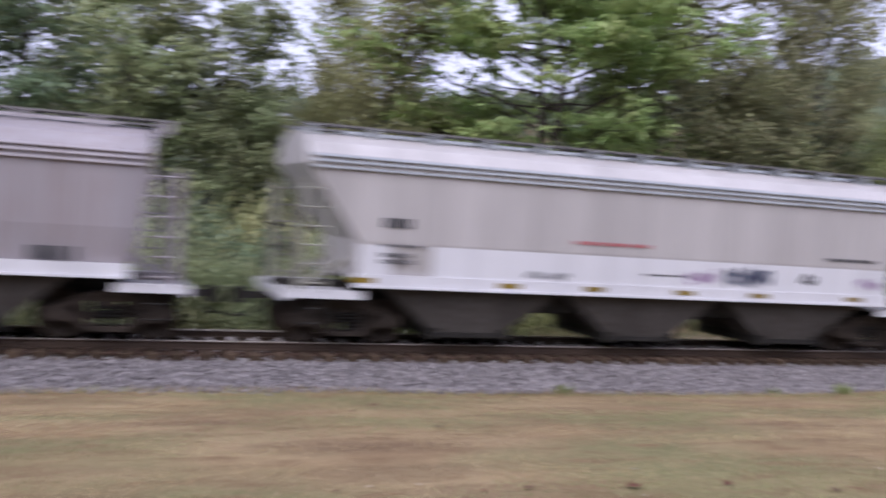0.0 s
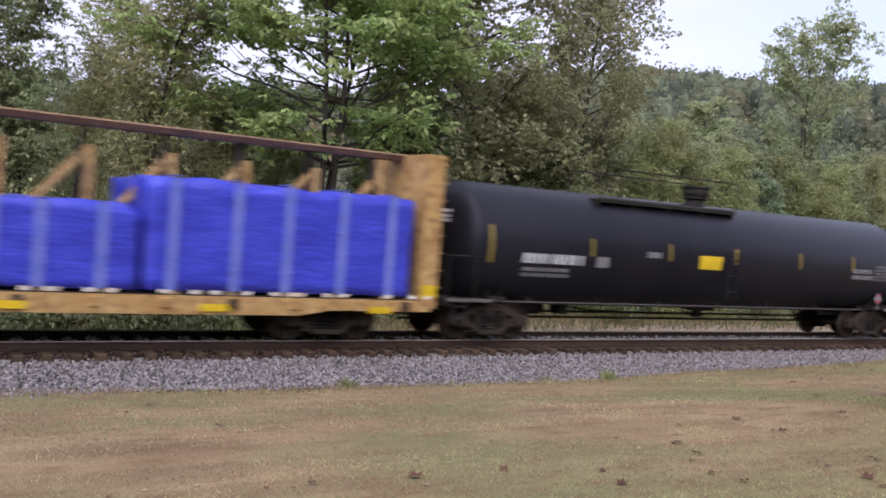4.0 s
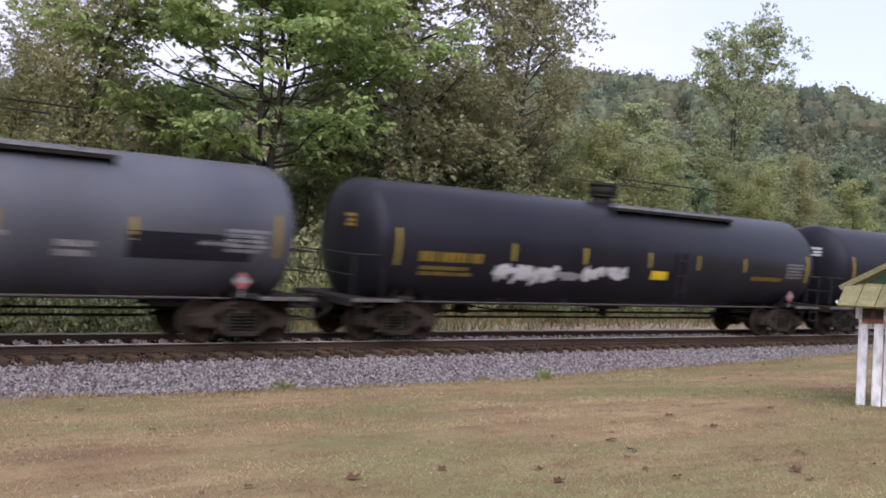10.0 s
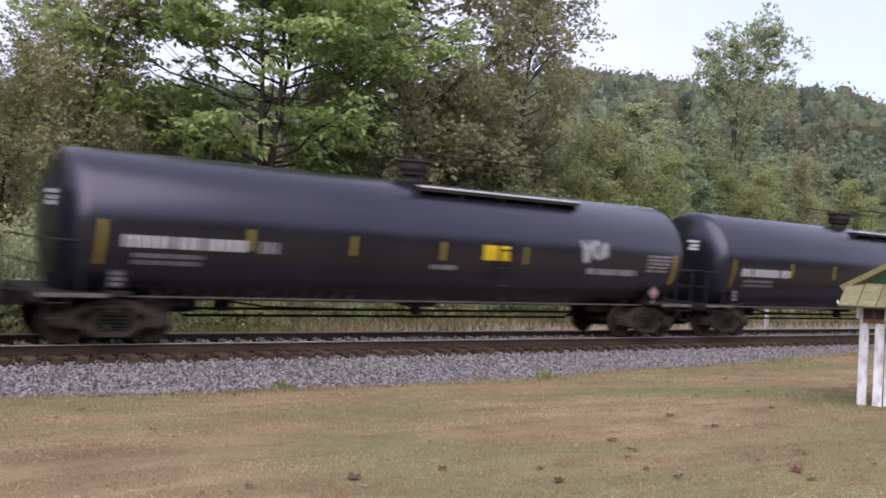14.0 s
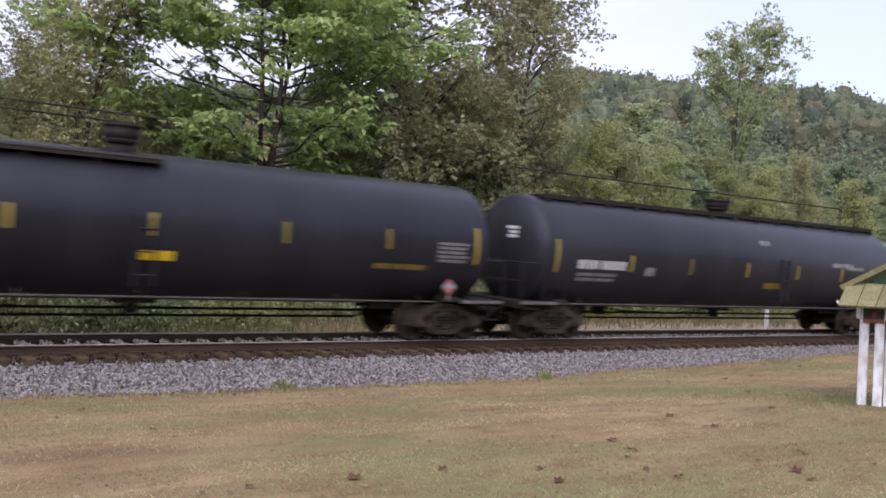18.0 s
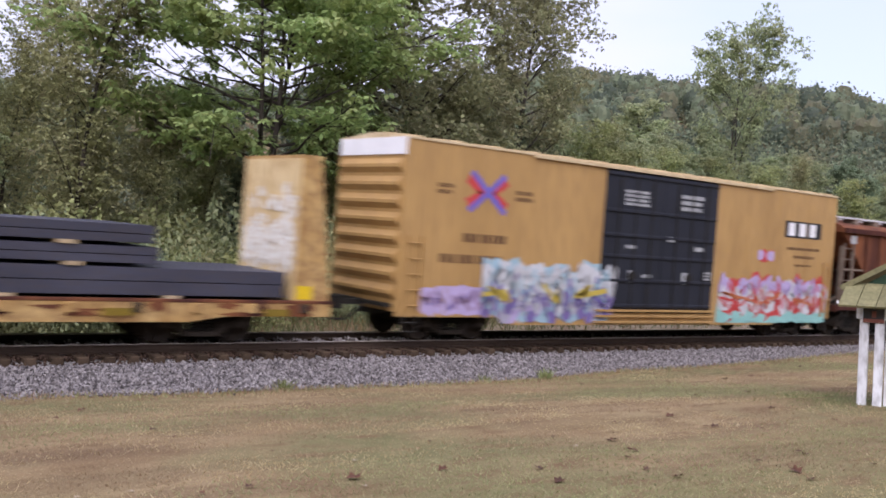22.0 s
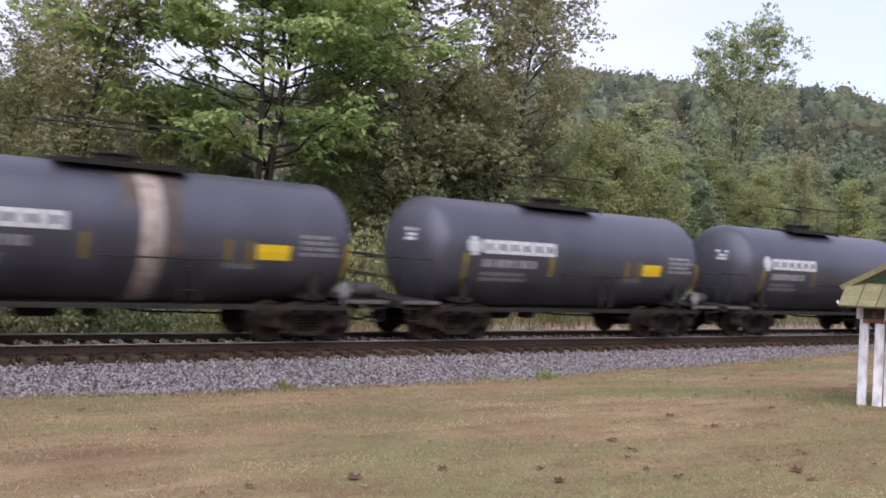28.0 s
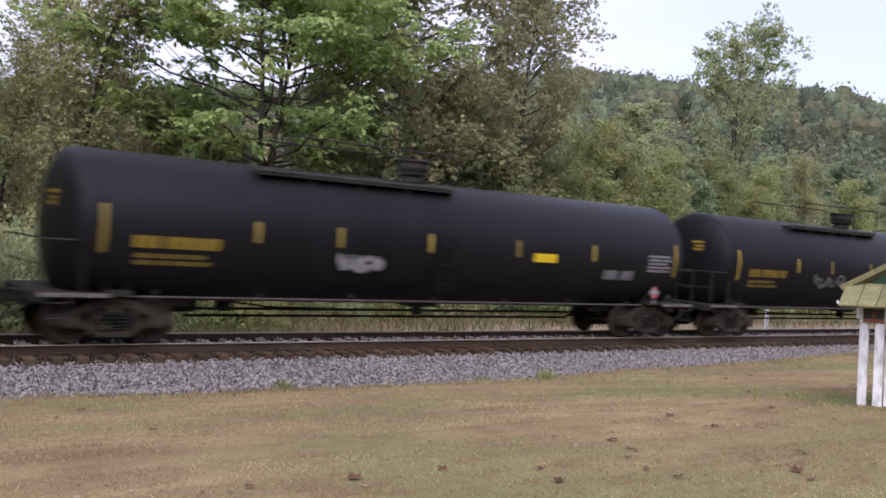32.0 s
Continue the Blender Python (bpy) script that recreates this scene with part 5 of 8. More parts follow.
        dome(car, -0.07, 0.4, 0.44, TZ + TR)
    elif walk == "left":
        tank_walkway(car, -5.2, 0.35, TZ + TR - 0.16, 0.85)
        dome(car, -0.25, 0.4, 0.5, TZ + TR)
    else:
        tank_walkway(car, -0.75, 4.85, TZ + TR - 0.16, 0.85, "white_text" if gloss else "grey_text")
        dome(car, -0.2, 0.4, 0.5, TZ + TR)
    # reflective bars, lettering, placards
    for x in (-8.58 + off, 8.58 + off):
        decal(car, "reflector", [(x - 0.06, x + 0.06, *end_z)], bars, LONG, "tall yellow reflective bar")
    for x in bar_x:
        decal(car, "reflector", [(x - 0.06, x + 0.06, *bar_z)], bars, LONG)
    z = 2.03 if not logo else 1.98
    decal(car, "lettering", words(-7.97 if not gloss else -8.15, text_end, z, z + 0.25), "worn_text" if logo else text, LONG, "unreadable lettering")
    decal(car, "small_lettering", words(-7.9, -6.2, 1.68, 1.92, 2), "grey_text" if text != "yellow_text" else "yellow_bar", LONG)
    decal(car, "data_stencil", words(7.37 + off, 8.4 + off, 2.02, 2.52, 5), "grey_text", LONG, "block of small grey lettering")
    placard(car, 7.85 + off, 1.40, -1.46)
    car["off"] = off
    return car


def end_marks(car, h, r, zc, z, depth, off=0.0, material="white_text"):
    """Lettering on the head that leads."""
    bm = B()
    for k, (dz, w) in enumerate(((0.0, 0.42), (-0.13, 0.30), (-0.24, 0.36))):
        zz = z + dz
        pts = []
        for y in (-0.62, -0.62 + w):
            for q in (zz, zz + 0.08):
                rr = math.hypot(y, q - zc)
                x = off - h + depth * (1 - math.sqrt(max(0, 1 - (rr / r) ** 2))) - 0.006
                pts.append((x, y, q))
        v = [bm.verts.new(p) for p in (pts[0], pts[2], pts[3], pts[1])]
        bm.faces.new(v)
    part("end_lettering", bm, M[material], car, "yellow lettering on the tank head" if material == "yellow_text" else "white lettering on the tank head")


def yellow_panel(car, x0, x1, z0, z1, surf=LONG, material="yellow_panel"):
    decal(car, "yellow_panel", [(x0, x1, z0, z1)], material, surf, "bright yellow panel")


def white_bits(car, *rects, surf=LONG, material="worn_text"):
    for q in rects:
        decal(car, "stencil", words(*q), material, surf)


# the string of long tanks, in the order in which they pass
c = long_tank(90.7, "black tank car with white lettering and a yellow panel", walk="left", off=-0.40)
yellow_panel(c, -1.56, -0.64, 2.10, 2.49)
white_bits(c, (-5.48, -5.02, 2.0, 2.28), (-3.66, -3.15, 2.34, 2.5), (5.75, 7.08, 2.04, 2.38, 2))
end_marks(c, TH, TR, TZ, 3.15, TD, c["off"])
LOW = dict(bar_x=(-5.4, -3.4, -1.0, 1.8, 4.78), bar_z=(1.95, 2.41), end_z=(1.68, 2.48))
MIDDLE = dict(bar_x=(-4.95, -2.3, 0.4, 2.65, 5.0), bar_z=(2.15, 2.6), end_z=(1.9, 2.8))
LAST = dict(bar_x=(-5.27, -3.19, -0.62, 2.25, 5.08), bar_z=(2.25, 2.7), end_z=(1.9, 2.87))
WIDE = dict(bar_x=(-5.86, -3.3, -0.65, 2.5, 5.1), bar_z=(2.18, 2.64), end_z=(1.94, 2.87))
c = long_tank(110.9, "black tank car with a white block logo", logo=True, walk="left", **LOW, off=-0.50, reservoir=True)
decal(c, "logo", blocks(-8.25, -4.95, 2.4, 3.05, 6), "white_text", LONG, "row of large white plain blocks")
yellow_panel(c, 3.35, 4.5, 1.72, 1.98, material="yellow_text")
white_bits(c, (-5.29, -4.96, 1.97, 2.26), (5.3, 7.0, 1.95, 2.07), material="grey_text")
end_marks(c, TH, TR, TZ, 3.0, TD, c["off"])
c = long_tank(130.9, "black tank car with a white block logo", logo=True, **MIDDLE, off=-0.52)
decal(c, "logo", blocks(-8.45, -5.05, 2.4, 3.05, 6), "white_text", LONG, "row of large white plain blocks")
white_bits(c, (-5.29, -4.96, 1.97, 2.26), (1.0, 2.0, 1.9, 2.1), (5.3, 7.0, 1.85, 2.0), material="grey_text")
end_marks(c, TH, TR, TZ, 3.0, TD, c["off"])
c = long_tank(150.6, "black tank car with a white block logo and faint graffiti", logo=True, walk="left", **LOW, off=-0.34)
decal(c, "logo", blocks(-8.45, -4.75, 2.4, 3.05, 6), "white_text", LONG, "row of large white plain blocks")
scrawl(c, -2.0, -1.0, 2.35, 2.6, "pt_chalk", LONG, 3, 2, 0.14, "faint grey graffiti")
scrawl(c, -0.3, 1.0, 2.2, 2.75, "pt_silver", LONG, 4, 3, 0.16, "grey graffiti")
scrawl(c, 1.4, 3.4, 2.2, 2.65, "pt_chalk", LONG, 5, 5, 0.16, "grey graffiti")
white_bits(c, (-5.29, -4.96, 1.97, 2.26), (5.34, 6.94, 1.9, 2.02), material="grey_text")
end_marks(c, TH, TR, TZ, 3.0, TD, c["off"])
c = long_tank(170.8, "faded grey tank car with orange bars", "tank_grey", text="worn_text", **WIDE, off=-0.28)
white_bits(c, (2.03, 2.75, 2.14, 2.24), (3.6, 4.5, 1.8, 2.12, 2), (-1.5, -0.75, 2.1, 2.2))
yellow_panel(c, 0.64, 1.56, 1.72, 1.95, material="yellow_bar")
decal(c, "repainted_patch", [(5.0, 7.7, 1.82, 2.38)], "tank_black", LONG, "black repainted patch")
white_bits(c, (6.5, 7.4, 2.15, 2.25))
end_marks(c, TH, TR, TZ, 3.05, TD, c["off"])
c = long_tank(190.95, "black tank car with yellow lettering and white graffiti", text="yellow_text", **MIDDLE, off=-0.05)
scrawl(c, -5.6, -3.3, 1.58, 2.12, "pt_white", LONG, 11, 7, 0.3)
scrawl(c, -3.4, -2.4, 1.72, 1.9, "pt_silver", LONG, 12, 3, 0.18)
scrawl(c, -2.3, -0.5, 1.72, 2.12, "pt_white", LONG, 13, 7, 0.24)
yellow_panel(c, 0.55, 1.27, 1.8, 2.06)
decal(c, "stencil", words(5.46, 7.1, 1.9, 2.03), "yellow_text", LONG)
end_marks(c, TH, TR, TZ, 3.0, TD, c["off"], "yellow_text")
c = long_tank(211.2, "black tank car with white lettering and a scrawled lower side", bar_x=(-5.8, -3.25, -1.0, 1.97, 5.6), off=-0.15)
scrawl(c, -7.6, 4.6, 1.42, 1.95, "pt_chalk", LONG, 21, 16, 0.09, "long line of faint grey scrawl")
white_bits(c, (-5.5, -5.05, 2.23, 2.52), (6.5, 7.8, 2.16, 2.3), (5.4, 6.3, 1.95, 2.12, 2))
end_marks(c, TH, TR, TZ, 3.1, TD, c["off"])
c = long_tank(231.4, "black tank car with a running board along its whole top", walk="full", **WIDE)
scrawl(c, -2.15, -0.5, 1.62, 2.12, "pt_silver", LONG, 31, 5, 0.24)
scrawl(c, 1.9, 4.3, 1.6, 2.2, "pt_silver", LONG, 32, 6, 0.2)
white_bits(c, (-5.3, -4.85, 1.92, 2.15), (5.36, 6.25, 2.36, 2.52), (5.44, 6.96, 2.18, 2.28), (-1.95, -1.55, 2.48, 2.66), (0.9, 2.0, 2.1, 2.16))
end_marks(c, TH, TR, TZ, 3.0, TD, c["off"])
c = long_tank(251.5, "glossy black tank car with a yellow panel", "tank_gloss", text_end=-5.5, bar_x=(-5.4, -2.8, -0.2, 2.55), bar_z=(2.07, 2.53), end_z=(1.66, 2.56))
yellow_panel(c, 1.09, 2.03, 2.13, 2.52)
scrawl(c, 4.6, 5.6, 2.25, 2.85, "pt_silver", LONG, 41, 4, 0.15)
white_bits(c, (-5.15, -4.7, 2.02, 2.28), (4.9, 7.0, 1.88, 2.05), (-0.5, 0.28, 1.84, 1.96))
end_marks(c, TH, TR, TZ, 3.0, TD, c["off"])
c = long_tank(271.6, "glossy black tank car with a small yellow panel", "tank_gloss", text_end=-5.5, bar_x=(-5.4, -2.8, -0.2, 2.55), bar_z=(2.07, 2.53), end_z=(1.66, 2.56))
yellow_panel(c, 1.0, 1.7, 2.05, 2.4)
white_bits(c, (5.4, 6.6, 1.9, 2.05))
end_marks(c, TH, TR, TZ, 3.0, TD, c["off"])
c = long_tank(291.5, "black tank car with a small yellow panel", "tank_satin", bar_x=(-5.3, -2.7, 0.2, 3.0, 6.3), bar_z=(2.07, 2.5), off=-0.20)
yellow_panel(c, 1.2, 2.3, 1.75, 2.0, material="yellow_text")
white_bits(c, (5.3, 6.9, 1.9, 2.05), material="grey_text")
end_marks(c, TH, TR, TZ, 3.0, TD, c["off"])
c = long_tank(311.6, "black tank car with yellow lettering", "tank_satin", text="yellow_text", walk="left", off=-0.15, reservoir=True)
yellow_panel(c, -0.22, 0.49, 1.78, 1.98)
decal(c, "stencil", words(5.4, 6.95, 1.8, 1.93), "yellow_bar", LONG)
end_marks(c, TH, TR, TZ, 3.0, TD, c["off"], "yellow_text")
c = long_tank(331.65, "black tank car with a running board along its whole top", "tank_satin", walk="full", bar_x=(-5.8, -3.1, -0.25, 2.57, 5.3), bar_z=(2.0, 2.47), end_z=(1.9, 2.8), off=-0.20)
yellow_panel(c, 0.85, 1.83, 1.64, 1.84, material="yellow_text")
white_bits(c, (-5.15, -4.7, 1.9, 2.15), (4.67, 6.0, 2.5, 2.64), (5.6, 6.75, 2.42, 2.54), (0.5, 1.05, 3.08, 3.22))
end_marks(c, TH, TR, TZ, 3.0, TD, c["off"])
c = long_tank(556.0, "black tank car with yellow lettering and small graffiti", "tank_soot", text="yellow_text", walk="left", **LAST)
scrawl(c, -3.2, -2.0, 1.68, 2.08, "pt_silver", LONG, 51, 4, 0.16)
yellow_panel(c, 2.82, 3.64, 2.15, 2.38)
white_bits(c, (5.6, 6.2, 1.75, 2.02), (6.3, 6.8, 1.75, 2.02), material="grey_text")
end_marks(c, TH, TR, TZ, 3.0, TD, c["off"], "yellow_text")
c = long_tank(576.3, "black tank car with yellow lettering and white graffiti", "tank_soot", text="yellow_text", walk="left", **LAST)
scrawl(c, -4.2, -1.6, 1.75, 2.2, "pt_chalk", LONG, 52, 6, 0.18)
end_marks(c, TH, TR, TZ, 3.0, TD, c["off"], "yellow_text")


def short_tank(s, label, shell="tank_black", logo=True, panel=2.85, band=False, off=0.24, slide=0.0):
    """off: how far tank and running gear sit from the middle of the markings; slide: the same for the logo."""
    car = start("short_tank_car", s, label, "tank car", "string of short tank cars")
    part("tank_shell", shared("short_tank_shell", short_shell, M[shell]), None, car, "", pose(off, 0, 0))
    for q in (-1, 1):
        x = 4.15 * q + off
        part("saddle", shared("short_saddle", saddle_mesh(UR, UZ, 1.12), M["underframe"]), None, car, "", pose(x, 0, 0))
        bogie(car, x)
        end_platform(car, 5.55 * q + off, q, 1.02, 0.55)
        for y in (-1.27, 1.27):
            bm = B()
            box(bm, x - 0.12, x + 0.12, y - 0.03, y + 0.03, 1.0, 1.75)
            part("bolster_post", bm, M["underframe"], car)
    part("centre_sill", shared("short_centre_sill", sill_mesh(-6.0, 6.0, 0.72, 1.0), M["underframe"]), None, car, "", pose(off, 0, 0))
    couplers(car, 5.95, off)
    for y in (-1.4, 1.4):
        bm = B()
        box(bm, off - 5.0, off + 5.0, y - 0.14, y + 0.14, 0.84, 0.88)
        box(bm, off - 5.0, off + 5.0, y - 0.16, y - 0.14, 0.80, 0.90)
        part("running_board", bm, M["underframe"], car)
    bm = B()
    y = -UR - 0.07
    path_tube(bm, [(-0.5, y + 0.05, 1.84), (-0.45, y, 1.84), (2.1, y, 1.84), (2.15, y + 0.05, 1.84)], 0.02)
    part("grab_rail", bm, M["underframe"], car)
    brake_gear(car, -1.2, 0.5)
    ladder(car, 1.1, -UR - 0.05, 0.95, 0.95, M["underframe"], 0.4)
    for yy in (-0.45, 0.45):
        bm = B()
        box(bm, -1.3, 1.5, yy - 0.35, yy + 0.35, UZ + UR - 0.02, UZ + UR + 0.03)
        box(bm, -1.3, 1.5, yy - 0.36, yy - 0.34, UZ + UR - 0.05, UZ + UR + 0.07)
        part("walkway", bm, M["underframe"], car, "dark steel grating walkway")
        bm = B()
        e = yy * 1.8
        path_tube(bm, [(-1.3, e, UZ + UR - 0.1), (-1.3, e, UZ + UR + 0.85), (1.5, e, UZ + UR + 0.85), (1.5, e, UZ + UR - 0.1)], 0.022)
        tube(bm, (0.1, e, UZ + UR), (0.1, e, UZ + UR + 0.85), 0.018, 6)
        part("railing", bm, M["underframe"], car)
    dome(car, 0.1, 0.42, 0.3, UZ + UR - 0.1)
    for x0, z0, z1 in ((-4.05 + off * 0.5, 1.47, 2.3), (4.9 + off, 1.55, 2.3)):
        decal(car, "reflector", [(x0 - 0.06, x0 + 0.06, z0, z1)], "yellow_bar", SHORT, "tall orange reflective bar")
    for x in (-0.85, 2.18, 2.68):
        decal(car, "reflector", [(x - 0.06, x + 0.06, 1.76, 2.28)], "yellow_bar", SHORT)
    if logo:
        decal(car, "logo", blocks(slide - 3.28, slide - 0.7, 2.3, 2.66, 6), "white_text", SHORT, "row of white plain blocks")
        decal(car, "emblem", [(slide - 3.78, slide - 3.35, 2.34, 2.62), (slide - 3.68, slide - 3.45, 2.24, 2.72)], "white_text", SHORT, "white round emblem")
    decal(car, "lettering", words(slide - 3.3, slide - 1.4, 1.95, 2.16), "grey_text" if shell == "tank_silver" else "worn_text", SHORT, "unreadable lettering")
    decal(car, "small_lettering", words(slide - 3.27, slide - 1.65, 1.58, 1.82, 2), "grey_text", SHORT)
    if panel is not None:
        yellow_panel(car, panel, panel + 0.8, 1.88, 2.22, SHORT, "yellow_dull" if shell == "tank_silver" else "yellow_panel")
    decal(car, "data_stencil", words(3.78 + off * 0.5, 4.7 + off, 2.0, 2.48, 4), "worn_text", SHORT, "block of small grey lettering")
    decal(car, "stencil", words(2.1, 2.9, 1.66, 1.78), "grey_text", SHORT)
    placard(car, 4.85 + off, 1.26, -1.5, blank=True)
    if band:
        bm = B()
        turned(bm, [(0.27, UR + 0.002), (0.29, UR + 0.012), (0.74, UR + 0.012), (0.76, UR + 0.002)], (0, UZ), 52)
        part("stained_band", bm, M["rust_band"], car, "pale rust-stained band round the tank")
        rng = random.Random(480)
        bm = B()
        for k in range(22):
            x, z = rng.choice((rng.uniform(0.0, 0.3), rng.uniform(0.72, 1.1), rng.uniform(-0.2, 1.2))), rng.uniform(3.25, 3.62)
            e = z - rng.uniform(0.3, 1.9) * rng.random() - 0.15
            stroke_mesh(bm, [(x, z), (x + rng.uniform(-0.05, 0.05), (z + e) / 2), (x + rng.uniform(-0.06, 0.06), e)], rng.uniform(0.05, 0.2), SHORT, 0.003 + 0.0004 * k)
        part("stain", bm, M["spill_stain"], car, "dark brown runs beside the band")["kind"] = "stuff"
    bm = B()
    turned(bm, [(-0.42, 0.0), (-0.38, 0.12), (-0.3, 0.17), (0.3, 0.17), (0.38, 0.12), (0.42, 0.0)], (-0.75, 1.22), 14)
    part("end_reservoir", bm, M["reservoir_grey"], car, "grey air reservoir on the end platform", pose(5.85 + off, 0, 0))
    end_marks(car, UH, UR, UZ, 2.75, 0.7, off)
    return car


M["spill_stain"] = surface("brown_spill_stain", (0.06, 0.045, 0.04), (0.12, 0.085, 0.075), rough=0.7, scale=3, fine=12, stretch=(1, 1, 0.4), bump=0.0)
M["rust_band"] = surface("rusty_pale_stain", (0.30, 0.27, 0.24), (0.42, 0.38, 0.34), (0.20, 0.09, 0.05), rough=0.7, scale=2, fine=7, stretch=(1, 1, 0.5), bump=0.05, amount=0.4)
M["tank_slate"] = surface("slate_black_tank_paint", (0.0400, 0.0400, 0.0510), (0.0640, 0.0640, 0.0790), (0.052, 0.047, 0.052), rough=0.38, scale=0.7, fine=8, stretch=(1, 1, 0.25), bump=0.02, rough_var=0.08, spec=0.65, amount=0.3, tint=VIOLET)
short_tank(428.95, "slate-grey short tank car with a white block logo", "tank_slate", panel=None, slide=-0.28)
short_tank(441.5, "black short tank car with a white block logo and yellow panel", "tank_slate")
short_tank(453.9, "black short tank car with white lettering", "tank_slate", logo=False, panel=None)
short_tank(467.1, "black short tank car with a white block logo and yellow panel", "tank_slate", off=0.7, slide=0.2)
short_tank(480.3, "black short tank car with a rusty band round its middle", "tank_slate", band=True, slide=-0.5)
short_tank(492.8, "black short tank car with a white block logo and yellow panel", "tank_slate", off=0.42)
short_tank(505.4, "black short tank car with a white block logo and yellow panel", "tank_slate", off=0.55)
c = short_tank(518.7, "violet-grey short tank car with dark stains and a white block logo", "tank_silver", panel=2.6, slide=-0.45)
bm = B()
rng = random.Random(518)
for k in range(9):
    x = -0.9 + 0.22 * k + rng.uniform(-0.08, 0.08)
    stroke_mesh(bm, [(x, 3.62), (x + rng.uniform(-0.1, 0.1), 3.3), (x + rng.uniform(-0.1, 0.1), rng.uniform(2.6, 3.1))], rng.uniform(0.1, 0.3), SHORT, 0.003 + 0.0006 * k)
part("stain", bm, M["spill_stain"], c, "brown spill stains below the manway")["kind"] = "stuff"
# ---- covered hoppers, boxcars, gondola and flat cars ----
M["hopper_white"] = surface("dirty_white_hopper_paint", (0.40, 0.375, 0.37), (0.50, 0.47, 0.465), (0.26, 0.23, 0.22), rough=0.32, scale=0.5, fine=5, stretch=(2, 1, 0.12), bump=0.02, amount=0.22)
M["hopper_band"] = surface("bright_white_hopper_paint", (0.58, 0.57, 0.60), (0.66, 0.65, 0.68), (0.45, 0.43, 0.43), rough=0.35, scale=0.6, fine=6, stretch=(2, 1, 0.2), bump=0.01, amount=0.15)
M["hopper_maroon"] = surface("maroon_hopper_paint", (0.128, 0.0235, 0.034), (0.168, 0.031, 0.046), (0.074, 0.022, 0.028), rough=0.26, scale=0.5, fine=6, stretch=(2, 1, 0.12), bump=0.02, amount=0.24, spec=0.6)
M["hopper_blue"] = surface("pale_blue_grey_hopper_paint", (0.33, 0.37, 0.42), (0.40, 0.44, 0.50), (0.27, 0.28, 0.29), rough=0.28, scale=0.5, fine=6, stretch=(2, 1, 0.12), bump=0.01, amount=0.18)
M["hopper_grey"] = surface("mauve_grey_hopper_paint", (0.26, 0.24, 0.26), (0.34, 0.31, 0.33), (0.2, 0.15, 0.14), rough=0.55, scale=0.5, fine=6, stretch=(2, 1, 0.12), bump=0.02)
M["hopper_rust"] = surface("flaking_rust_orange_paint", (0.075, 0.026, 0.020), (0.27, 0.100, 0.042), (0.045, 0.020, 0.017), rough=0.85, scale=0.7, fine=6, stretch=(1.6, 1, 0.18), bump=0.15, spec=0.2, amount=0.4)
M["hopper_chalk"] = surface("chalky_pink_grey_paint", (0.2800, 0.2072, 0.2184), (0.4032, 0.3192, 0.3360), (0.1568, 0.0728, 0.0560), rough=0.85, scale=0.8, fine=5, stretch=(2.0, 1, 0.16), bump=0.08, spec=0.2, spread=0.1, amount=0.4)
M["dull_grey"] = surface("dull_grey_hopper_steel", (0.0575, 0.0513, 0.0460), (0.0928, 0.0831, 0.0751), (0.0398, 0.0283, 0.0230), rough=0.8, scale=1, fine=8, bump=0.1, spec=0.2)
# real rust on the rusted hopper, painted shade on the maroon one's ends
M["rust_and_shade"] = surface("dark_maroon_rust_and_shade", (0.04, 0.014, 0.014), (0.085, 0.028, 0.022), (0.12, 0.04, 0.02), rough=0.85, scale=1.0, fine=7, stretch=(2.0, 1, 0.16), bump=0.1, spec=0.2, amount=0.4)
M["rust_orange"] = surface("bright_orange_rust", (0.15, 0.05, 0.02), (0.30, 0.115, 0.035), (0.07, 0.025, 0.018), rough=0.85, scale=1.2, fine=7, stretch=(2.0, 1, 0.16), bump=0.1, spec=0.2, amount=0.4)
M["chute_brown"] = surface("grimy_brown_grey_chute_steel", (0.060, 0.052, 0.045), (0.105, 0.092, 0.080), (0.045, 0.030, 0.024), rough=0.8, scale=1, fine=8, bump=0.1, spec=0.2)
M["rust_tan"] = surface("bleached_tan_steel", (0.1650, 0.1237, 0.0975), (0.2475, 0.1913, 0.1537), (0.0975, 0.0525, 0.0338), rough=0.8, scale=2, fine=10, bump=0.05, amount=0.4)
M["post_olive"] = surface("dirty_pale_end_frame_paint", (0.24, 0.235, 0.20), (0.34, 0.33, 0.285), (0.15, 0.13, 0.10), rough=0.6, scale=2, fine=10, bump=0.03)
# grey roof trim; on the side ridges it paints in their shadow grooves
M["trim_ridge_shade"] = surface("grey_trim_and_ridge_shade", (0.2500, 0.2625, 0.2812), (0.3250, 0.3375, 0.3562), (0.1875, 0.1875, 0.1938), rough=0.5, scale=1, fine=8, bump=0.02)
M["roof_grey"] = surface("dull_galvanised_grating", (0.13, 0.125, 0.125), (0.20, 0.19, 0.19), (0.08, 0.07, 0.065), rough=0.6, metal=0.2, scale=2, fine=20, bump=0.05)
M["roof_white"] = surface("galvanised_running_board", (0.6250, 0.6250, 0.6500), (0.7750, 0.7750, 0.8000), (0.3750, 0.3375, 0.3125), rough=0.45, metal=0.2, scale=2, fine=20, bump=0.05)
M["box_yellow"] = surface("golden_yellow_boxcar_paint", (0.3906, 0.2325, 0.0856), (0.4836, 0.2976, 0.1135), (0.2511, 0.1395, 0.0605), rough=0.5, scale=0.7, fine=5, stretch=(1.5, 1, 0.25), bump=0.02, amount=0.24)
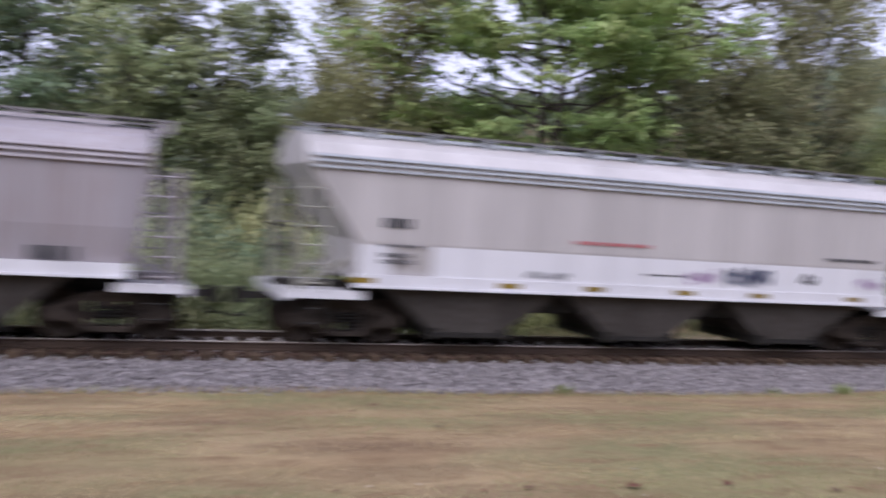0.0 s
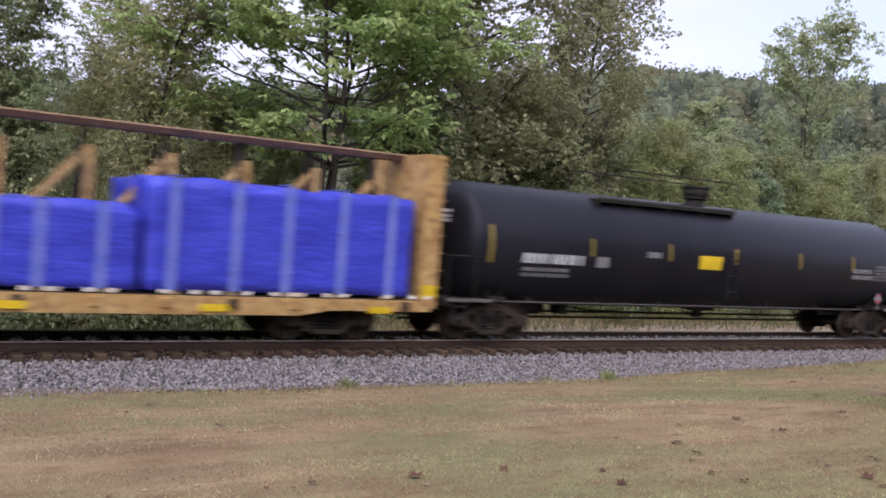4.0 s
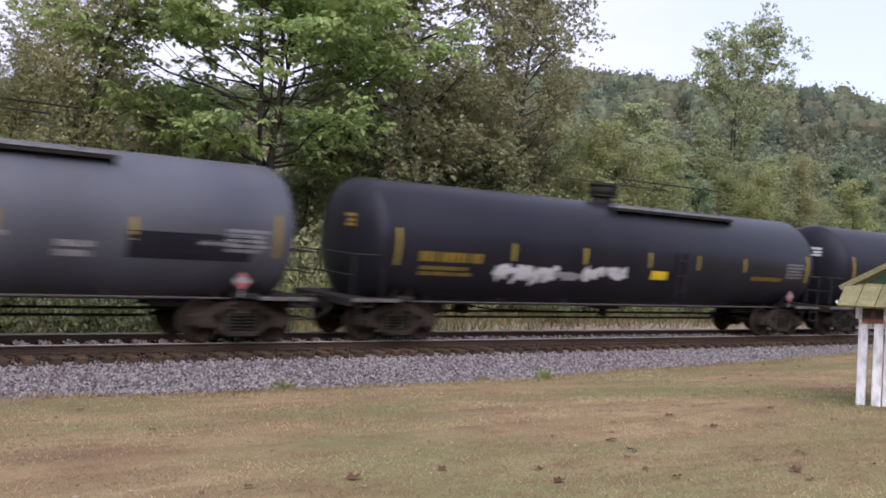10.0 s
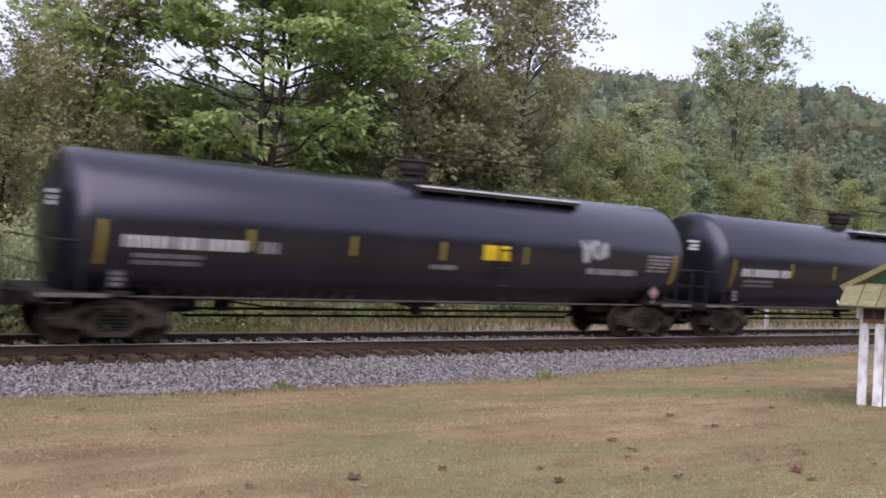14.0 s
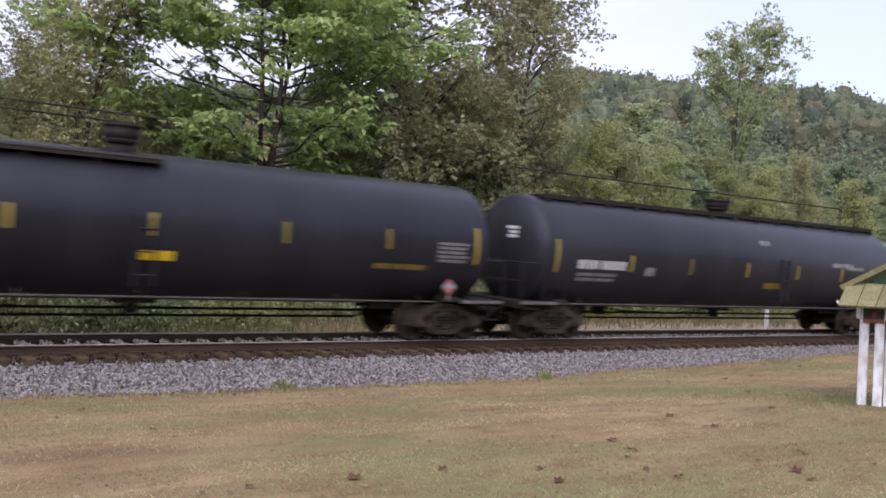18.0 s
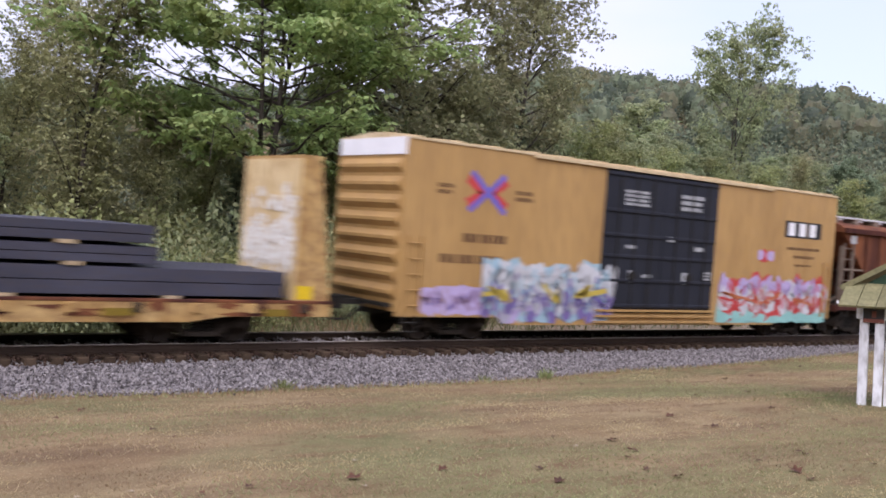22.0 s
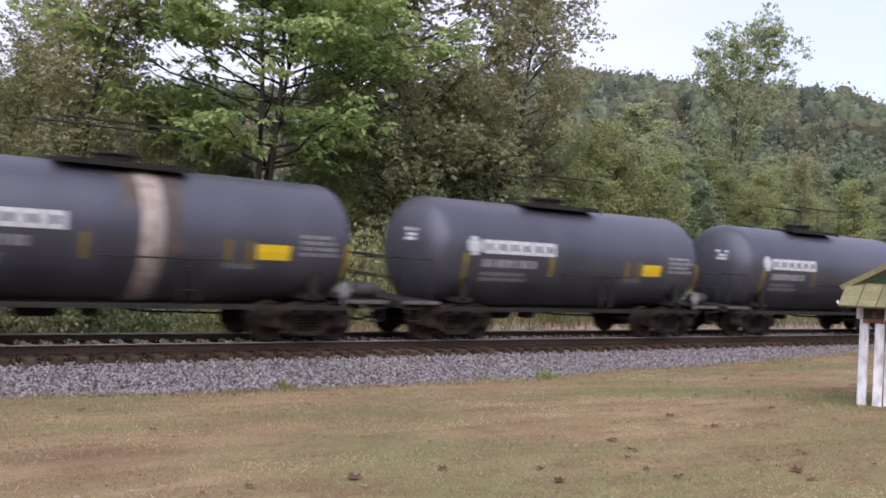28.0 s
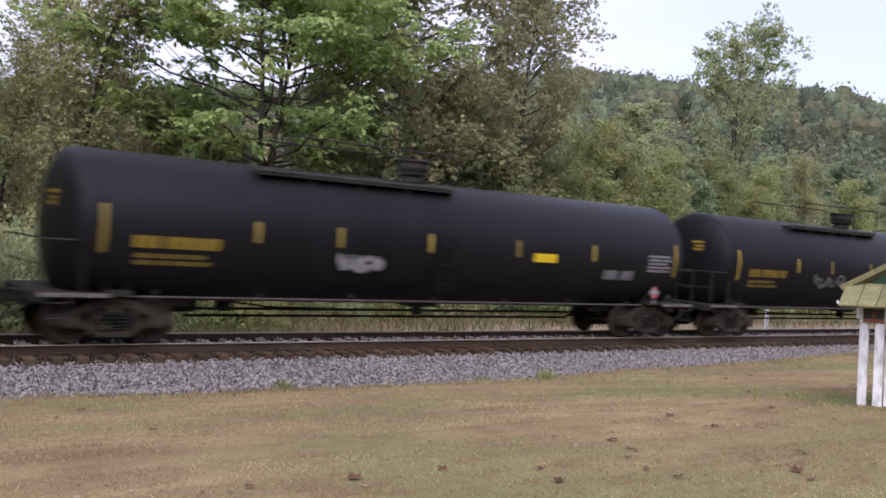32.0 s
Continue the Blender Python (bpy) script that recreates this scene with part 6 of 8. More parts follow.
M["box_orange"] = surface("weathered_orange_yellow_boxcar_paint", (0.310, 0.180, 0.061), (0.380, 0.228, 0.080), (0.19, 0.100, 0.041), rough=0.5, scale=0.7, fine=5, stretch=(1.5, 1, 0.25), bump=0.02, amount=0.24)
# cream stands for the highlight along the boxcars' eaves and roof
M["roof_highlight"] = surface("cream_highlight_paint", (0.55, 0.43, 0.26), (0.68, 0.55, 0.36), (0.35, 0.22, 0.10), rough=0.5, scale=1.2, fine=8, bump=0.02, amount=0.3)
M["cap_white"] = surface("bright_white_end_paint", (0.80, 0.79, 0.82), (0.88, 0.87, 0.90), rough=0.5, scale=2, fine=8, bump=0.02, amount=0.12)
M["box_navy"] = surface("dull_navy_door_paint", (0.0130, 0.0150, 0.0240), (0.0200, 0.0225, 0.0340), (0.0300, 0.0290, 0.0320), rough=0.6, scale=1, fine=8, stretch=(1, 1, 0.3), bump=0.05, amount=0.2, spec=0.3)
M["box_dark"] = surface("blue_black_door_paint", (0.0070, 0.0080, 0.0115), (0.0120, 0.0130, 0.0175), (0.0220, 0.0200, 0.0200), rough=0.65, scale=1, fine=8, stretch=(1, 1, 0.3), bump=0.05, amount=0.2, spec=0.18)
M["flat_yellow"] = surface("rusting_yellow_flatcar_paint", (0.42, 0.25, 0.085), (0.54, 0.36, 0.15), (0.14, 0.055, 0.03), rough=0.7, scale=2.5, fine=6, bump=0.1, amount=0.42)
M["flaking_white"] = surface("flaking_white_paint", (0.74, 0.72, 0.68), (0.84, 0.82, 0.78), (0.45, 0.30, 0.16), rough=0.7, scale=3, fine=9, bump=0.05, amount=0.5)
M["chord_brown"] = surface("rusty_tan_chord", (0.16, 0.095, 0.05), (0.26, 0.16, 0.085), (0.09, 0.05, 0.03), rough=0.75, scale=2, fine=9, bump=0.05, amount=0.4)
M["gon_black"] = surface("sooty_brown_gondola_paint", (0.0151, 0.0131, 0.0131), (0.0242, 0.0206, 0.0206), (0.0353, 0.0227, 0.0176), rough=0.8, scale=0.8, fine=6, stretch=(1.5, 1, 0.2), bump=0.08, spec=0.2)
M["steel_load"] = surface("blue_black_mill_steel", (0.035, 0.036, 0.055), (0.055, 0.056, 0.082), (0.056, 0.048, 0.055), rough=0.55, scale=1.2, fine=12, stretch=(0.3, 1, 1), bump=0.05, spread=0.12)
M["blue_wrap"] = surface("blue_woven_lumber_wrap", (0.040, 0.050, 0.46), (0.060, 0.075, 0.60), (0.025, 0.03, 0.30), rough=0.36, scale=1.6, fine=6, stretch=(0.6, 1, 2.4), bump=1.0, amount=0.3)
M["wrap_strap"] = surface("pale_blue_strap", (0.14, 0.18, 0.55), (0.2, 0.24, 0.62), rough=0.4, scale=3, fine=10, bump=0.1)
M["raw_wood"] = surface("pale_raw_timber", (0.40, 0.30, 0.18), (0.52, 0.41, 0.27), (0.28, 0.2, 0.12), rough=0.8, scale=3, fine=20, stretch=(1, 1, 0.3), bump=0.1, spread=0.15)
M["grey_wood"] = surface("grey_weathered_stake", (0.1540, 0.1330, 0.0980), (0.2240, 0.1960, 0.1400), rough=0.85, scale=3, fine=20, bump=0.1, spread=0.15)


def interp(table, v):
    for (a, p), (b, q) in zip(table, table[1:]):
        if v <= b:
            return p + (q - p) * (v - a) / (b - a) if v > a else p
    return table[-1][1]


def loft_body(section, reach, y_sign=(1, -1)):
    """A hull from a half section of (y, z), top last, whose length at each height is given by reach."""
    def make(bm):
        ring = [(-y, z) for y, z in section] + [(y, z) for y, z in reversed(section)][1:]
        ends = []
        for s in (-1, 1):
            ends.append([bm.verts.new((s * interp(reach, z), y, z)) for y, z in ring])
        k = len(ring)
        for i in range(k - 1):
            bm.faces.new((ends[0][i], ends[1][i], ends[1][i + 1], ends[0][i + 1]))
        n = len(section)
        for e in ends:
            for i in range(n - 1):
                a, b = e[i], e[i + 1]
                c, d = e[k - 2 - i], e[k - 1 - i]
                if b is c:
                    bm.faces.new((a, b, d))
                else:
                    bm.faces.new((a, b, c, d))
        bm.faces.new((ends[0][0], ends[1][0], ends[1][-1], ends[0][-1]))
        bmesh.ops.recalc_face_normals(bm, faces=bm.faces)
    return make


def chute(car, x, material, top=1.32, half=2.15, low=0.28):
    """A pair of tapered funnels with their outlet gate."""
    bm = B()
    for y0, y1 in ((-1.42, -0.05), (0.05, 1.42)):
        ym = (y0 + y1) / 2
        a = [bm.verts.new((x + sx * half, y, top)) for sx, y in ((-1, y0), (1, y0), (1, y1), (-1, y1))]
        b = [bm.verts.new((x + sx * 0.8, y, low)) for sx, y in ((-1, ym - 0.44), (1, ym - 0.44), (1, ym + 0.44), (-1, ym + 0.44))]
        for i in range(4):
            bm.faces.new((a[i], a[(i + 1) % 4], b[(i + 1) % 4], b[i]))
        bm.faces.new(b[::-1])
        bm.faces.new(a)
    bmesh.ops.recalc_face_normals(bm, faces=bm.faces)
    p = part("chute", bm, M[material], car)
    bm = B()
    box(bm, x - 0.87, x + 0.87, -1.25, 1.25, low - 0.08, low + 0.02)
    box(bm, x - 0.92, x - 0.82, -1.35, 1.35, low - 0.12, low + 0.12)
    box(bm, x + 0.82, x + 0.92, -1.35, 1.35, low - 0.12, low + 0.12)
    part("outlet_gate", bm, M["underframe"], p)


def hopper(s, label, kind, body, sill, chute_mat, reach, section, frame_mat=None, bogie_x=7.05, end=8.45, chutes=(-4.3, 0.0, 4.3), trim=None, ridges=True, floor_mat=None):
    car = start("covered_hopper_car", s, label, "hopper car", "covered hopper cars")
    part("hull", shared("hull_" + kind, loft_body(section, reach), M[body]), None, car)
    top = section[-1][1]
    low = reach[0][1]
    for y in (-1.58, 1.58):
        bm = B()
        box(bm, -low - 0.05, low + 0.05, y - 0.05, y + 0.05, 1.26, 1.52)
        box(bm, -low - 0.05, low + 0.05, y - 0.09, y + 0.09, 1.24, 1.29)
        part("side_sill", bm, M[sill], car)
    if ridges:
        for z in (section[2][1] - 0.06, section[2][1] + 0.06, section[2][1] + 0.17):
            yy = interp([(b, a) for a, b in section], z)
            bm = B()
            for q in (-1, 1):
                prism(bm, [(q * (yy - 0.01), z - 0.035), (q * (yy + 0.06), z - 0.035), (q * (yy + 0.06), z - 0.015), (q * (yy - 0.01), z + 0.035)], -interp(reach, z) + 0.1, interp(reach, z) - 0.1, "x")
            part("side_ridge", bm, M[trim or body], car)
    for x in chutes:
        chute(car, x, chute_mat)
    bm = B()
    prism(bm, [(-6.1, 1.3), (-5.2, 0.78), (5.2, 0.78), (6.1, 1.3)], -0.95, 0.95)
    part("belly", bm, M["underframe"], car, "dark sloping sheets between the chutes")
    for x in (-bogie_x, bogie_x):
        bogie(car, x)
    bm = B()
    box(bm, -end, end, -0.28, 0.28, 0.68, 1.24)
    part("centre_sill", bm, M["underframe"], car)
    couplers(car, end)
    for q in (-1, 1):
        # end floor, corner posts, braces, ladders
        bm = B()
        box(bm, min(q * end, q * low), max(q * end, q * low), -1.5, 1.5, 1.06, 1.12)
        box(bm, q * end - 0.05, q * end + 0.05, -1.55, 1.55, 0.92, 1.14)
        for y in (-1.52, 1.52):
            box(bm, min(q * end, q * (low - 0.2)), max(q * end, q * (low - 0.2)), y - 0.04, y + 0.04, 0.98, 1.16)
        part("end_floor", bm, M[floor_mat or sill], car)
        for y in (-1.42, 1.42):
            bm = B()
            box(bm, q * (end - 0.28) - 0.06, q * (end - 0.28) + 0.06, y - 0.06, y + 0.06, 1.12, interp([(0, 3.3), (9, 3.3)], 1))
            part("corner_post", bm, M[frame_mat or body], car)
            bm = B()
            tube(bm, (q * (end - 0.3), y * 0.6, 1.12), (q * (low - 0.6), y * 0.6, 2.1), 0.06, 6)
            part("end_brace", bm, M[frame_mat or body], car)
        ladder(car, q * (end - 0.5) - 0.29, -1.56, 1.1, 2.3, M[frame_mat or body], 0.58)
        ladder(car, q * (end - 0.5) - 0.29, 1.56, 1.1, 2.3, M[frame_mat or body], 0.58)
        bm = B()
        path_tube(bm, [(q * (end - 0.05), -1.45, 1.9), (q * (end - 0.05), 1.45, 1.9)], 0.02)
        path_tube(bm, [(q * (end - 0.05), -1.45, 1.12), (q * (end - 0.05), -1.45, 2.4), (q * (end - 0.05), 1.45, 2.4), (q * (end - 0.05), 1.45, 1.12)], 0.022)
        part("end_handrail", bm, M["underframe"], car)
        bm = B()
        for dz in (0.18, 0.48):
            path_tube(bm, [(q * (end - 0.55) - 0.2, -1.53, 1.0), (q * (end - 0.55) - 0.2, -1.55, 0.95 - dz), (q * (end - 0.55) + 0.2, -1.55, 0.95 - dz), (q * (end - 0.55) + 0.2, -1.53, 1.0)], 0.02)
        part("step", bm, M["underframe"], car)
    part("brake_wheel", shared("brake_wheel", brake_wheel_mesh, M["underframe"]), None, car, "", pose(-end + 0.1, -0.6, 2.0))
    # roof: trough hatches and running boards
    n = 10
    for k in range(n):
        x = -7.1 + 14.2 * (k + 0.5) / n
        bm = B()
        prism(bm, [(-0.32, top - 0.03), (0.32, top - 0.03), (0.26, top + 0.07), (-0.26, top + 0.07)], x - 0.68, x + 0.68, "x")
        part("roof_hatch", bm, M[trim or body], car)
    w = 0.16 if kind == "rust" else 0.08
    rb = "roof_white" if kind == "rust" else "roof_grey"
    for y in (-0.72, 0.72):
        bm = B()
        box(bm, -end + 0.3, end - 0.3, y - 0.22, y + 0.22, top + 0.1, top + (0.17 if kind == "rust" else 0.14))
        part("running_board", bm, M[rb], car, "pale running board on the roof" if kind == "rust" else "")
        for k in range(13):
            x = -end + 0.5 + (2 * end - 1.0) * k / 12
            part("roof_bracket", shared("roof_bracket_" + kind, lambda q: box(q, -w, w, -0.24, 0.24, -0.12, 0.11), M["rust_tan" if kind == "rust" else trim or body]), None, car, "", pose(x, y, top))
    return car


CURVED = [(1.50, 1.40), (1.585, 2.2), (1.60, 3.72), (1.54, 3.93), (1.30, 4.16), (0.85, 4.36), (0.45, 4.42), (0.0, 4.43)]
REACH_A = [(1.3, 7.02), (2.45, 7.05), (2.7, 7.2), (3.35, 8.15), (9, 8.15)]
REACH_B = [(1.3, 6.8), (1.7, 6.85), (3.2, 8.0), (3.9, 8.1), (9, 8.1)]
SIDE = -1.605

c = hopper(-6.4, "mauve-grey covered hopper car with faint markings", "grey", "hopper_grey", "hopper_band", "dull_grey", [(1.3, 7.3), (2.5, 7.6), (9, 8.0)], [(y, z - 0.25 if z > 3 else z) for y, z in CURVED])
decal(c, "stencil", words(5.6, 6.4, 1.55, 1.8), "dark_text", SIDE)
c = hopper(12.4, "white covered hopper car with a bright lower band and small graffiti", "white", "hopper_white", "hopper_band", "dull_grey", REACH_A, CURVED, frame_mat="post_olive", trim="trim_ridge_shade")
bm = B()
rects_mesh(bm, [(-7.0, -6.3, 1.52, 2.13), (-5.4, 7.0, 1.52, 2.15)], -1.598)
part("white_band", bm, M["hopper_band"], c, "bright white painted band")
white_bits(c, (-6.5, -5.9, 2.5, 2.7), (-6.5, -5.6, 2.1, 2.16), surf=SIDE, material="dark_text")
white_bits(c, (-6.5, -5.7, 1.75, 1.98, 2), (-0.2, 1.0, 1.75, 1.8), (5.0, 6.6, 2.32, 2.4), surf=SIDE, material="dark_text")
decal(c, "stencil", words(-2.05, -0.1, 2.38, 2.46), "red_mark", SIDE)
scrawl(c, -3.2, -2.2, 1.58, 1.75, "pt_silver", SIDE, 61, 4, 0.09, "grey graffiti tag")
scrawl(c, 0.9, 1.7, 1.6, 2.0, "pt_mauve", SIDE, 62, 4, 0.1, "mauve graffiti tag")
scrawl(c, 2.05, 3.3, 1.56, 2.1, "pt_navy", SIDE, 63, 7, 0.12, "black graffiti tag")
scrawl(c, 4.3, 4.65, 1.72, 1.95, "pt_black", SIDE, 64, 2, 0.14, "black graffiti tag")
scrawl(c, 6.0, 6.7, 1.6, 1.95, "pt_mauve", SIDE, 65, 4, 0.09, "mauve graffiti tag")
for x in (-6.9, -3.6, -1.5, 0.9, 3.0, 5.9):
    decal(c, "reflector", [(x - 0.25, x + 0.25, 1.34, 1.45)], "yellow_text", -1.635)
# end frame and floor darkened: the shade of the end recess is painted in
c = hopper(30.1, "maroon covered hopper car with pale lettering", "maroon", "hopper_maroon", "hopper_maroon", "underframe", REACH_B, CURVED, frame_mat="rust_and_shade", floor_mat="rust_and_shade")
decal(c, "lettering", words(-6.03, -4.7, 2.78, 3.1), "worn_text", SIDE, "unreadable lettering")
decal(c, "lettering", words(-6.03, -4.42, 2.25, 2.55), "worn_text", SIDE, "unreadable lettering")
white_bits(c, (-2.42, -1.95, 2.52, 2.78, 3), (-6.2, -5.2, 1.62, 1.8, 2), (-3.4, -2.9, 1.62, 1.72), (-5.5, -4.9, 3.42, 3.5), (4.88, 5.32, 1.72, 2.0), (5.4, 5.9, 1.95, 2.1), surf=SIDE, material="grey_text")
scrawl(c, -6.9, -6.0, 1.98, 2.2, "pt_silver", SIDE, 66, 4, 0.08)
for x0, x1, z0, z1 in ((-7.02, -6.42, 1.53, 1.74), (5.9, 6.5, 1.53, 1.74)):
    decal(c, "yellow_panel", [(x0, x1, z0, z1)], "yellow_dull", SIDE, "dull yellow panel")
for x in (-2.1, 2.6):
    decal(c, "yellow_panel", [(x - 0.42, x + 0.42, 1.68, 1.9)], "yellow_text", SIDE, "faded yellow panel")
for x in (-3.7, -1.2, 1.6, 3.9):
    decal(c, "reflector", [(x - 0.25, x + 0.25, 1.32, 1.43)], "yellow_dull", -1.635)
c = hopper(47.9, "pale blue-grey covered hopper car with dark lettering", "blue", "hopper_blue", "hopper_blue", "dull_grey", [(1.3, 6.9), (1.6, 6.95), (2.4, 7.45), (3.1, 8.3), (9, 8.4)], [(y, z + 0.08 if z > 3 else z) for y, z in CURVED], end=8.6, trim="trim_ridge_shade")
decal(c, "lettering", words(-6.77, -5.62, 2.63, 2.95), "mid_text", SIDE, "unreadable lettering")
decal(c, "lettering", words(-6.61, -5.32, 2.13, 2.4), "mid_text", SIDE, "unreadable lettering")
decal(c, "emblem", [(4.3, 4.92, 3.16, 3.24), (4.3, 4.92, 3.3, 3.4), (4.3, 4.36, 3.1, 3.4), (4.86, 4.92, 3.1, 3.4)], "pt_navy", SIDE, "navy and pink square emblem")
decal(c, "emblem", [(4.34, 4.9, 2.8, 3.04)], "pt_pink", SIDE, "pink half of an emblem")
white_bits(c, (5.02, 5.85, 3.08, 3.3, 2), (-7.0, -6.6, 1.7, 1.8), (-5.6, -4.8, 1.66, 1.76), (0.2, 1.2, 1.66, 1.8), (5.6, 6.0, 1.72, 1.98, 2), surf=SIDE, material="dark_text")
scrawl(c, -3.9, -2.7, 1.62, 2.2, "pt_navy", SIDE, 67, 6, 0.07, "dark graffiti tag")
for x in (-4.66, -1.36, 2.1, 4.6):
    decal(c, "reflector", [(x - 0.2, x + 0.2, 1.35, 1.47)], "yellow_panel", -1.635)
decal(c, "reflector", [(-8.5, -7.6, 0.98, 1.12)], "yellow_panel", -1.562)
decal(c, "reflector", [(7.5, 8.3, 0.98, 1.12)], "yellow_panel", -1.562)

# the rusted hopper with outside posts
FLAT = [(1.50, 1.42), (1.50, 2.2), (1.50, 3.80), (1.50, 3.93), (1.34, 4.05), (0.85, 4.16), (0.45, 4.2), (0.0, 4.22)]
c = hopper(413.4, "heavily rusted covered hopper car with chalky panels", "rust", "hopper_rust", "rust_and_shade", "chute_brown", [(1.3, 6.6), (1.6, 6.65), (3.0, 7.6), (3.75, 8.75), (9, 8.8)], FLAT, frame_mat="rust_tan", bogie_x=7.3, end=8.95, trim="hopper_rust", ridges=False)
for y in (-1.56, 1.56):
    bm = B()
    box(bm, -8.75, 8.75, y - 0.07, y + 0.07, 3.78, 3.95)
    part("top_chord", bm, M["rust_and_shade"], c)
for q in (-1, 1):
    for k in range(19):
        x = -8.1 + 16.2 * k / 18
        z0 = 1.5 if abs(x) < 6.6 else 1.6 + (abs(x) - 6.65) * 1.45
        bm = B()
        box(bm, x - 0.06, x + 0.06, q * 1.5 if q > 0 else -1.575, 1.575 if q > 0 else q * 1.5, z0, 3.78, 0.012)
        part("side_post", bm, M["hopper_chalk" if k in (8, 12) else ("rust_and_shade" if k % 3 == 0 else "hopper_rust")], c)
for q in (-1, 1):
    for z in (1.75, 2.45):
        bm = B()
        box(bm, min(q * 7.0, q * 8.8), max(q * 7.0, q * 8.8), -1.5, -1.44, z - 0.035, z + 0.035)
        part("end_rail", bm, M["rust_tan"], c, "bleached tan rail at the end of the car")
    bm = B()
    box(bm, q * 8.0 - 0.06, q * 8.0 + 0.06, -1.5, -1.4, 1.12, 3.6)
    part("end_post", bm, M["rust_tan"], c, "bleached tan end post")
for k, m in ((14, "hopper_chalk"), (15, "rust_orange"), (16, "rust_and_shade")):
    x = -8.1 + 16.2 * k / 18
    decal(c, "panel", [(x + 0.06, x + 0.84, 1.55 if k != 16 else 2.3, 3.7)], m, -1.504, "rust-stained panel")
for k in range(5, 14):
    x = -8.1 + 16.2 * k / 18
    decal(c, "panel", [(x + 0.06, x + 0.84, 1.55, 3.7)], "hopper_chalk", -1.504, "chalky pink-grey weathered panel")
for x0, x1, z0, z1, m in ((-3.98, -3.45, 2.2, 2.75, "rust_and_shade"), (-3.1, -1.05, 2.45, 3.02, "rust_orange"), (-2.95, -2.4, 2.52, 2.95, "rust_and_shade"), (-1.9, -1.2, 2.52, 2.95, "rust_and_shade"), (-5.9, -5.4, 2.1, 2.4, "grey_text"), (-3.98, -3.45, 1.98, 2.1, "grey_text"), (-8.3, -7.9, 3.4, 3.7, "white_text")):
    decal(c, "patch", [(x0, x1, z0, z1)], m, -1.516 if m == "rust_and_shade" else -1.511)
rng = random.Random(413)
for k in range(46):
    x = rng.uniform(-3.7, 5.3)
    w, d = rng.uniform(0.02, 0.09), rng.uniform(0.25, 1.5) * rng.random() + 0.2
    up = rng.random() < 0.75
    bm = B()
    z = 3.7 if up else 1.55
    stroke_mesh(bm, [(x, z), (x + rng.uniform(-0.03, 0.03), z + (-d if up else d) * 0.6), (x + rng.uniform(-0.03, 0.03), z + (-d if up else d))], w, -1.505, 0.0015 + 0.0001 * k)
    part("rust_streak", bm, M[rng.choice(("rust_and_shade", "rust_orange", "hopper_rust"))], c)
for x in (-6.4, 6.3):
    decal(c, "reflector", [(x - 0.22, x + 0.22, 1.62, 1.85)], "yellow_text", -1.51)
for x in (-1.0, 2.0, 4.6):
    decal(c, "reflector", [(x - 0.2, x + 0.2, 1.55, 1.68)], "yellow_text", -1.51)


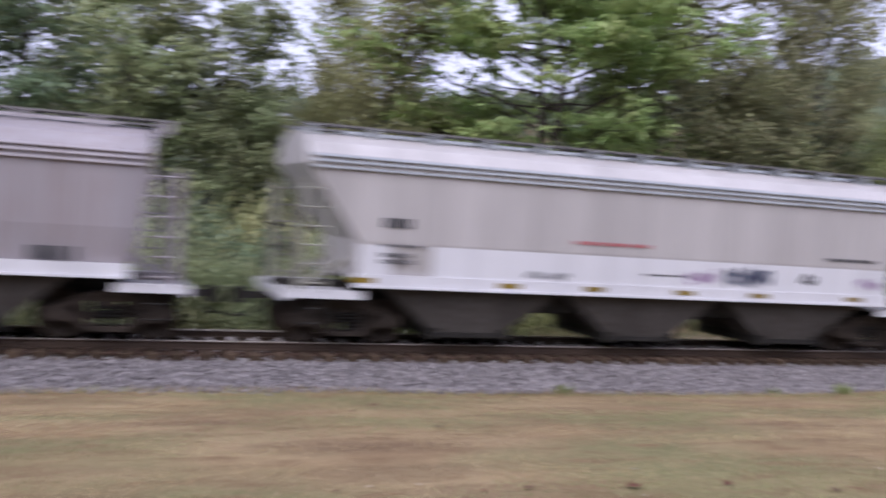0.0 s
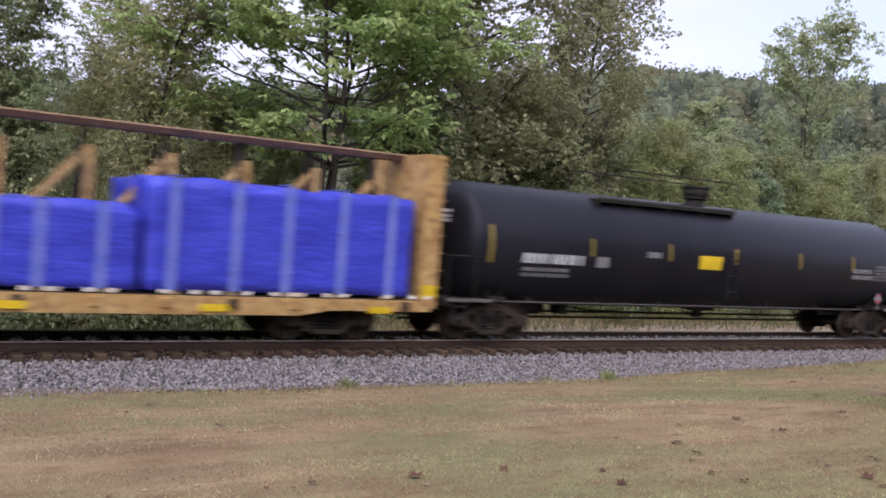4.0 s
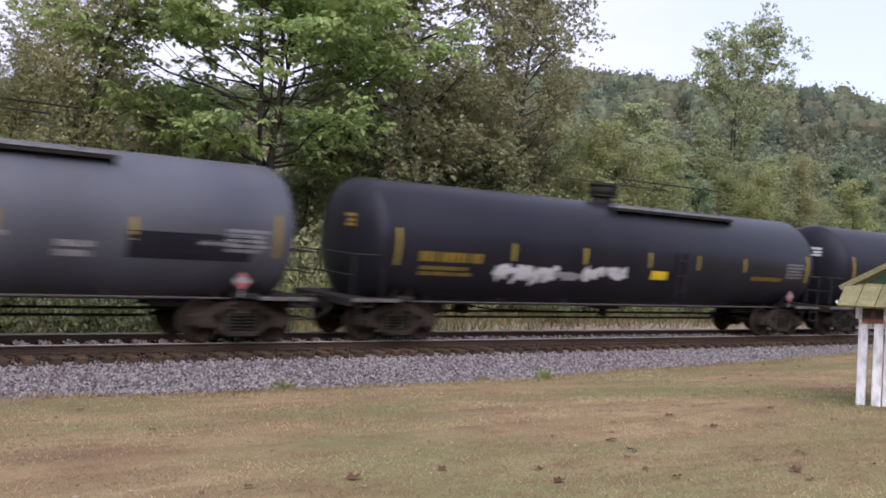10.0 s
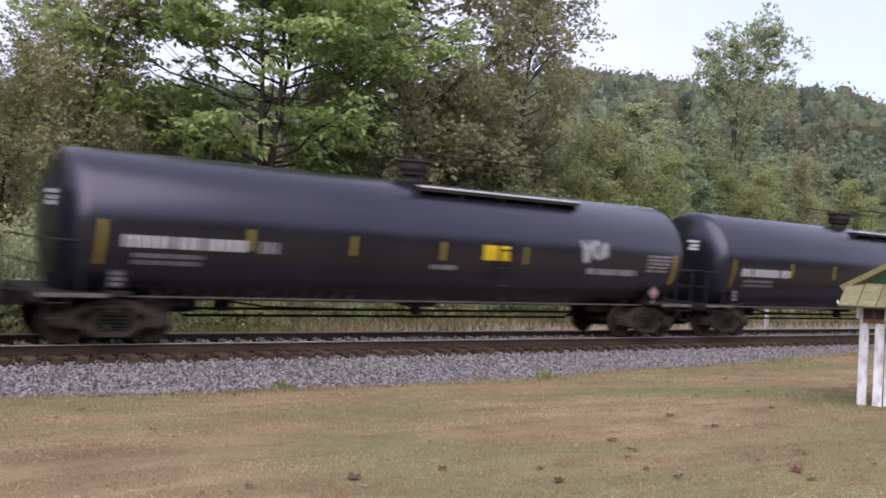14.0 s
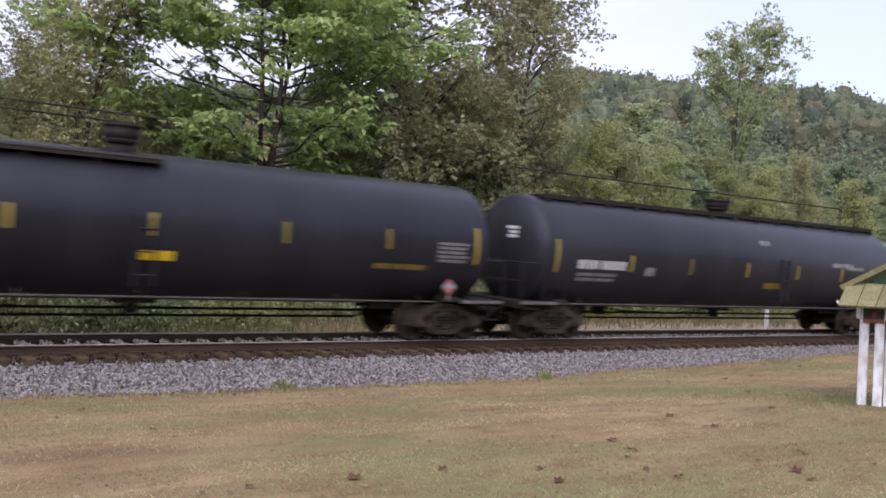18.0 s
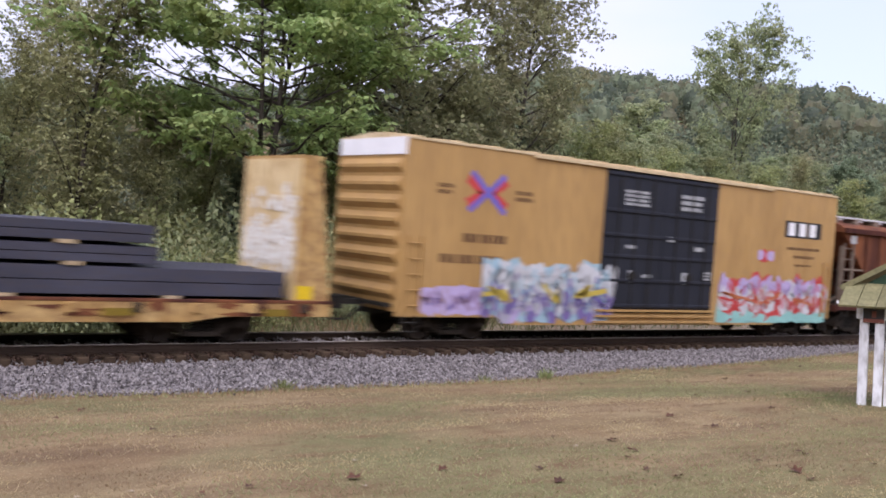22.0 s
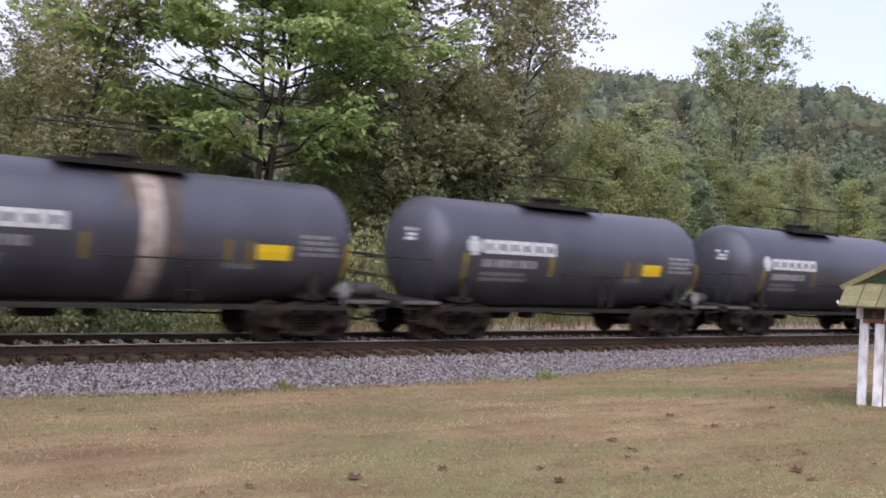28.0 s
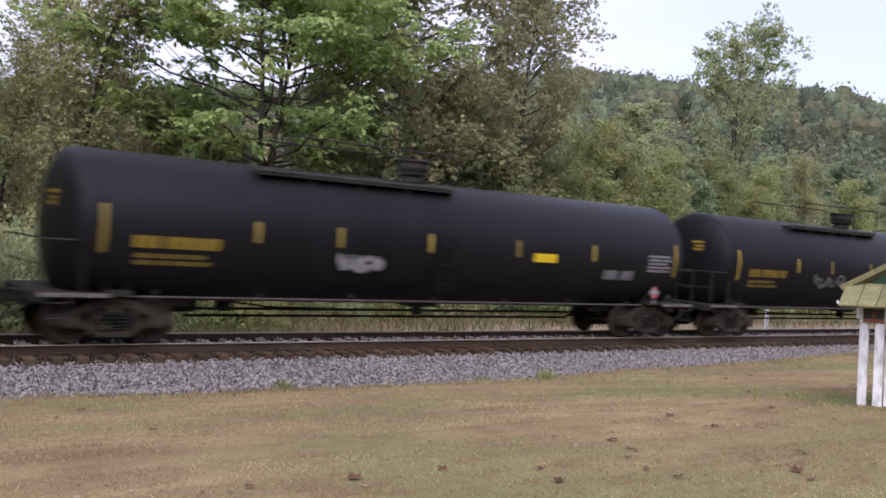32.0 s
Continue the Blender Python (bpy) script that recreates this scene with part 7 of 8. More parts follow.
def boxcar(s, label, ribbed, dr):
    paint = M["box_orange"] if ribbed else M["box_yellow"]
    car = start("boxcar", s, label, "boxcar", "high yellow boxcars")
    h, hr, w, z0, z1 = 9.4, 9.06, 1.575, 0.66, 4.98
    dl, dark = -2.62, M["box_dark" if ribbed else "box_navy"]
    for q in (-1, 1):
        y = q * (w - 0.03)
        for xa, xb in ((-h, dl), (dr, hr)):
            bm = B()
            box(bm, xa, xb, y - 0.03, y + 0.03, z0, z1, 0.01)
            side = part("side_wall", bm, paint, car)
            n = max(2, int((xb - xa) / 1.35))
            for k in range(1, n):
                bm = B()
                x = xa + (xb - xa) * k / n
                box(bm, x - 0.012, x + 0.012, q * (w + 0.004) - 0.004, q * (w + 0.004) + 0.004, z0 + 0.05, z1 - 0.05)
                part("seam", bm, paint, side)
            if ribbed:
                for z in (4.15, 3.0, 1.62):
                    m = 4 if xa < 0 else 3
                    for k in range(m):
                        bm = B()
                        a, b = xa + 0.6 + (xb - xa - 0.9) * k / m, xa + 0.6 + (xb - xa - 0.9) * (k + 1) / m - 0.12
                        prism(bm, [(q * w, z - 0.01), (q * w, z + 0.045), (q * (w + 0.09), z + 0.02), (q * (w + 0.09), z - 0.01)], a, b, "x")
                        part("side_ledge", bm, paint, side)
                        # the ledge's shadow, painted on as a thin brown strip
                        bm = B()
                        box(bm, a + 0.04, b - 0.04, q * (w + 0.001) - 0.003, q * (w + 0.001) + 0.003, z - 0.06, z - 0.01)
                        part("grime_line", bm, M["brown_text"], car, "dark painted shadow line below the ledge")
        # sill: deep in the middle, shallow over the bogies
        bm = B()
        prism(bm, [(-h, 0.66), (-6.2, 0.66), (-5.8, 0.46), (5.8, 0.46), (6.2, 0.66), (hr, 0.66), (hr, 0.80), (-h, 0.80)], q * (w - 0.018) - 0.02, q * (w - 0.018) + 0.02)
        part("side_sill", bm, paint, car)
        # two plug doors with ribs, locking bars and a track
        mid = (dl + dr) / 2
        for a, b in ((dl, mid - 0.01), (mid + 0.01, dr)):
            bm = B()
            box(bm, a, b, q * (w - 0.02) - 0.04, q * (w - 0.02) + 0.04, 0.92, 4.86, 0.012)
            door = part("door", bm, dark, car, "blue-black plug door with ribs and locking bars")
            for z in (1.02, 1.75, 2.45, 3.05, 3.75, 4.78):
                bm = B()
                box(bm, a + 0.03, b - 0.03, q * (w + 0.04) - 0.025, q * (w + 0.04) + 0.025, z - 0.05, z + 0.05, 0.015)
                part("door_rib", bm, dark, door)
            for f in (0.22, 0.5, 0.78):
                bm = B()
                x = a + (b - a) * f
                tube(bm, (x, q * (w + 0.075), 0.95), (x, q * (w + 0.075), 4.75), 0.022, 6)
                part("locking_bar", bm, M["underframe"], door)
            bm = B()
            tube(bm, ((a + b) / 2, q * (w + 0.07), 1.9), ((a + b) / 2, q * (w + 0.12), 1.9), 0.14, 10)
            part("lock_gear", bm, M["underframe"], door)
        for z in (0.55, 0.72, 0.88):
            bm = B()
            box(bm, dl - 0.1, dr + 0.1, q * (w + 0.06) - 0.05, q * (w + 0.06) + 0.05, z - 0.03, z + 0.03)
            part("door_track", bm, paint, car)
        bm = B()
        box(bm, dl - 2.8, dr + 2.8, q * (w + 0.05) - 0.03, q * (w + 0.05) + 0.03, 4.90, 4.99)
        part("upper_track", bm, M["roof_highlight"], car, "door track under the eaves, cream painted in as its highlight")
    for q, h in ((-1, 9.4), (1, hr)):
        bm = B()
        box(bm, q * h - 0.04, q * h + 0.04, -w, w, z0 + 0.1, z1 + 0.02)
        end = part("end_wall", bm, paint, car)
        for k in range(8):
            z = 1.05 + 0.44 * k
            bm = B()
            prism(bm, [(q * (h + 0.04), z), (q * (h + 0.16), z + 0.14), (q * (h + 0.16), z + 0.22), (q * (h + 0.04), z + 0.36)], -w + 0.16, w - 0.16)
            part("end_corrugation", bm, paint, end)
        bm = B()
        box(bm, q * (h + 0.06) - 0.02, q * (h + 0.06) + 0.02, -w + 0.05, w - 0.05, 4.58, 5.0)
        part("end_cap", bm, M["cap_white"], end, "white-painted top of the end wall")
        for y in (-w + 0.06, w - 0.06):
            bm = B()
            box(bm, q * (h - 0.02) - 0.08, q * (h - 0.02) + 0.08, y - 0.07, y + 0.07, z0, z1, 0.015)
            part("corner_post", bm, paint, car)
        bm = B()
        box(bm, q * (h + 0.1) - 0.1, q * (h + 0.1) + 0.1, -1.3, 1.3, 0.86, 0.95)
        part("end_step", bm, M["underframe"], car)
        ladder(car, q * (h - 0.32) - 0.21, -w - 0.06, 0.75, 1.9, paint, 0.42)
        bm = B()
        for dz in (0.1, 0.32):
            path_tube(bm, [(q * (h - 0.32) - 0.2, -w, 0.7), (q * (h - 0.32) - 0.2, -w - 0.02, 0.62 - dz), (q * (h - 0.32) + 0.2, -w - 0.02, 0.62 - dz), (q * (h - 0.32) + 0.2, -w, 0.7)], 0.02)
        part("step", bm, M["underframe"], car)
    # roof with a low peak and seams
    bm = B()
    prism(bm, [(-w - 0.03, 4.96), (w + 0.03, 4.96), (w + 0.03, 5.02), (0.0, 5.16), (-w - 0.03, 5.02)], -9.45, hr + 0.05, "x")
    roof = part("roof", bm, M["roof_highlight"], car, "roof painted cream for the highlight on its edges")
    for k in range(15):
        x = -9.1 + (8.8 + hr) * k / 14
        bm = B()
        prism(bm, [(-w, 5.02), (0, 5.158), (w, 5.02), (w, 5.06), (0, 5.20), (-w, 5.06)], x - 0.03, x + 0.03, "x")
        part("roof_rib", bm, M["roof_highlight"], roof)
    bm = B()
    box(bm, -9.4, hr, -1.4, 1.4, 0.80, 0.92)
    box(bm, -9.4, hr, -0.3, 0.3, 0.6, 0.82)
    part("floor_frame", bm, M["underframe"], car)
    for x in (-7.4, 7.4):
        bogie(car, x)
    couplers(car, 9.4, -0.17)
    brake_gear(car, -1.5, 0.45)
    return car


def crossed_emblem(car, x, z, y):
    for k, (m, pts) in enumerate((("pt_red", [(-0.66, 0.34), (-0.3, 0.1), (-0.12, -0.02), (-0.66, -0.3)]), ("pt_red", [(0.62, 0.34), (0.3, 0.12), (0.12, 0.0), (0.62, -0.34)]), ("pt_blue", [(-0.55, 0.5), (0, 0.02), (0.6, -0.5)]), ("pt_blue", [(0.55, 0.48), (0, 0.0), (-0.6, -0.48)]))):
        bm = B()
        stroke_mesh(bm, [(x + a, z + b) for a, b in pts], 0.25 if m == "pt_red" else 0.16, y, 0.004 + 0.002 * k)
        part("emblem", bm, M[m], car, "red and violet crossed emblem")


Y = -1.577
c = boxcar(394.8, "tall golden-yellow boxcar with dark doors and bright graffiti", False, 2.42)
crossed_emblem(c, -6.9, 3.84, Y)
decal(c, "logo_plate", [(6.1, 8.25, 3.42, 3.98)], "pt_black", Y, "black plate with white blocks")
decal(c, "logo", [(6.3 + 0.62 * k, 6.68 + 0.62 * k, 3.48, 3.92) for k in range(3)], "cap_white", Y, "row of white plain blocks", 0.008)
white_bits(c, (6.3, 8.2, 3.0, 3.1), (6.7, 7.9, 2.72, 2.82), (6.8, 7.8, 2.45, 2.52), (-7.6, -6.2, 2.56, 2.78), (-8.3, -6.3, 2.02, 2.24), (-8.49, -7.94, 3.72, 3.98, 2), (-5.95, -5.3, 3.7, 3.98, 2), surf=Y, material="brown_text")
mural(c, -8.8, -6.6, 0.64, 1.55, (("pt_lilac", 5, 0.55, 0.4, 0.38, 0.55),), Y, 71, "lilac graffiti block", (("pt_violet", 5, 0.1, 0.2, 0.8), ("pt_mauve", 5, 0.08, 0.2, 0.8)))
mural(c, -6.9, -2.0, 0.5, 2.3, (("pt_sky", 12, 0.62, 0.72, 0.4, 0.6), ("pt_lilac", 12, 0.34, 0.4, 0.2, 0.5), ("pt_haze", 14, 0.2, 0.3, 0.1, 0.6), ("pt_blue", 14, 0.2, 0.34, 0.35, 0.6), ("pt_white", 13, 0.2, 0.34, 0.55, 0.8), ("pt_violet", 9, 0.16, 0.18, 0.08, 0.35), ("pt_sky", 12, 0.14, 0.3, 0.3, 0.6), ("pt_gold", 4, 0.12, 0.18, 0.35, 0.5), ("pt_white", 10, 0.12, 0.26, 0.55, 0.85)), Y, 72, "pale blue and lilac graffiti letters", (("pt_white", 11, 0.16, 0.4, 0.92), ("pt_violet", 10, 0.07, 0.1, 0.8), ("pt_white", 10, 0.09, 0.1, 0.7), ("pt_sky", 8, 0.1, 0.3, 0.9), ("pt_white", 8, 0.08, 0.3, 0.9), ("pt_violet", 9, 0.09, 0.05, 0.7), ("pt_gold", 3, 0.12, 0.3, 0.6)))
mural(c, 2.75, 8.85, 0.52, 2.25, (("pt_teal", 12, 0.55, 0.36, 0.14, 0.22), ("pt_red", 8, 0.46, 0.70, 0.48, 0.54), ("pt_white", 8, 0.38, 0.56, 0.46, 0.52), ("pt_lilac", 8, 0.34, 0.28, 0.62, 0.74), ("pt_pink", 6, 0.18, 0.16, 0.3, 0.5), ("pt_teal", 9, 0.3, 0.16, 0.06, 0.16)), Y, 73, "lilac, red and turquoise graffiti letters", (("pt_red", 8, 0.07, 0.16, 0.96), ("pt_white", 7, 0.1, 0.25, 0.8), ("pt_red", 7, 0.06, 0.2, 0.7), ("pt_lilac", 6, 0.12, 0.5, 0.92), ("pt_orange", 3, 0.06, 0.3, 0.6)))
mural(c, 4.7, 5.6, 2.45, 3.0, (("pt_red", 2, 0.3, 0.22, 0.45, 0.55), ("pt_lilac", 2, 0.24, 0.16, 0.45, 0.55)), Y, 74, "round lilac graffiti spot")
D = -1.63
white_bits(c, (-1.85, -0.65, 3.92, 4.36, 4), (0.63, 1.83, 3.92, 4.4, 3), (-1.7, -1.25, 2.68, 2.78), (0.1, 0.5, 2.95, 3.1), (1.4, 1.95, 2.72, 2.85), (-1.5, -1.2, 1.7, 2.05), (0.9, 1.2, 1.7, 2.05), (-2.3, -2.0, 1.85, 2.1, 3), (1.9, 2.3, 1.85, 2.1, 3), (-0.9, -0.5, 1.85, 1.95), surf=D, material="white_text")

c = boxcar(535.75, "tall golden-yellow ribbed boxcar with dark doors and green graffiti", True, 2.2)
crossed_emblem(c, -7.15, 3.62, Y)
white_bits(c, (-8.6, -7.95, 3.5, 3.8, 2), (-6.35, -5.65, 3.45, 3.75, 2), (-8.6, -6.75, 2.66, 2.86), (-8.6, -6.75, 1.95, 2.12), (4.2, 7.4, 3.1, 3.22), surf=Y, material="brown_text")
decal(c, "logo", [(4.8, 6.62, 3.92, 4.08), (4.95, 5.3, 3.47, 3.86), (5.5, 5.85, 3.47, 3.86), (6.1, 6.45, 3.47, 3.86)], "pt_brick", Y, "brick-red plain block logo")
mural(c, -7.5, -1.45, 0.5, 2.2, (("pt_navy", 16, 0.6, 0.66, 0.36, 0.56), ("pt_olive", 26, 0.34, 0.4, 0.15, 0.75), ("pt_green", 7, 0.4, 0.26, 0.55, 0.85), ("pt_leaf", 26, 0.15, 0.13, 0.05, 0.35), ("pt_leaf", 24, 0.13, 0.12, 0.3, 0.62), ("pt_green", 22, 0.16, 0.14, 0.1, 0.8), ("pt_navy", 26, 0.13, 0.13, 0.1, 0.8), ("pt_leaf", 18, 0.08, 0.1, 0.1, 0.7), ("pt_olive", 20, 0.1, 0.12, 0.1, 0.7)), Y, 75, "green and navy graffiti letters", (("pt_green", 8, 0.12, 0.2, 0.9), ("pt_olive", 10, 0.09, 0.1, 0.85), ("pt_navy", 12, 0.08, 0.1, 0.8), ("pt_leaf", 8, 0.07, 0.1, 0.6)))
mural(c, 2.1, 8.2, 0.5, 2.1, (("pt_violet", 14, 0.5, 0.6, 0.4, 0.6), ("pt_haze", 20, 0.22, 0.24, 0.25, 0.75), ("pt_navy", 24, 0.18, 0.26, 0.2, 0.85), ("pt_violet", 16, 0.16, 0.2, 0.3, 0.9), ("pt_white", 22, 0.16, 0.2, 0.1, 0.85), ("pt_orange", 12, 0.14, 0.14, 0.2, 0.6), ("pt_haze", 14, 0.13, 0.15, 0.1, 0.5)), Y, 76, "violet, white and orange graffiti letters", (("pt_navy", 14, 0.12, 0.1, 0.95), ("pt_white", 9, 0.09, 0.1, 0.95), ("pt_violet", 10, 0.13, 0.1, 0.9), ("pt_orange", 8, 0.1, 0.1, 0.7), ("pt_lilac", 9, 0.13, 0.2, 0.9)))
white_bits(c, (-2.0, -0.8, 4.28, 4.62, 3), (-2.0, -0.8, 3.82, 4.16, 4), (0.45, 1.7, 4.32, 4.64, 3), (0.45, 1.7, 3.8, 4.2, 4), (-0.1, 0.25, 3.15, 3.35, 2), (1.1, 1.6, 2.85, 2.95), (-1.5, -1.15, 2.2, 2.4), (0.7, 1.1, 2.2, 2.4), (-0.1, 0.15, 2.75, 2.95), surf=D, material="white_text")
white_bits(c, (-1.55, -1.1, 1.9, 2.12), (0.75, 1.1, 1.9, 2.12), surf=D, material="white_text")
for x in (-1.95, 0.28):
    decal(c, "stencil", [(x, x + 0.33, 1.78, 1.96)], "pt_orange", D)
decal(c, "stencil", [(0.0, 0.28, 1.5, 1.95)], "yellow_text", D)
decal(c, "yellow_panel", [(-8.6, -7.9, 0.75, 1.0)], "yellow_dull", Y, "dull yellow panel")


# ---- gondola ----
c = start("gondola_car", 352.05, "sooty black open gondola car with white block graffiti", "gondola car")
h, w = 10.2, 1.5
for q in (-1, 1):
    bm = B()
    box(bm, -h, h, q * (w - 0.04) - 0.03, q * (w - 0.04) + 0.03, 0.72, 2.72)
    part("side_wall", bm, M["gon_black"], c)
    bm = B()
    box(bm, -h - 0.05, h + 0.05, q * w - 0.09, q * w + 0.09, 2.68, 2.82, 0.02)
    part("top_chord", bm, M["gon_rim"], c)
    bm = B()
    prism(bm, [(-h, 0.86), (-h, 0.72), (-7.2, 0.72), (-6.6, 0.56), (6.6, 0.56), (7.2, 0.72), (h, 0.72), (h, 0.86)], q * w - 0.06, q * w + 0.06)
    part("side_sill", bm, M["gon_black"], c)
    for k in range(22):
        x = -h + 0.35 + (2 * h - 0.7) * k / 21
        bm = B()
        box(bm, x - 0.06, x + 0.06, min(q * w, q * (w + 0.055)), max(q * w, q * (w + 0.055)), 0.86, 2.68, 0.015)
        part("side_rib", bm, M["gon_black"], c)
    bm = B()
    box(bm, q * h - 0.04, q * h + 0.04, -w, w, 0.8, 2.75)
    end = part("end_wall", bm, M["gon_black"], c)
    for k in range(4):
        z = 1.0 + 0.45 * k
        bm = B()
        prism(bm, [(q * (h + 0.04), z), (q * (h + 0.14), z + 0.12), (q * (h + 0.14), z + 0.2), (q * (h + 0.04), z + 0.32)], -w + 0.1, w - 0.1)
        part("end_corrugation", bm, M["gon_black"], end)
    ladder(c, q * (h - 0.4) - 0.2, -w - 0.09, 0.8, 1.85, M["gon_black"], 0.4)
    bogie(c, q * 8.35)
bm = B()
box(bm, -h, h, -w + 0.05, w - 0.05, 0.86, 0.94)
box(bm, -h, h, -0.3, 0.3, 0.6, 0.86)
part("floor", bm, M["underframe"], c)
couplers(c, h + 0.1)
brake_gear(c, 0.5, 0.4)
for x, y, z in ((-6.4, 1.1, 3.4), (-2.67, 1.1, 3.52), (-0.67, 1.1, 3.9), (0.66, 1.1, 3.6), (2.94, 1.1, 3.9), (4.48, 1.1, 3.62), (5.59, 1.1, 3.62), (7.4, 1.1, 4.0)):
    bm = B()
    box(bm, x - 0.075, x + 0.075, y - 0.075, y + 0.075, 0.94, z, 0.015)
    part("stake", bm, M["grey_wood"], c, "grey timber stake standing in the wagon")
G = -1.558
M["block_white"] = surface("thin_white_roller_paint", (0.42, 0.41, 0.43), (0.62, 0.61, 0.64), (0.22, 0.20, 0.20), rough=0.7, scale=1.4, fine=9, stretch=(1, 1, 0.3), bump=0.0, amount=0.35)
for rects in ([(-4.65, -2.66, 0.6, 1.2), (-3.7, -2.66, 1.2, 1.95), (-4.55, -3.76, 1.32, 1.9)],
              [(-2.55, -0.98, 0.6, 1.06), (-2.2, -1.3, 1.1, 1.5), (-2.55, -0.98, 1.55, 1.98)],
              [(-0.92, 0.18, 0.6, 1.24), (0.24, 1.33, 0.6, 1.24), (-0.92, 1.33, 1.3, 2.0)],
              [(1.5, 2.9, 0.6, 1.0), (1.5, 2.1, 1.5, 1.95), (2.2, 2.75, 1.05, 1.95)]):
    decal(c, "graffiti", rects, "block_white", G, "big white plain graffiti block")
mural(c, -9.75, -8.35, 1.42, 2.36, (("pt_haze", 7, 0.32, 0.16, 0.12, 0.3), ("pt_haze", 5, 0.26, 0.2, 0.4, 0.6), ("pt_white", 5, 0.3, 0.1, 0.2, 0.5), ("pt_haze", 4, 0.16, 0.18, 0.65, 0.85)), G, 81, "pale lilac sprayed figure", (("pt_white", 4, 0.06, 0.2, 0.6),))
bm = B()
stroke_mesh(bm, [(-8.05 + 0.36 * math.cos(a), 1.32 + 0.34 * math.sin(a)) for a in [math.pi * (0.85 - 2 * 0.8 * k / 14) for k in range(15)]], 0.13, G, 0.012)
part("graffiti", bm, M["pt_silver"], c, "grey sprayed ring")["kind"] = "stuff"
scrawl(c, 4.0, 4.8, 1.2, 1.7, "pt_silver", G, 83, 3, 0.12)
scrawl(c, 5.1, 6.4, 1.15, 1.75, "pt_haze", G, 85, 4, 0.12)
scrawl(c, 7.9, 8.8, 1.35, 1.75, "pt_haze", G, 84, 3, 0.14)
for x, w, z in ((-6.2, 0.6, 1.24), (-5.5, 0.66, 1.24), (-6.2, 0.6, 1.72), (-5.5, 0.66, 1.72)):
    decal(c, "marking", [(x + w * k / 3, x + w * (k + 0.8) / 3, z, z + 0.22) for k in range(3)], "block_white", G, "white painted marks")
white_bits(c, (-6.1, -5.6, 0.78, 1.0, 2), (-5.5, -4.9, 0.78, 1.0, 2), (-9.55, -9.2, 0.84, 1.26, 4), (-7.2, -6.95, 1.02, 1.1), (6.6, 7.3, 1.0, 1.3, 2), surf=G, material="block_white")
for x in (-9.85, -4.35, 0.2, 4.9, 8.95):
    decal(c, "reflector", [(x - 0.22, x + 0.22, 1.0, 1.16)], "yellow_text", G, "", 0.012)


# ---- flat cars and their loads ----
def flat_base(car, h, deck, bogie_x, sill_low, bars="yellow_panel", worn=0):
    bm = B()
    box(bm, -h, h, -1.45, 1.45, deck - 0.07, deck)
    part("deck", bm, M["bogie"], car, "rusty brown deck")
    for q in (-1, 1):
        bm = B()
        prism(bm, [(-h, sill_low + 0.12), (-h + 2.6, sill_low + 0.12), (-h + 3.4, sill_low), (h - 3.4, sill_low), (h - 2.6, sill_low + 0.12), (h, sill_low + 0.12), (h, deck - 0.02), (-h, deck - 0.02)], q * 1.47 - 0.03, q * 1.47 + 0.03)
        sill = part("side_sill", bm, M["flat_yellow"], car, "rust-streaked yellow side sill")
        for k in range(16):
            x = -h + 0.7 + (2 * h - 1.4) * k / 15
            bm = B()
            box(bm, x - 0.09, x + 0.09, q * 1.53 - 0.05, q * 1.53 + 0.05, deck - 0.26, deck - 0.06, 0.01)
            part("stake_pocket", bm, M["flat_yellow"] if k % 3 else M["bogie"], sill)
        for k in range(6):
            x = -h + 1.4 + (2 * h - 2.8) * k / 5
            decal(car, "reflector", [(x - 0.3, x + 0.3, deck - 0.32, deck - 0.17)], bars, -1.585) if q < 0 else None
        bogie(car, q * bogie_x)
    bm = B()
    box(bm, -h, h, -0.35, 0.35, 0.55, deck - 0.07)
    part("centre_sill", bm, M["underframe"], car)
    couplers(car, h + 0.05)
    brake_gear(car, 0.5, 0.4)
    if worn:
        bm = B()
        box(bm, -h, h, -1.512, -1.45, deck - 0.05, deck + 0.02, 0.006)
        part("deck_edge", bm, M["hopper_rust"], car, "rusted edge of the deck")
        rng = random.Random(worn)
        bm = B()
        for k in range(46):
            x = rng.uniform(-h + 0.2, h - 0.2)
            z = rng.uniform(sill_low + 0.14, deck - 0.1)
            bm.faces.new([bm.verts.new((a, -1.502 - 0.0002 * k, min(max(b, sill_low + 0.125), deck - 0.03))) for a, b in blob(rng, x, z, rng.uniform(0.08, 0.5), rng.uniform(0.03, 0.12), 10, 0.5)])
        part("rust_patch", bm, M["hopper_rust"], car, "rust patches on the yellow side sill")["kind"] = "stuff"


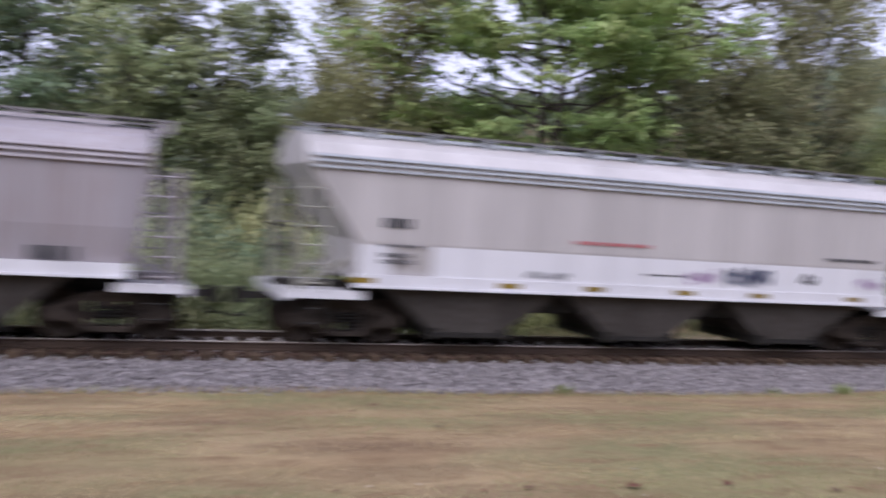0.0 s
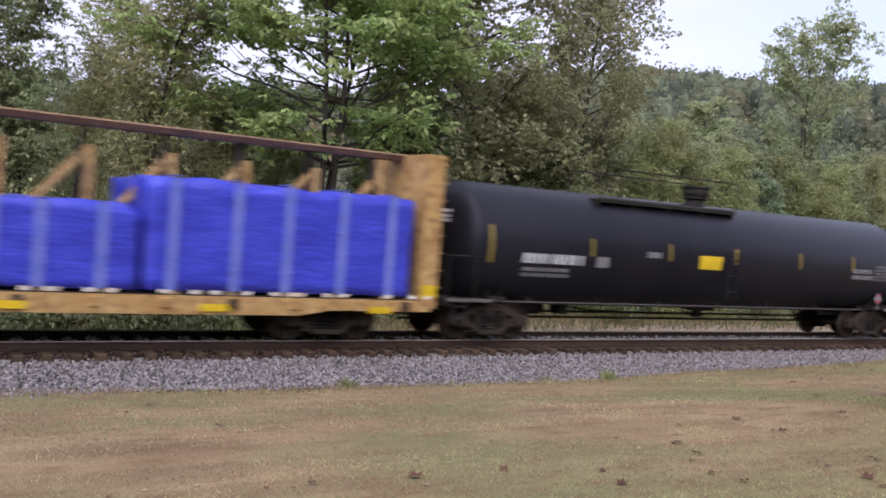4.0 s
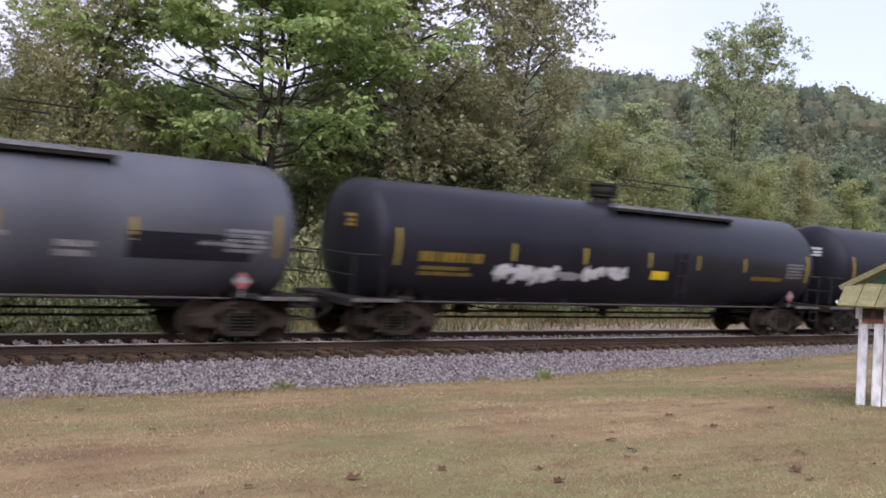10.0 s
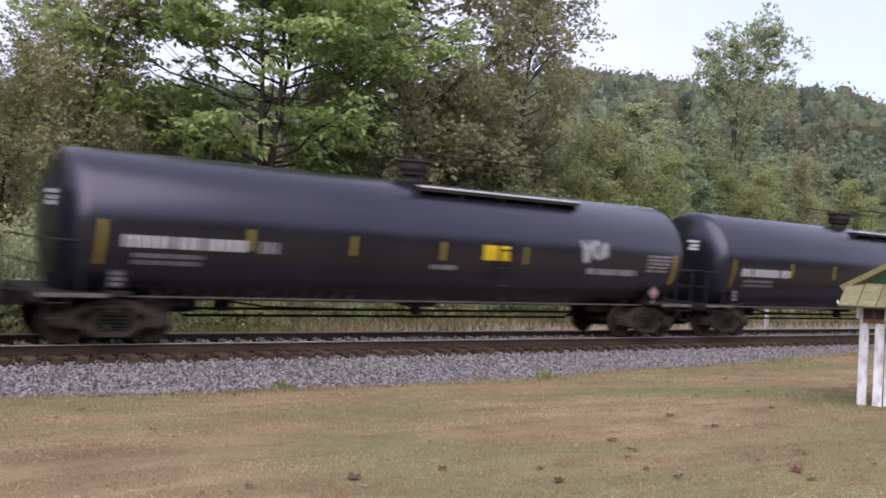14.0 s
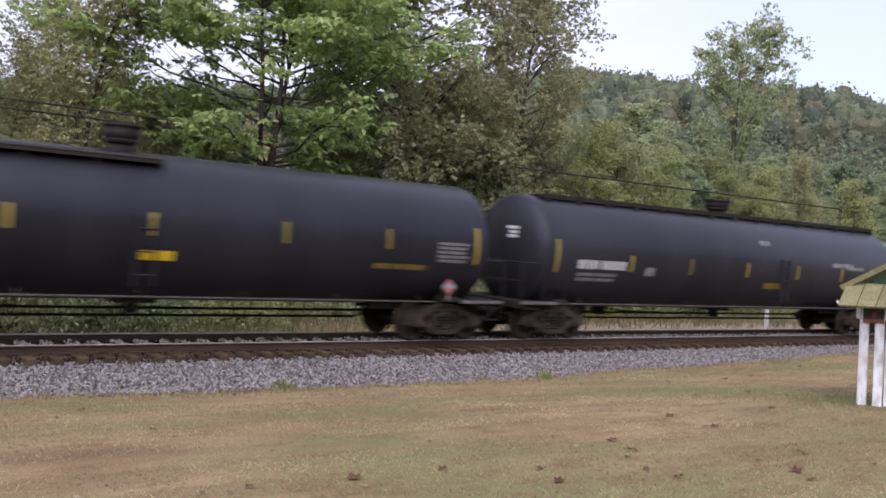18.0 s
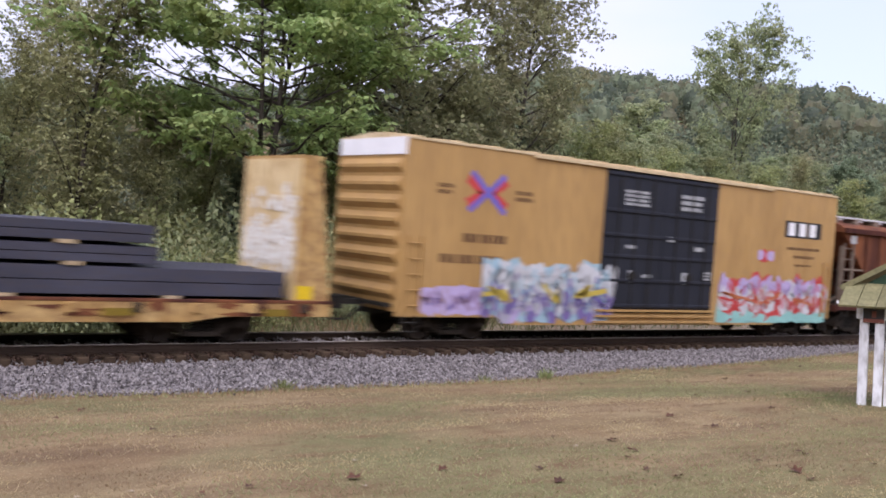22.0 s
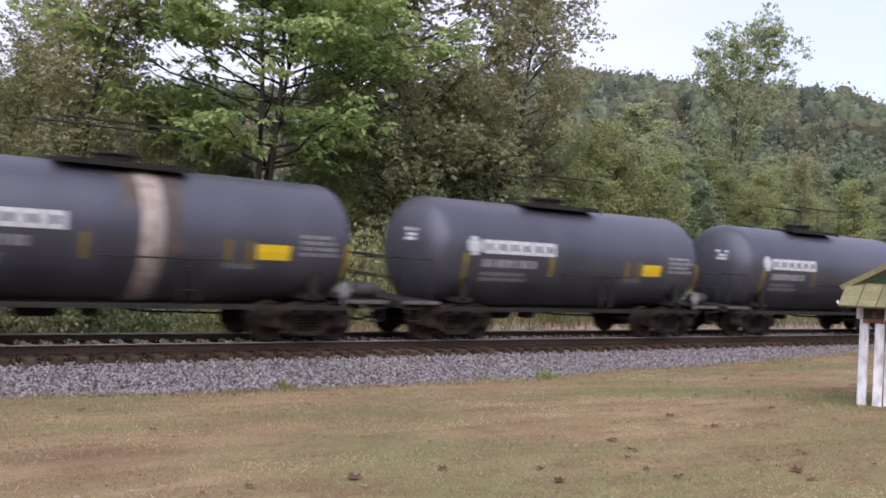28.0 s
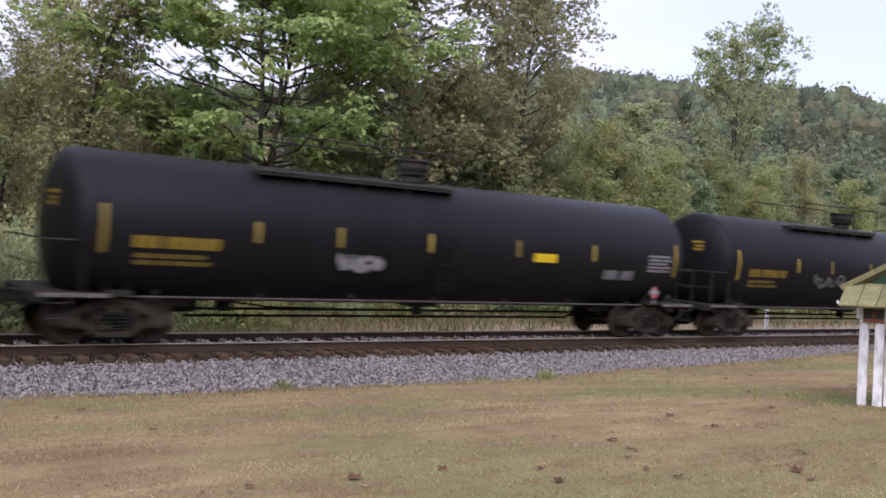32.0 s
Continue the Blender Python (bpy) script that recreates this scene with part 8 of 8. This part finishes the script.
def bulkhead(car, x, q, top, deck, foot=0.42):
    """An end wall of posts and plates; q: the side on which its frame stands out."""
    bm = B()
    box(bm, x - 0.04, x + 0.04, -1.45, 1.45, deck, top)
    wall = part("bulkhead", bm, M["flat_yellow"], car, "yellow steel bulkhead with posts and rungs")
    for y in (-1.38, -0.55, 0.55, 1.38):
        bm = B()
        outer = abs(y) > 1
        w = 0.08 if outer else 0.05
        prism(bm, [(x, deck - 0.2), (x + q * foot, deck - 0.2), (x + q * foot, deck + 0.25), (x + q * 0.42, top), (x, top)], y - w, y + w)
        part("post", bm, M["flat_yellow"], wall)
    bm = B()
    box(bm, min(x, x + q * 0.45), max(x, x + q * 0.45), -1.47, 1.47, top - 0.08, top + 0.03)
    part("cap", bm, M["flat_yellow"], wall)
    for k in range(6):
        z = deck + 0.4 + (top - deck - 0.6) * k / 5
        bm = B()
        box(bm, x + q * 0.10 - 0.06, x + q * 0.10 + 0.06, -1.3, 1.3, z - 0.05, z + 0.05)
        part("girt", bm, M["flat_yellow"], wall)
    for k in range(8):
        z = deck + 0.3 + (top - deck - 0.5) * k / 7
        bm = B()
        e = x + q * (0.46 + (foot - 0.42) * (top - z) / (top - deck - 0.25))
        tube(bm, (e, -1.5, z), (e, -0.9, z), 0.02, 6)
        part("rung", bm, M["flat_yellow"], wall)
    decal(car, "reflector", [(min(x, x + q * 0.4), max(x, x + q * 0.4), deck + 0.05, deck + 0.35)], "yellow_panel", -1.462)


c = start("bulkhead_flat_car", 373.35, "yellow bulkhead flat car carrying dark steel beams", "flat car")
flat_base(c, 10.2, 0.98, 7.3, 0.52, "yellow_text", 17)
bulkhead(c, -9.35, -1, 4.25, 0.98, 0.85)
bulkhead(c, 9.3, 1, 4.25, 0.98, 0.85)
# paler copy of the yellow: the light on this inner face is painted in
M["lightened"] = surface("lit_yellow_plate", (0.62, 0.45, 0.22), (0.74, 0.58, 0.34), (0.36, 0.2, 0.09), rough=0.7, scale=2, fine=7, stretch=(1, 1, 0.4), bump=0.05, amount=0.4)
bm = B()
box(bm, 9.250, 9.259, -1.44, 1.44, 1.0, 4.2)
part("face_plate", bm, M["lightened"], c, "pale yellow inner plate, painted lighter for the light on it")
rng = random.Random(90)
bm = B()
for k in range(130):
    y, z = rng.uniform(-1.25, 1.1), rng.choice((rng.uniform(1.75, 2.6), rng.uniform(1.75, 2.7), rng.uniform(1.6, 3.6)))
    bm.faces.new([bm.verts.new((9.2495 - 0.0003 * k, min(max(a, -1.4), 1.4), b)) for a, b in blob(rng, y, z, rng.uniform(0.05, 0.22), rng.uniform(0.06, 0.2), 9, 0.5)])
part("flaking_paint", bm, M["flaking_white"], c, "patches of flaking white paint")["kind"] = "stuff"


def beam_mesh(length, hgt, wid):
    def make(bm):
        o = [(-wid / 2, 0), (wid / 2, 0), (wid / 2, 0.03), (0.02, 0.05), (0.02, hgt - 0.05), (wid / 2, hgt - 0.03), (wid / 2, hgt), (-wid / 2, hgt), (-wid / 2, hgt - 0.03), (-0.02, hgt - 0.05), (-0.02, 0.05), (-wid / 2, 0.03)]
        prism(bm, o, -length / 2, length / 2, "x")
    return make


def beam_bundle(s, x0, x1, z0, z1, n, label):
    b = start("steel_beam_bundle", s, label, "steel beams", "steel beams on the flat car")
    hgt, L = (z1 - z0) / 2 - 0.045, x1 - x0
    wid = 2.7 / n
    for row in range(2):
        for k in range(n):
            y = -1.35 + wid * (k + 0.5)
            dx = random.Random(k + 10 * row).uniform(-0.12, 0.12)
            z = z0 + 0.07 + row * (hgt + 0.012)
            part("beam", shared("beam_%.1f_%d" % (L, n), beam_mesh(L, hgt, wid - 0.015), M["steel_load"]), None, b, "", pose((x0 + x1) / 2 + dx, y, z))
        # plates close the near flange line of the outer beams
    bm = B()
    box(bm, x0, x1, -1.372, -1.358, z0 + 0.08, z0 + 0.07 + hgt)
    box(bm, x0 + 0.05, x1 + 0.05, -1.372, -1.358, z0 + 0.09 + hgt, z1 - 0.01)
    part("web_plate", bm, M["steel_load"], b)
    for k in range(4):
        x = x0 + L * (0.12, 0.3, 0.68, 0.86)[k]
        bm = B()
        box(bm, x - 0.17, x + 0.17, -1.42, 1.42, z0, z0 + 0.075)
        part("dunnage", bm, M["raw_wood"], b, "pale timber spacer")
    return b


beam_bundle(373.35, -9.15, 9.0, 0.98, 1.62, 8, "long layer of dark steel beams on a flat car")
beam_bundle(373.35, -5.9, 6.1, 1.62, 2.04, 5, "middle layer of dark steel beams on timber spacers")
beam_bundle(373.35, -6.3, 6.0, 2.04, 2.48, 5, "top layer of dark steel beams on timber spacers")

c = start("centre_beam_flat_car", 68.9, "yellow centre-beam flat car carrying blue-wrapped timber", "flat car")
flat_base(c, 11.2, 1.02, 8.75, 0.62)
for q in (-1, 1):
    bulkhead(c, q * 10.95, q, 4.42, 1.02)
bm = B()
prism(bm, [(-0.26, 4.3), (0.26, 4.3), (0.36, 4.42), (0.30, 4.46), (-0.30, 4.46), (-0.36, 4.42)], -10.95, 10.95, "x")
part("top_chord", bm, M["chord_brown"], c, "rusty tan top chord of the centre beam")
for k in range(13):
    x = -10.2 + 20.4 * k / 12
    bm = B()
    box(bm, x - 0.035, x + 0.035, -0.12, 0.12, 1.02, 4.3, 0.01)
    part("centre_post", bm, M["bogie"], c, "thin dark centre post")
    bm = B()
    box(bm, x + 0.10, x + 0.24, -0.14, 0.14, 1.02, 3.92, 0.015)
    part("web_post", bm, M["flat_yellow"], c)
    bm = B()
    prism(bm, [(x + 0.12, 3.92), (x + 0.02, 3.84), (x - 0.95, 2.7), (x - 0.80, 2.7), (x + 0.22, 3.86)], -0.1, 0.1)
    part("brace", bm, M["flat_yellow"], c)
    bm = B()
    for dx in (-0.45, 0.2, 0.62):
        a = x + dx + 0.3 * math.sin(5 * x)
        prism(bm, [(a, 1.04), (a + 0.16, 1.03), (a + 0.20, 1.11), (a + 0.03, 1.12)], -1.482, -1.458)
    part("packing", bm, M["flaking_white"], c, "pale scraps of packing along the deck edge")["kind"] = "stuff"


def wrapped_pack(s, x0, x1, z0, z1, y0, y1, label, seed):
    rng = random.Random(seed)
    p = start("timber_pack", s, label, "timber pack", "wrapped timber packs")
    bm = B()
    nx, nz, ny = max(4, int((x1 - x0) / 0.22)), 10, 6
    grid = {}

    def put(i, j, k):
        if (i, j, k) not in grid:
            x, y, z = x0 + (x1 - x0) * i / nx, y0 + (y1 - y0) * j / ny, z0 + (z1 - z0) * k / nz
            v = Vector((x, y, z))
            m = noise.noise_vector(v * 1.3 + Vector((seed, 0, 0))) * 0.06 + noise.noise_vector(Vector((v.x * 1.5, v.y, v.z * 5.0))) * 0.03
            grid[i, j, k] = bm.verts.new((x, y + m.y, z + (m.z * 2.4 if k == nz else 0)))
        return grid[i, j, k]
    for i in range(nx):
        for k in range(nz):
            for j in (0, ny):
                bm.faces.new((put(i, j, k), put(i + 1, j, k), put(i + 1, j, k + 1), put(i, j, k + 1))).smooth = True
        for j in range(ny):
            for k in (0, nz):
                bm.faces.new((put(i, j, k), put(i + 1, j, k), put(i + 1, j + 1, k), put(i, j + 1, k))).smooth = True
    for j in range(ny):
        for k in range(nz):
            for i in (0, nx):
                bm.faces.new((put(i, j, k), put(i, j + 1, k), put(i, j + 1, k + 1), put(i, j, k + 1))).smooth = True
    bmesh.ops.recalc_face_normals(bm, faces=bm.faces)
    part("wrap", bm, M["blue_wrap"], p, "creased blue wrapping sheet")
    n = max(2, int((x1 - x0) / 1.1))
    for k in range(n):
        x = x0 + (x1 - x0) * (k + rng.uniform(0.35, 0.65)) / n
        bm = B()
        near = y0 - 0.05 if y0 < 0 and y1 <= 0 else y1 + 0.05
        box(bm, x - 0.09, x + 0.09, min(near, near + 0.03), max(near, near + 0.03), z0 + 0.02, z1 + 0.03)
        box(bm, x - 0.09, x + 0.09, min(near, (y0 + y1) / 2), max(near, (y0 + y1) / 2), z1 + 0.06, z1 + 0.075)
        part("strap", bm, M["wrap_strap"], p, "pale blue strap")
    for k in range(n):
        x = x0 + (x1 - x0) * (k + 0.5) / n
        bm = B()
        box(bm, x - 0.08, x + 0.08, y0, y1, z0 - 0.07, z0 + 0.01)
        part("bearer", bm, M["raw_wood"], p, "pale timber bearer")


for y0, y1 in ((-1.42, -0.25), (0.25, 1.42)):
    wrapped_pack(68.9, -10.7, -0.35, 1.09, 3.35, y0, y1, "tall stack of timber wrapped in bright blue sheet", 1)
    wrapped_pack(68.9, -0.25, 4.3, 1.09, 2.72, y0, y1, "low stack of timber wrapped in bright blue sheet", 2)
    wrapped_pack(68.9, 4.45, 10.6, 1.09, 3.35, y0, y1, "tall stack of timber wrapped in bright blue sheet", 3)
# ---- the small white shelter beside the lawn ----
M["mossy_roof"] = surface("mossy_yellow_roof_board", (0.165, 0.152, 0.075), (0.235, 0.21, 0.11), (0.09, 0.092, 0.045), rough=0.85, scale=4, fine=18, bump=0.2, spread=0.15)
M["green_wood"] = surface("dark_green_gable_boards", (0.02, 0.055, 0.03), (0.035, 0.08, 0.045), rough=0.7, scale=4, fine=20, bump=0.1)
M["plaque_dark"] = surface("dark_plaque_paint", (0.02, 0.018, 0.018), (0.04, 0.032, 0.03), rough=0.6, scale=8, fine=30, bump=0.0)
M["red_wood"] = surface("weathered_red_brown_beam", (0.17, 0.055, 0.04), (0.24, 0.09, 0.065), rough=0.8, scale=4, fine=20, bump=0.1)
sx, sy = 16.22, 9.10
sz = ground_z(sx, sy) - 0.02
hut = thing("garden_shelter", "small white-posted shelter with a mossy yellow roof skirt", "shelter", m=pose(sx, sy, sz, 0, 0, -65) @ Matrix.Diagonal((1, 1, 0.93, 1)))
for x, y in ((0.0, 0.0), (0.25, -0.02), (2.2, 0.0), (2.2, 1.7)):
    bm = B()
    box(bm, x - 0.075, x + 0.075, y - 0.075, y + 0.075, 0, 1.72, 0.01)
    part("post", bm, M["white_wood"], hut, "flaking white square post")
    bm = B()
    box(bm, x - 0.13, x + 0.13, y - 0.10, y + 0.10, 1.64, 1.92, 0.01)
    part("capital", bm, M["white_wood"], hut)
for y in (0.0, 1.7):
    bm = B()
    box(bm, 0.1, 2.1, y - 0.05, y + 0.05, 1.66, 1.80)
    part("beam", bm, M["red_wood"], hut, "red-brown cross beam")
for k in range(9):
    x = 0.34 + 0.2 * k
    bm = B()
    box(bm, x + 0.004, x + 0.196, 0.02, 0.045, 0.02, 1.66, 0.006)
    part("wall_board", bm, M["white_wood"], hut)
bm = B()
box(bm, -0.02, 0.32, -0.135, -0.112, 1.58, 1.88, 0.004)
plaque = part("plaque", bm, M["plaque_dark"], hut, "dark plaque under the eaves with a red-brown lower strip")
bm = B()
box(bm, -0.02, 0.32, -0.142, -0.136, 1.585, 1.655)
part("plaque_strip", bm, M["red_wood"], plaque, "red-brown strip")
bm = B()
box(bm, 0.12, 0.19, -0.142, -0.136, 1.68, 1.80)
part("plaque_mark", bm, M["red_wood"], plaque)
bm = B()
v = [bm.verts.new(p) for p in ((-0.39, -0.42, 1.97), (-0.39, -0.50, 1.90), (-0.43, -0.50, 1.93), (-0.42, -0.44, 1.98))]
bm.faces.new(v)
bmesh.ops.solidify(bm, geom=list(bm.faces), thickness=0.008)
part("roof_flap", bm, M["white_wood"], hut, "loose white flap at the end of the eave")
n = 10
for k in range(n):
    a, b = -0.40 + 0.30 * k, -0.40 + 0.30 * (k + 1) - 0.012
    bm = B()
    v = [(a, -0.48, 1.86), (b, -0.48, 1.86), (b + 0.09, 0.05, 2.28), (a + 0.09, 0.05, 2.28)]
    lo = [bm.verts.new(p) for p in v]
    hi = [bm.verts.new((p[0], p[1] - 0.02, p[2] + 0.035)) for p in v]
    bm.faces.new(lo[::-1])
    bm.faces.new(hi)
    for i in range(4):
        bm.faces.new((lo[i], lo[(i + 1) % 4], hi[(i + 1) % 4], hi[i]))
    part("roof_board", bm, M["mossy_roof"], hut, "mossy yellow roof board")
bm = B()
prism(bm, [(-0.15, 2.22), (2.35, 2.22), (1.1, 3.02)], 0.10, 0.16)
part("gable", bm, M["green_wood"], hut, "dark green gable")
for pts in ([(-0.38, 2.16), (1.1, 3.10), (1.1, 3.20), (-0.44, 2.24)], [(2.58, 2.16), (1.1, 3.10), (1.1, 3.20), (2.64, 2.24)]):
    bm = B()
    prism(bm, pts, -0.06, 1.9)
    part("roof_slope", bm, M["mossy_roof"], hut, "mossy yellow-green roof slope")

# ---- small things by the track ----
px, py = 36.9, 25.2
post = thing("marker_post", "short white marker post behind the track", "post", m=pose(px, py, ground_z(px, py) - 0.02))
bm = B()
box(bm, -0.095, 0.095, -0.05, 0.05, 0, 0.85, 0.015)
part("shaft", bm, M["white_wood"], post)
bm = B()
box(bm, -0.1, 0.1, -0.055, 0.055, 0.66, 0.69)
part("band", bm, M["dark_text"], post, "dark band")
scrap = thing("yellow_scrap", "crumpled yellow scrap lying between the rails", "litter", m=CANTED @ pose(15.75, -0.1, -0.19))
bm = B()
c0 = bm.verts.new((0, 0, 0.08))
ring = [bm.verts.new((0.16 * math.cos(a) * (1 + 0.3 * math.sin(3 * a)), 0.10 * math.sin(a), 0.01 + 0.02 * math.cos(2 * a))) for a in [2 * math.pi * i / 10 for i in range(10)]]
for i in range(10):
    bm.faces.new((c0, ring[i], ring[(i + 1) % 10]))
part("sheet", bm, M["yellow_text"], scrap)

bm = B()
box(bm, 39.0, 62.0, 27.35, 27.6, -0.5, ground_z(44, 27.5) + 0.10, 0.02)
tagged(part("low_kerb", bm, M["stone"]), "long pale concrete kerb behind the track", "kerb", kind="structure")


def motions():
    """The whole train rolls past at one speed; the wheels turn while their car is in view."""
    for ob, s in MOVING:
        walk(ob, [(t, pose(s - SPEED * t, TRACK_Y, 0, CANT)) for t in range(0, 33, 4)])
    at = {ob: s for ob, s in MOVING}
    step = 0.035
    for w, car, x, dx in WHEELSETS:
        inn, out = max(0.0, (at[car] + x - 46) / SPEED), min(32.0, (at[car] + x + 6) / SPEED)
        rows = [] if inn == 0 else [(0.0, pose(dx, 0, 0.46))]
        n = max(1, int((out - inn) / step))
        for k in range(n + 1):
            rows.append((inn + step * k, pose(dx, 0, 0.46, 0, -math.degrees(SPEED * step * k / 0.46), 0)))
        last = rows[-1]
        if last[0] < 31.9:
            rows.append((32.0, last[1]))
        walk(w, rows)


motions()
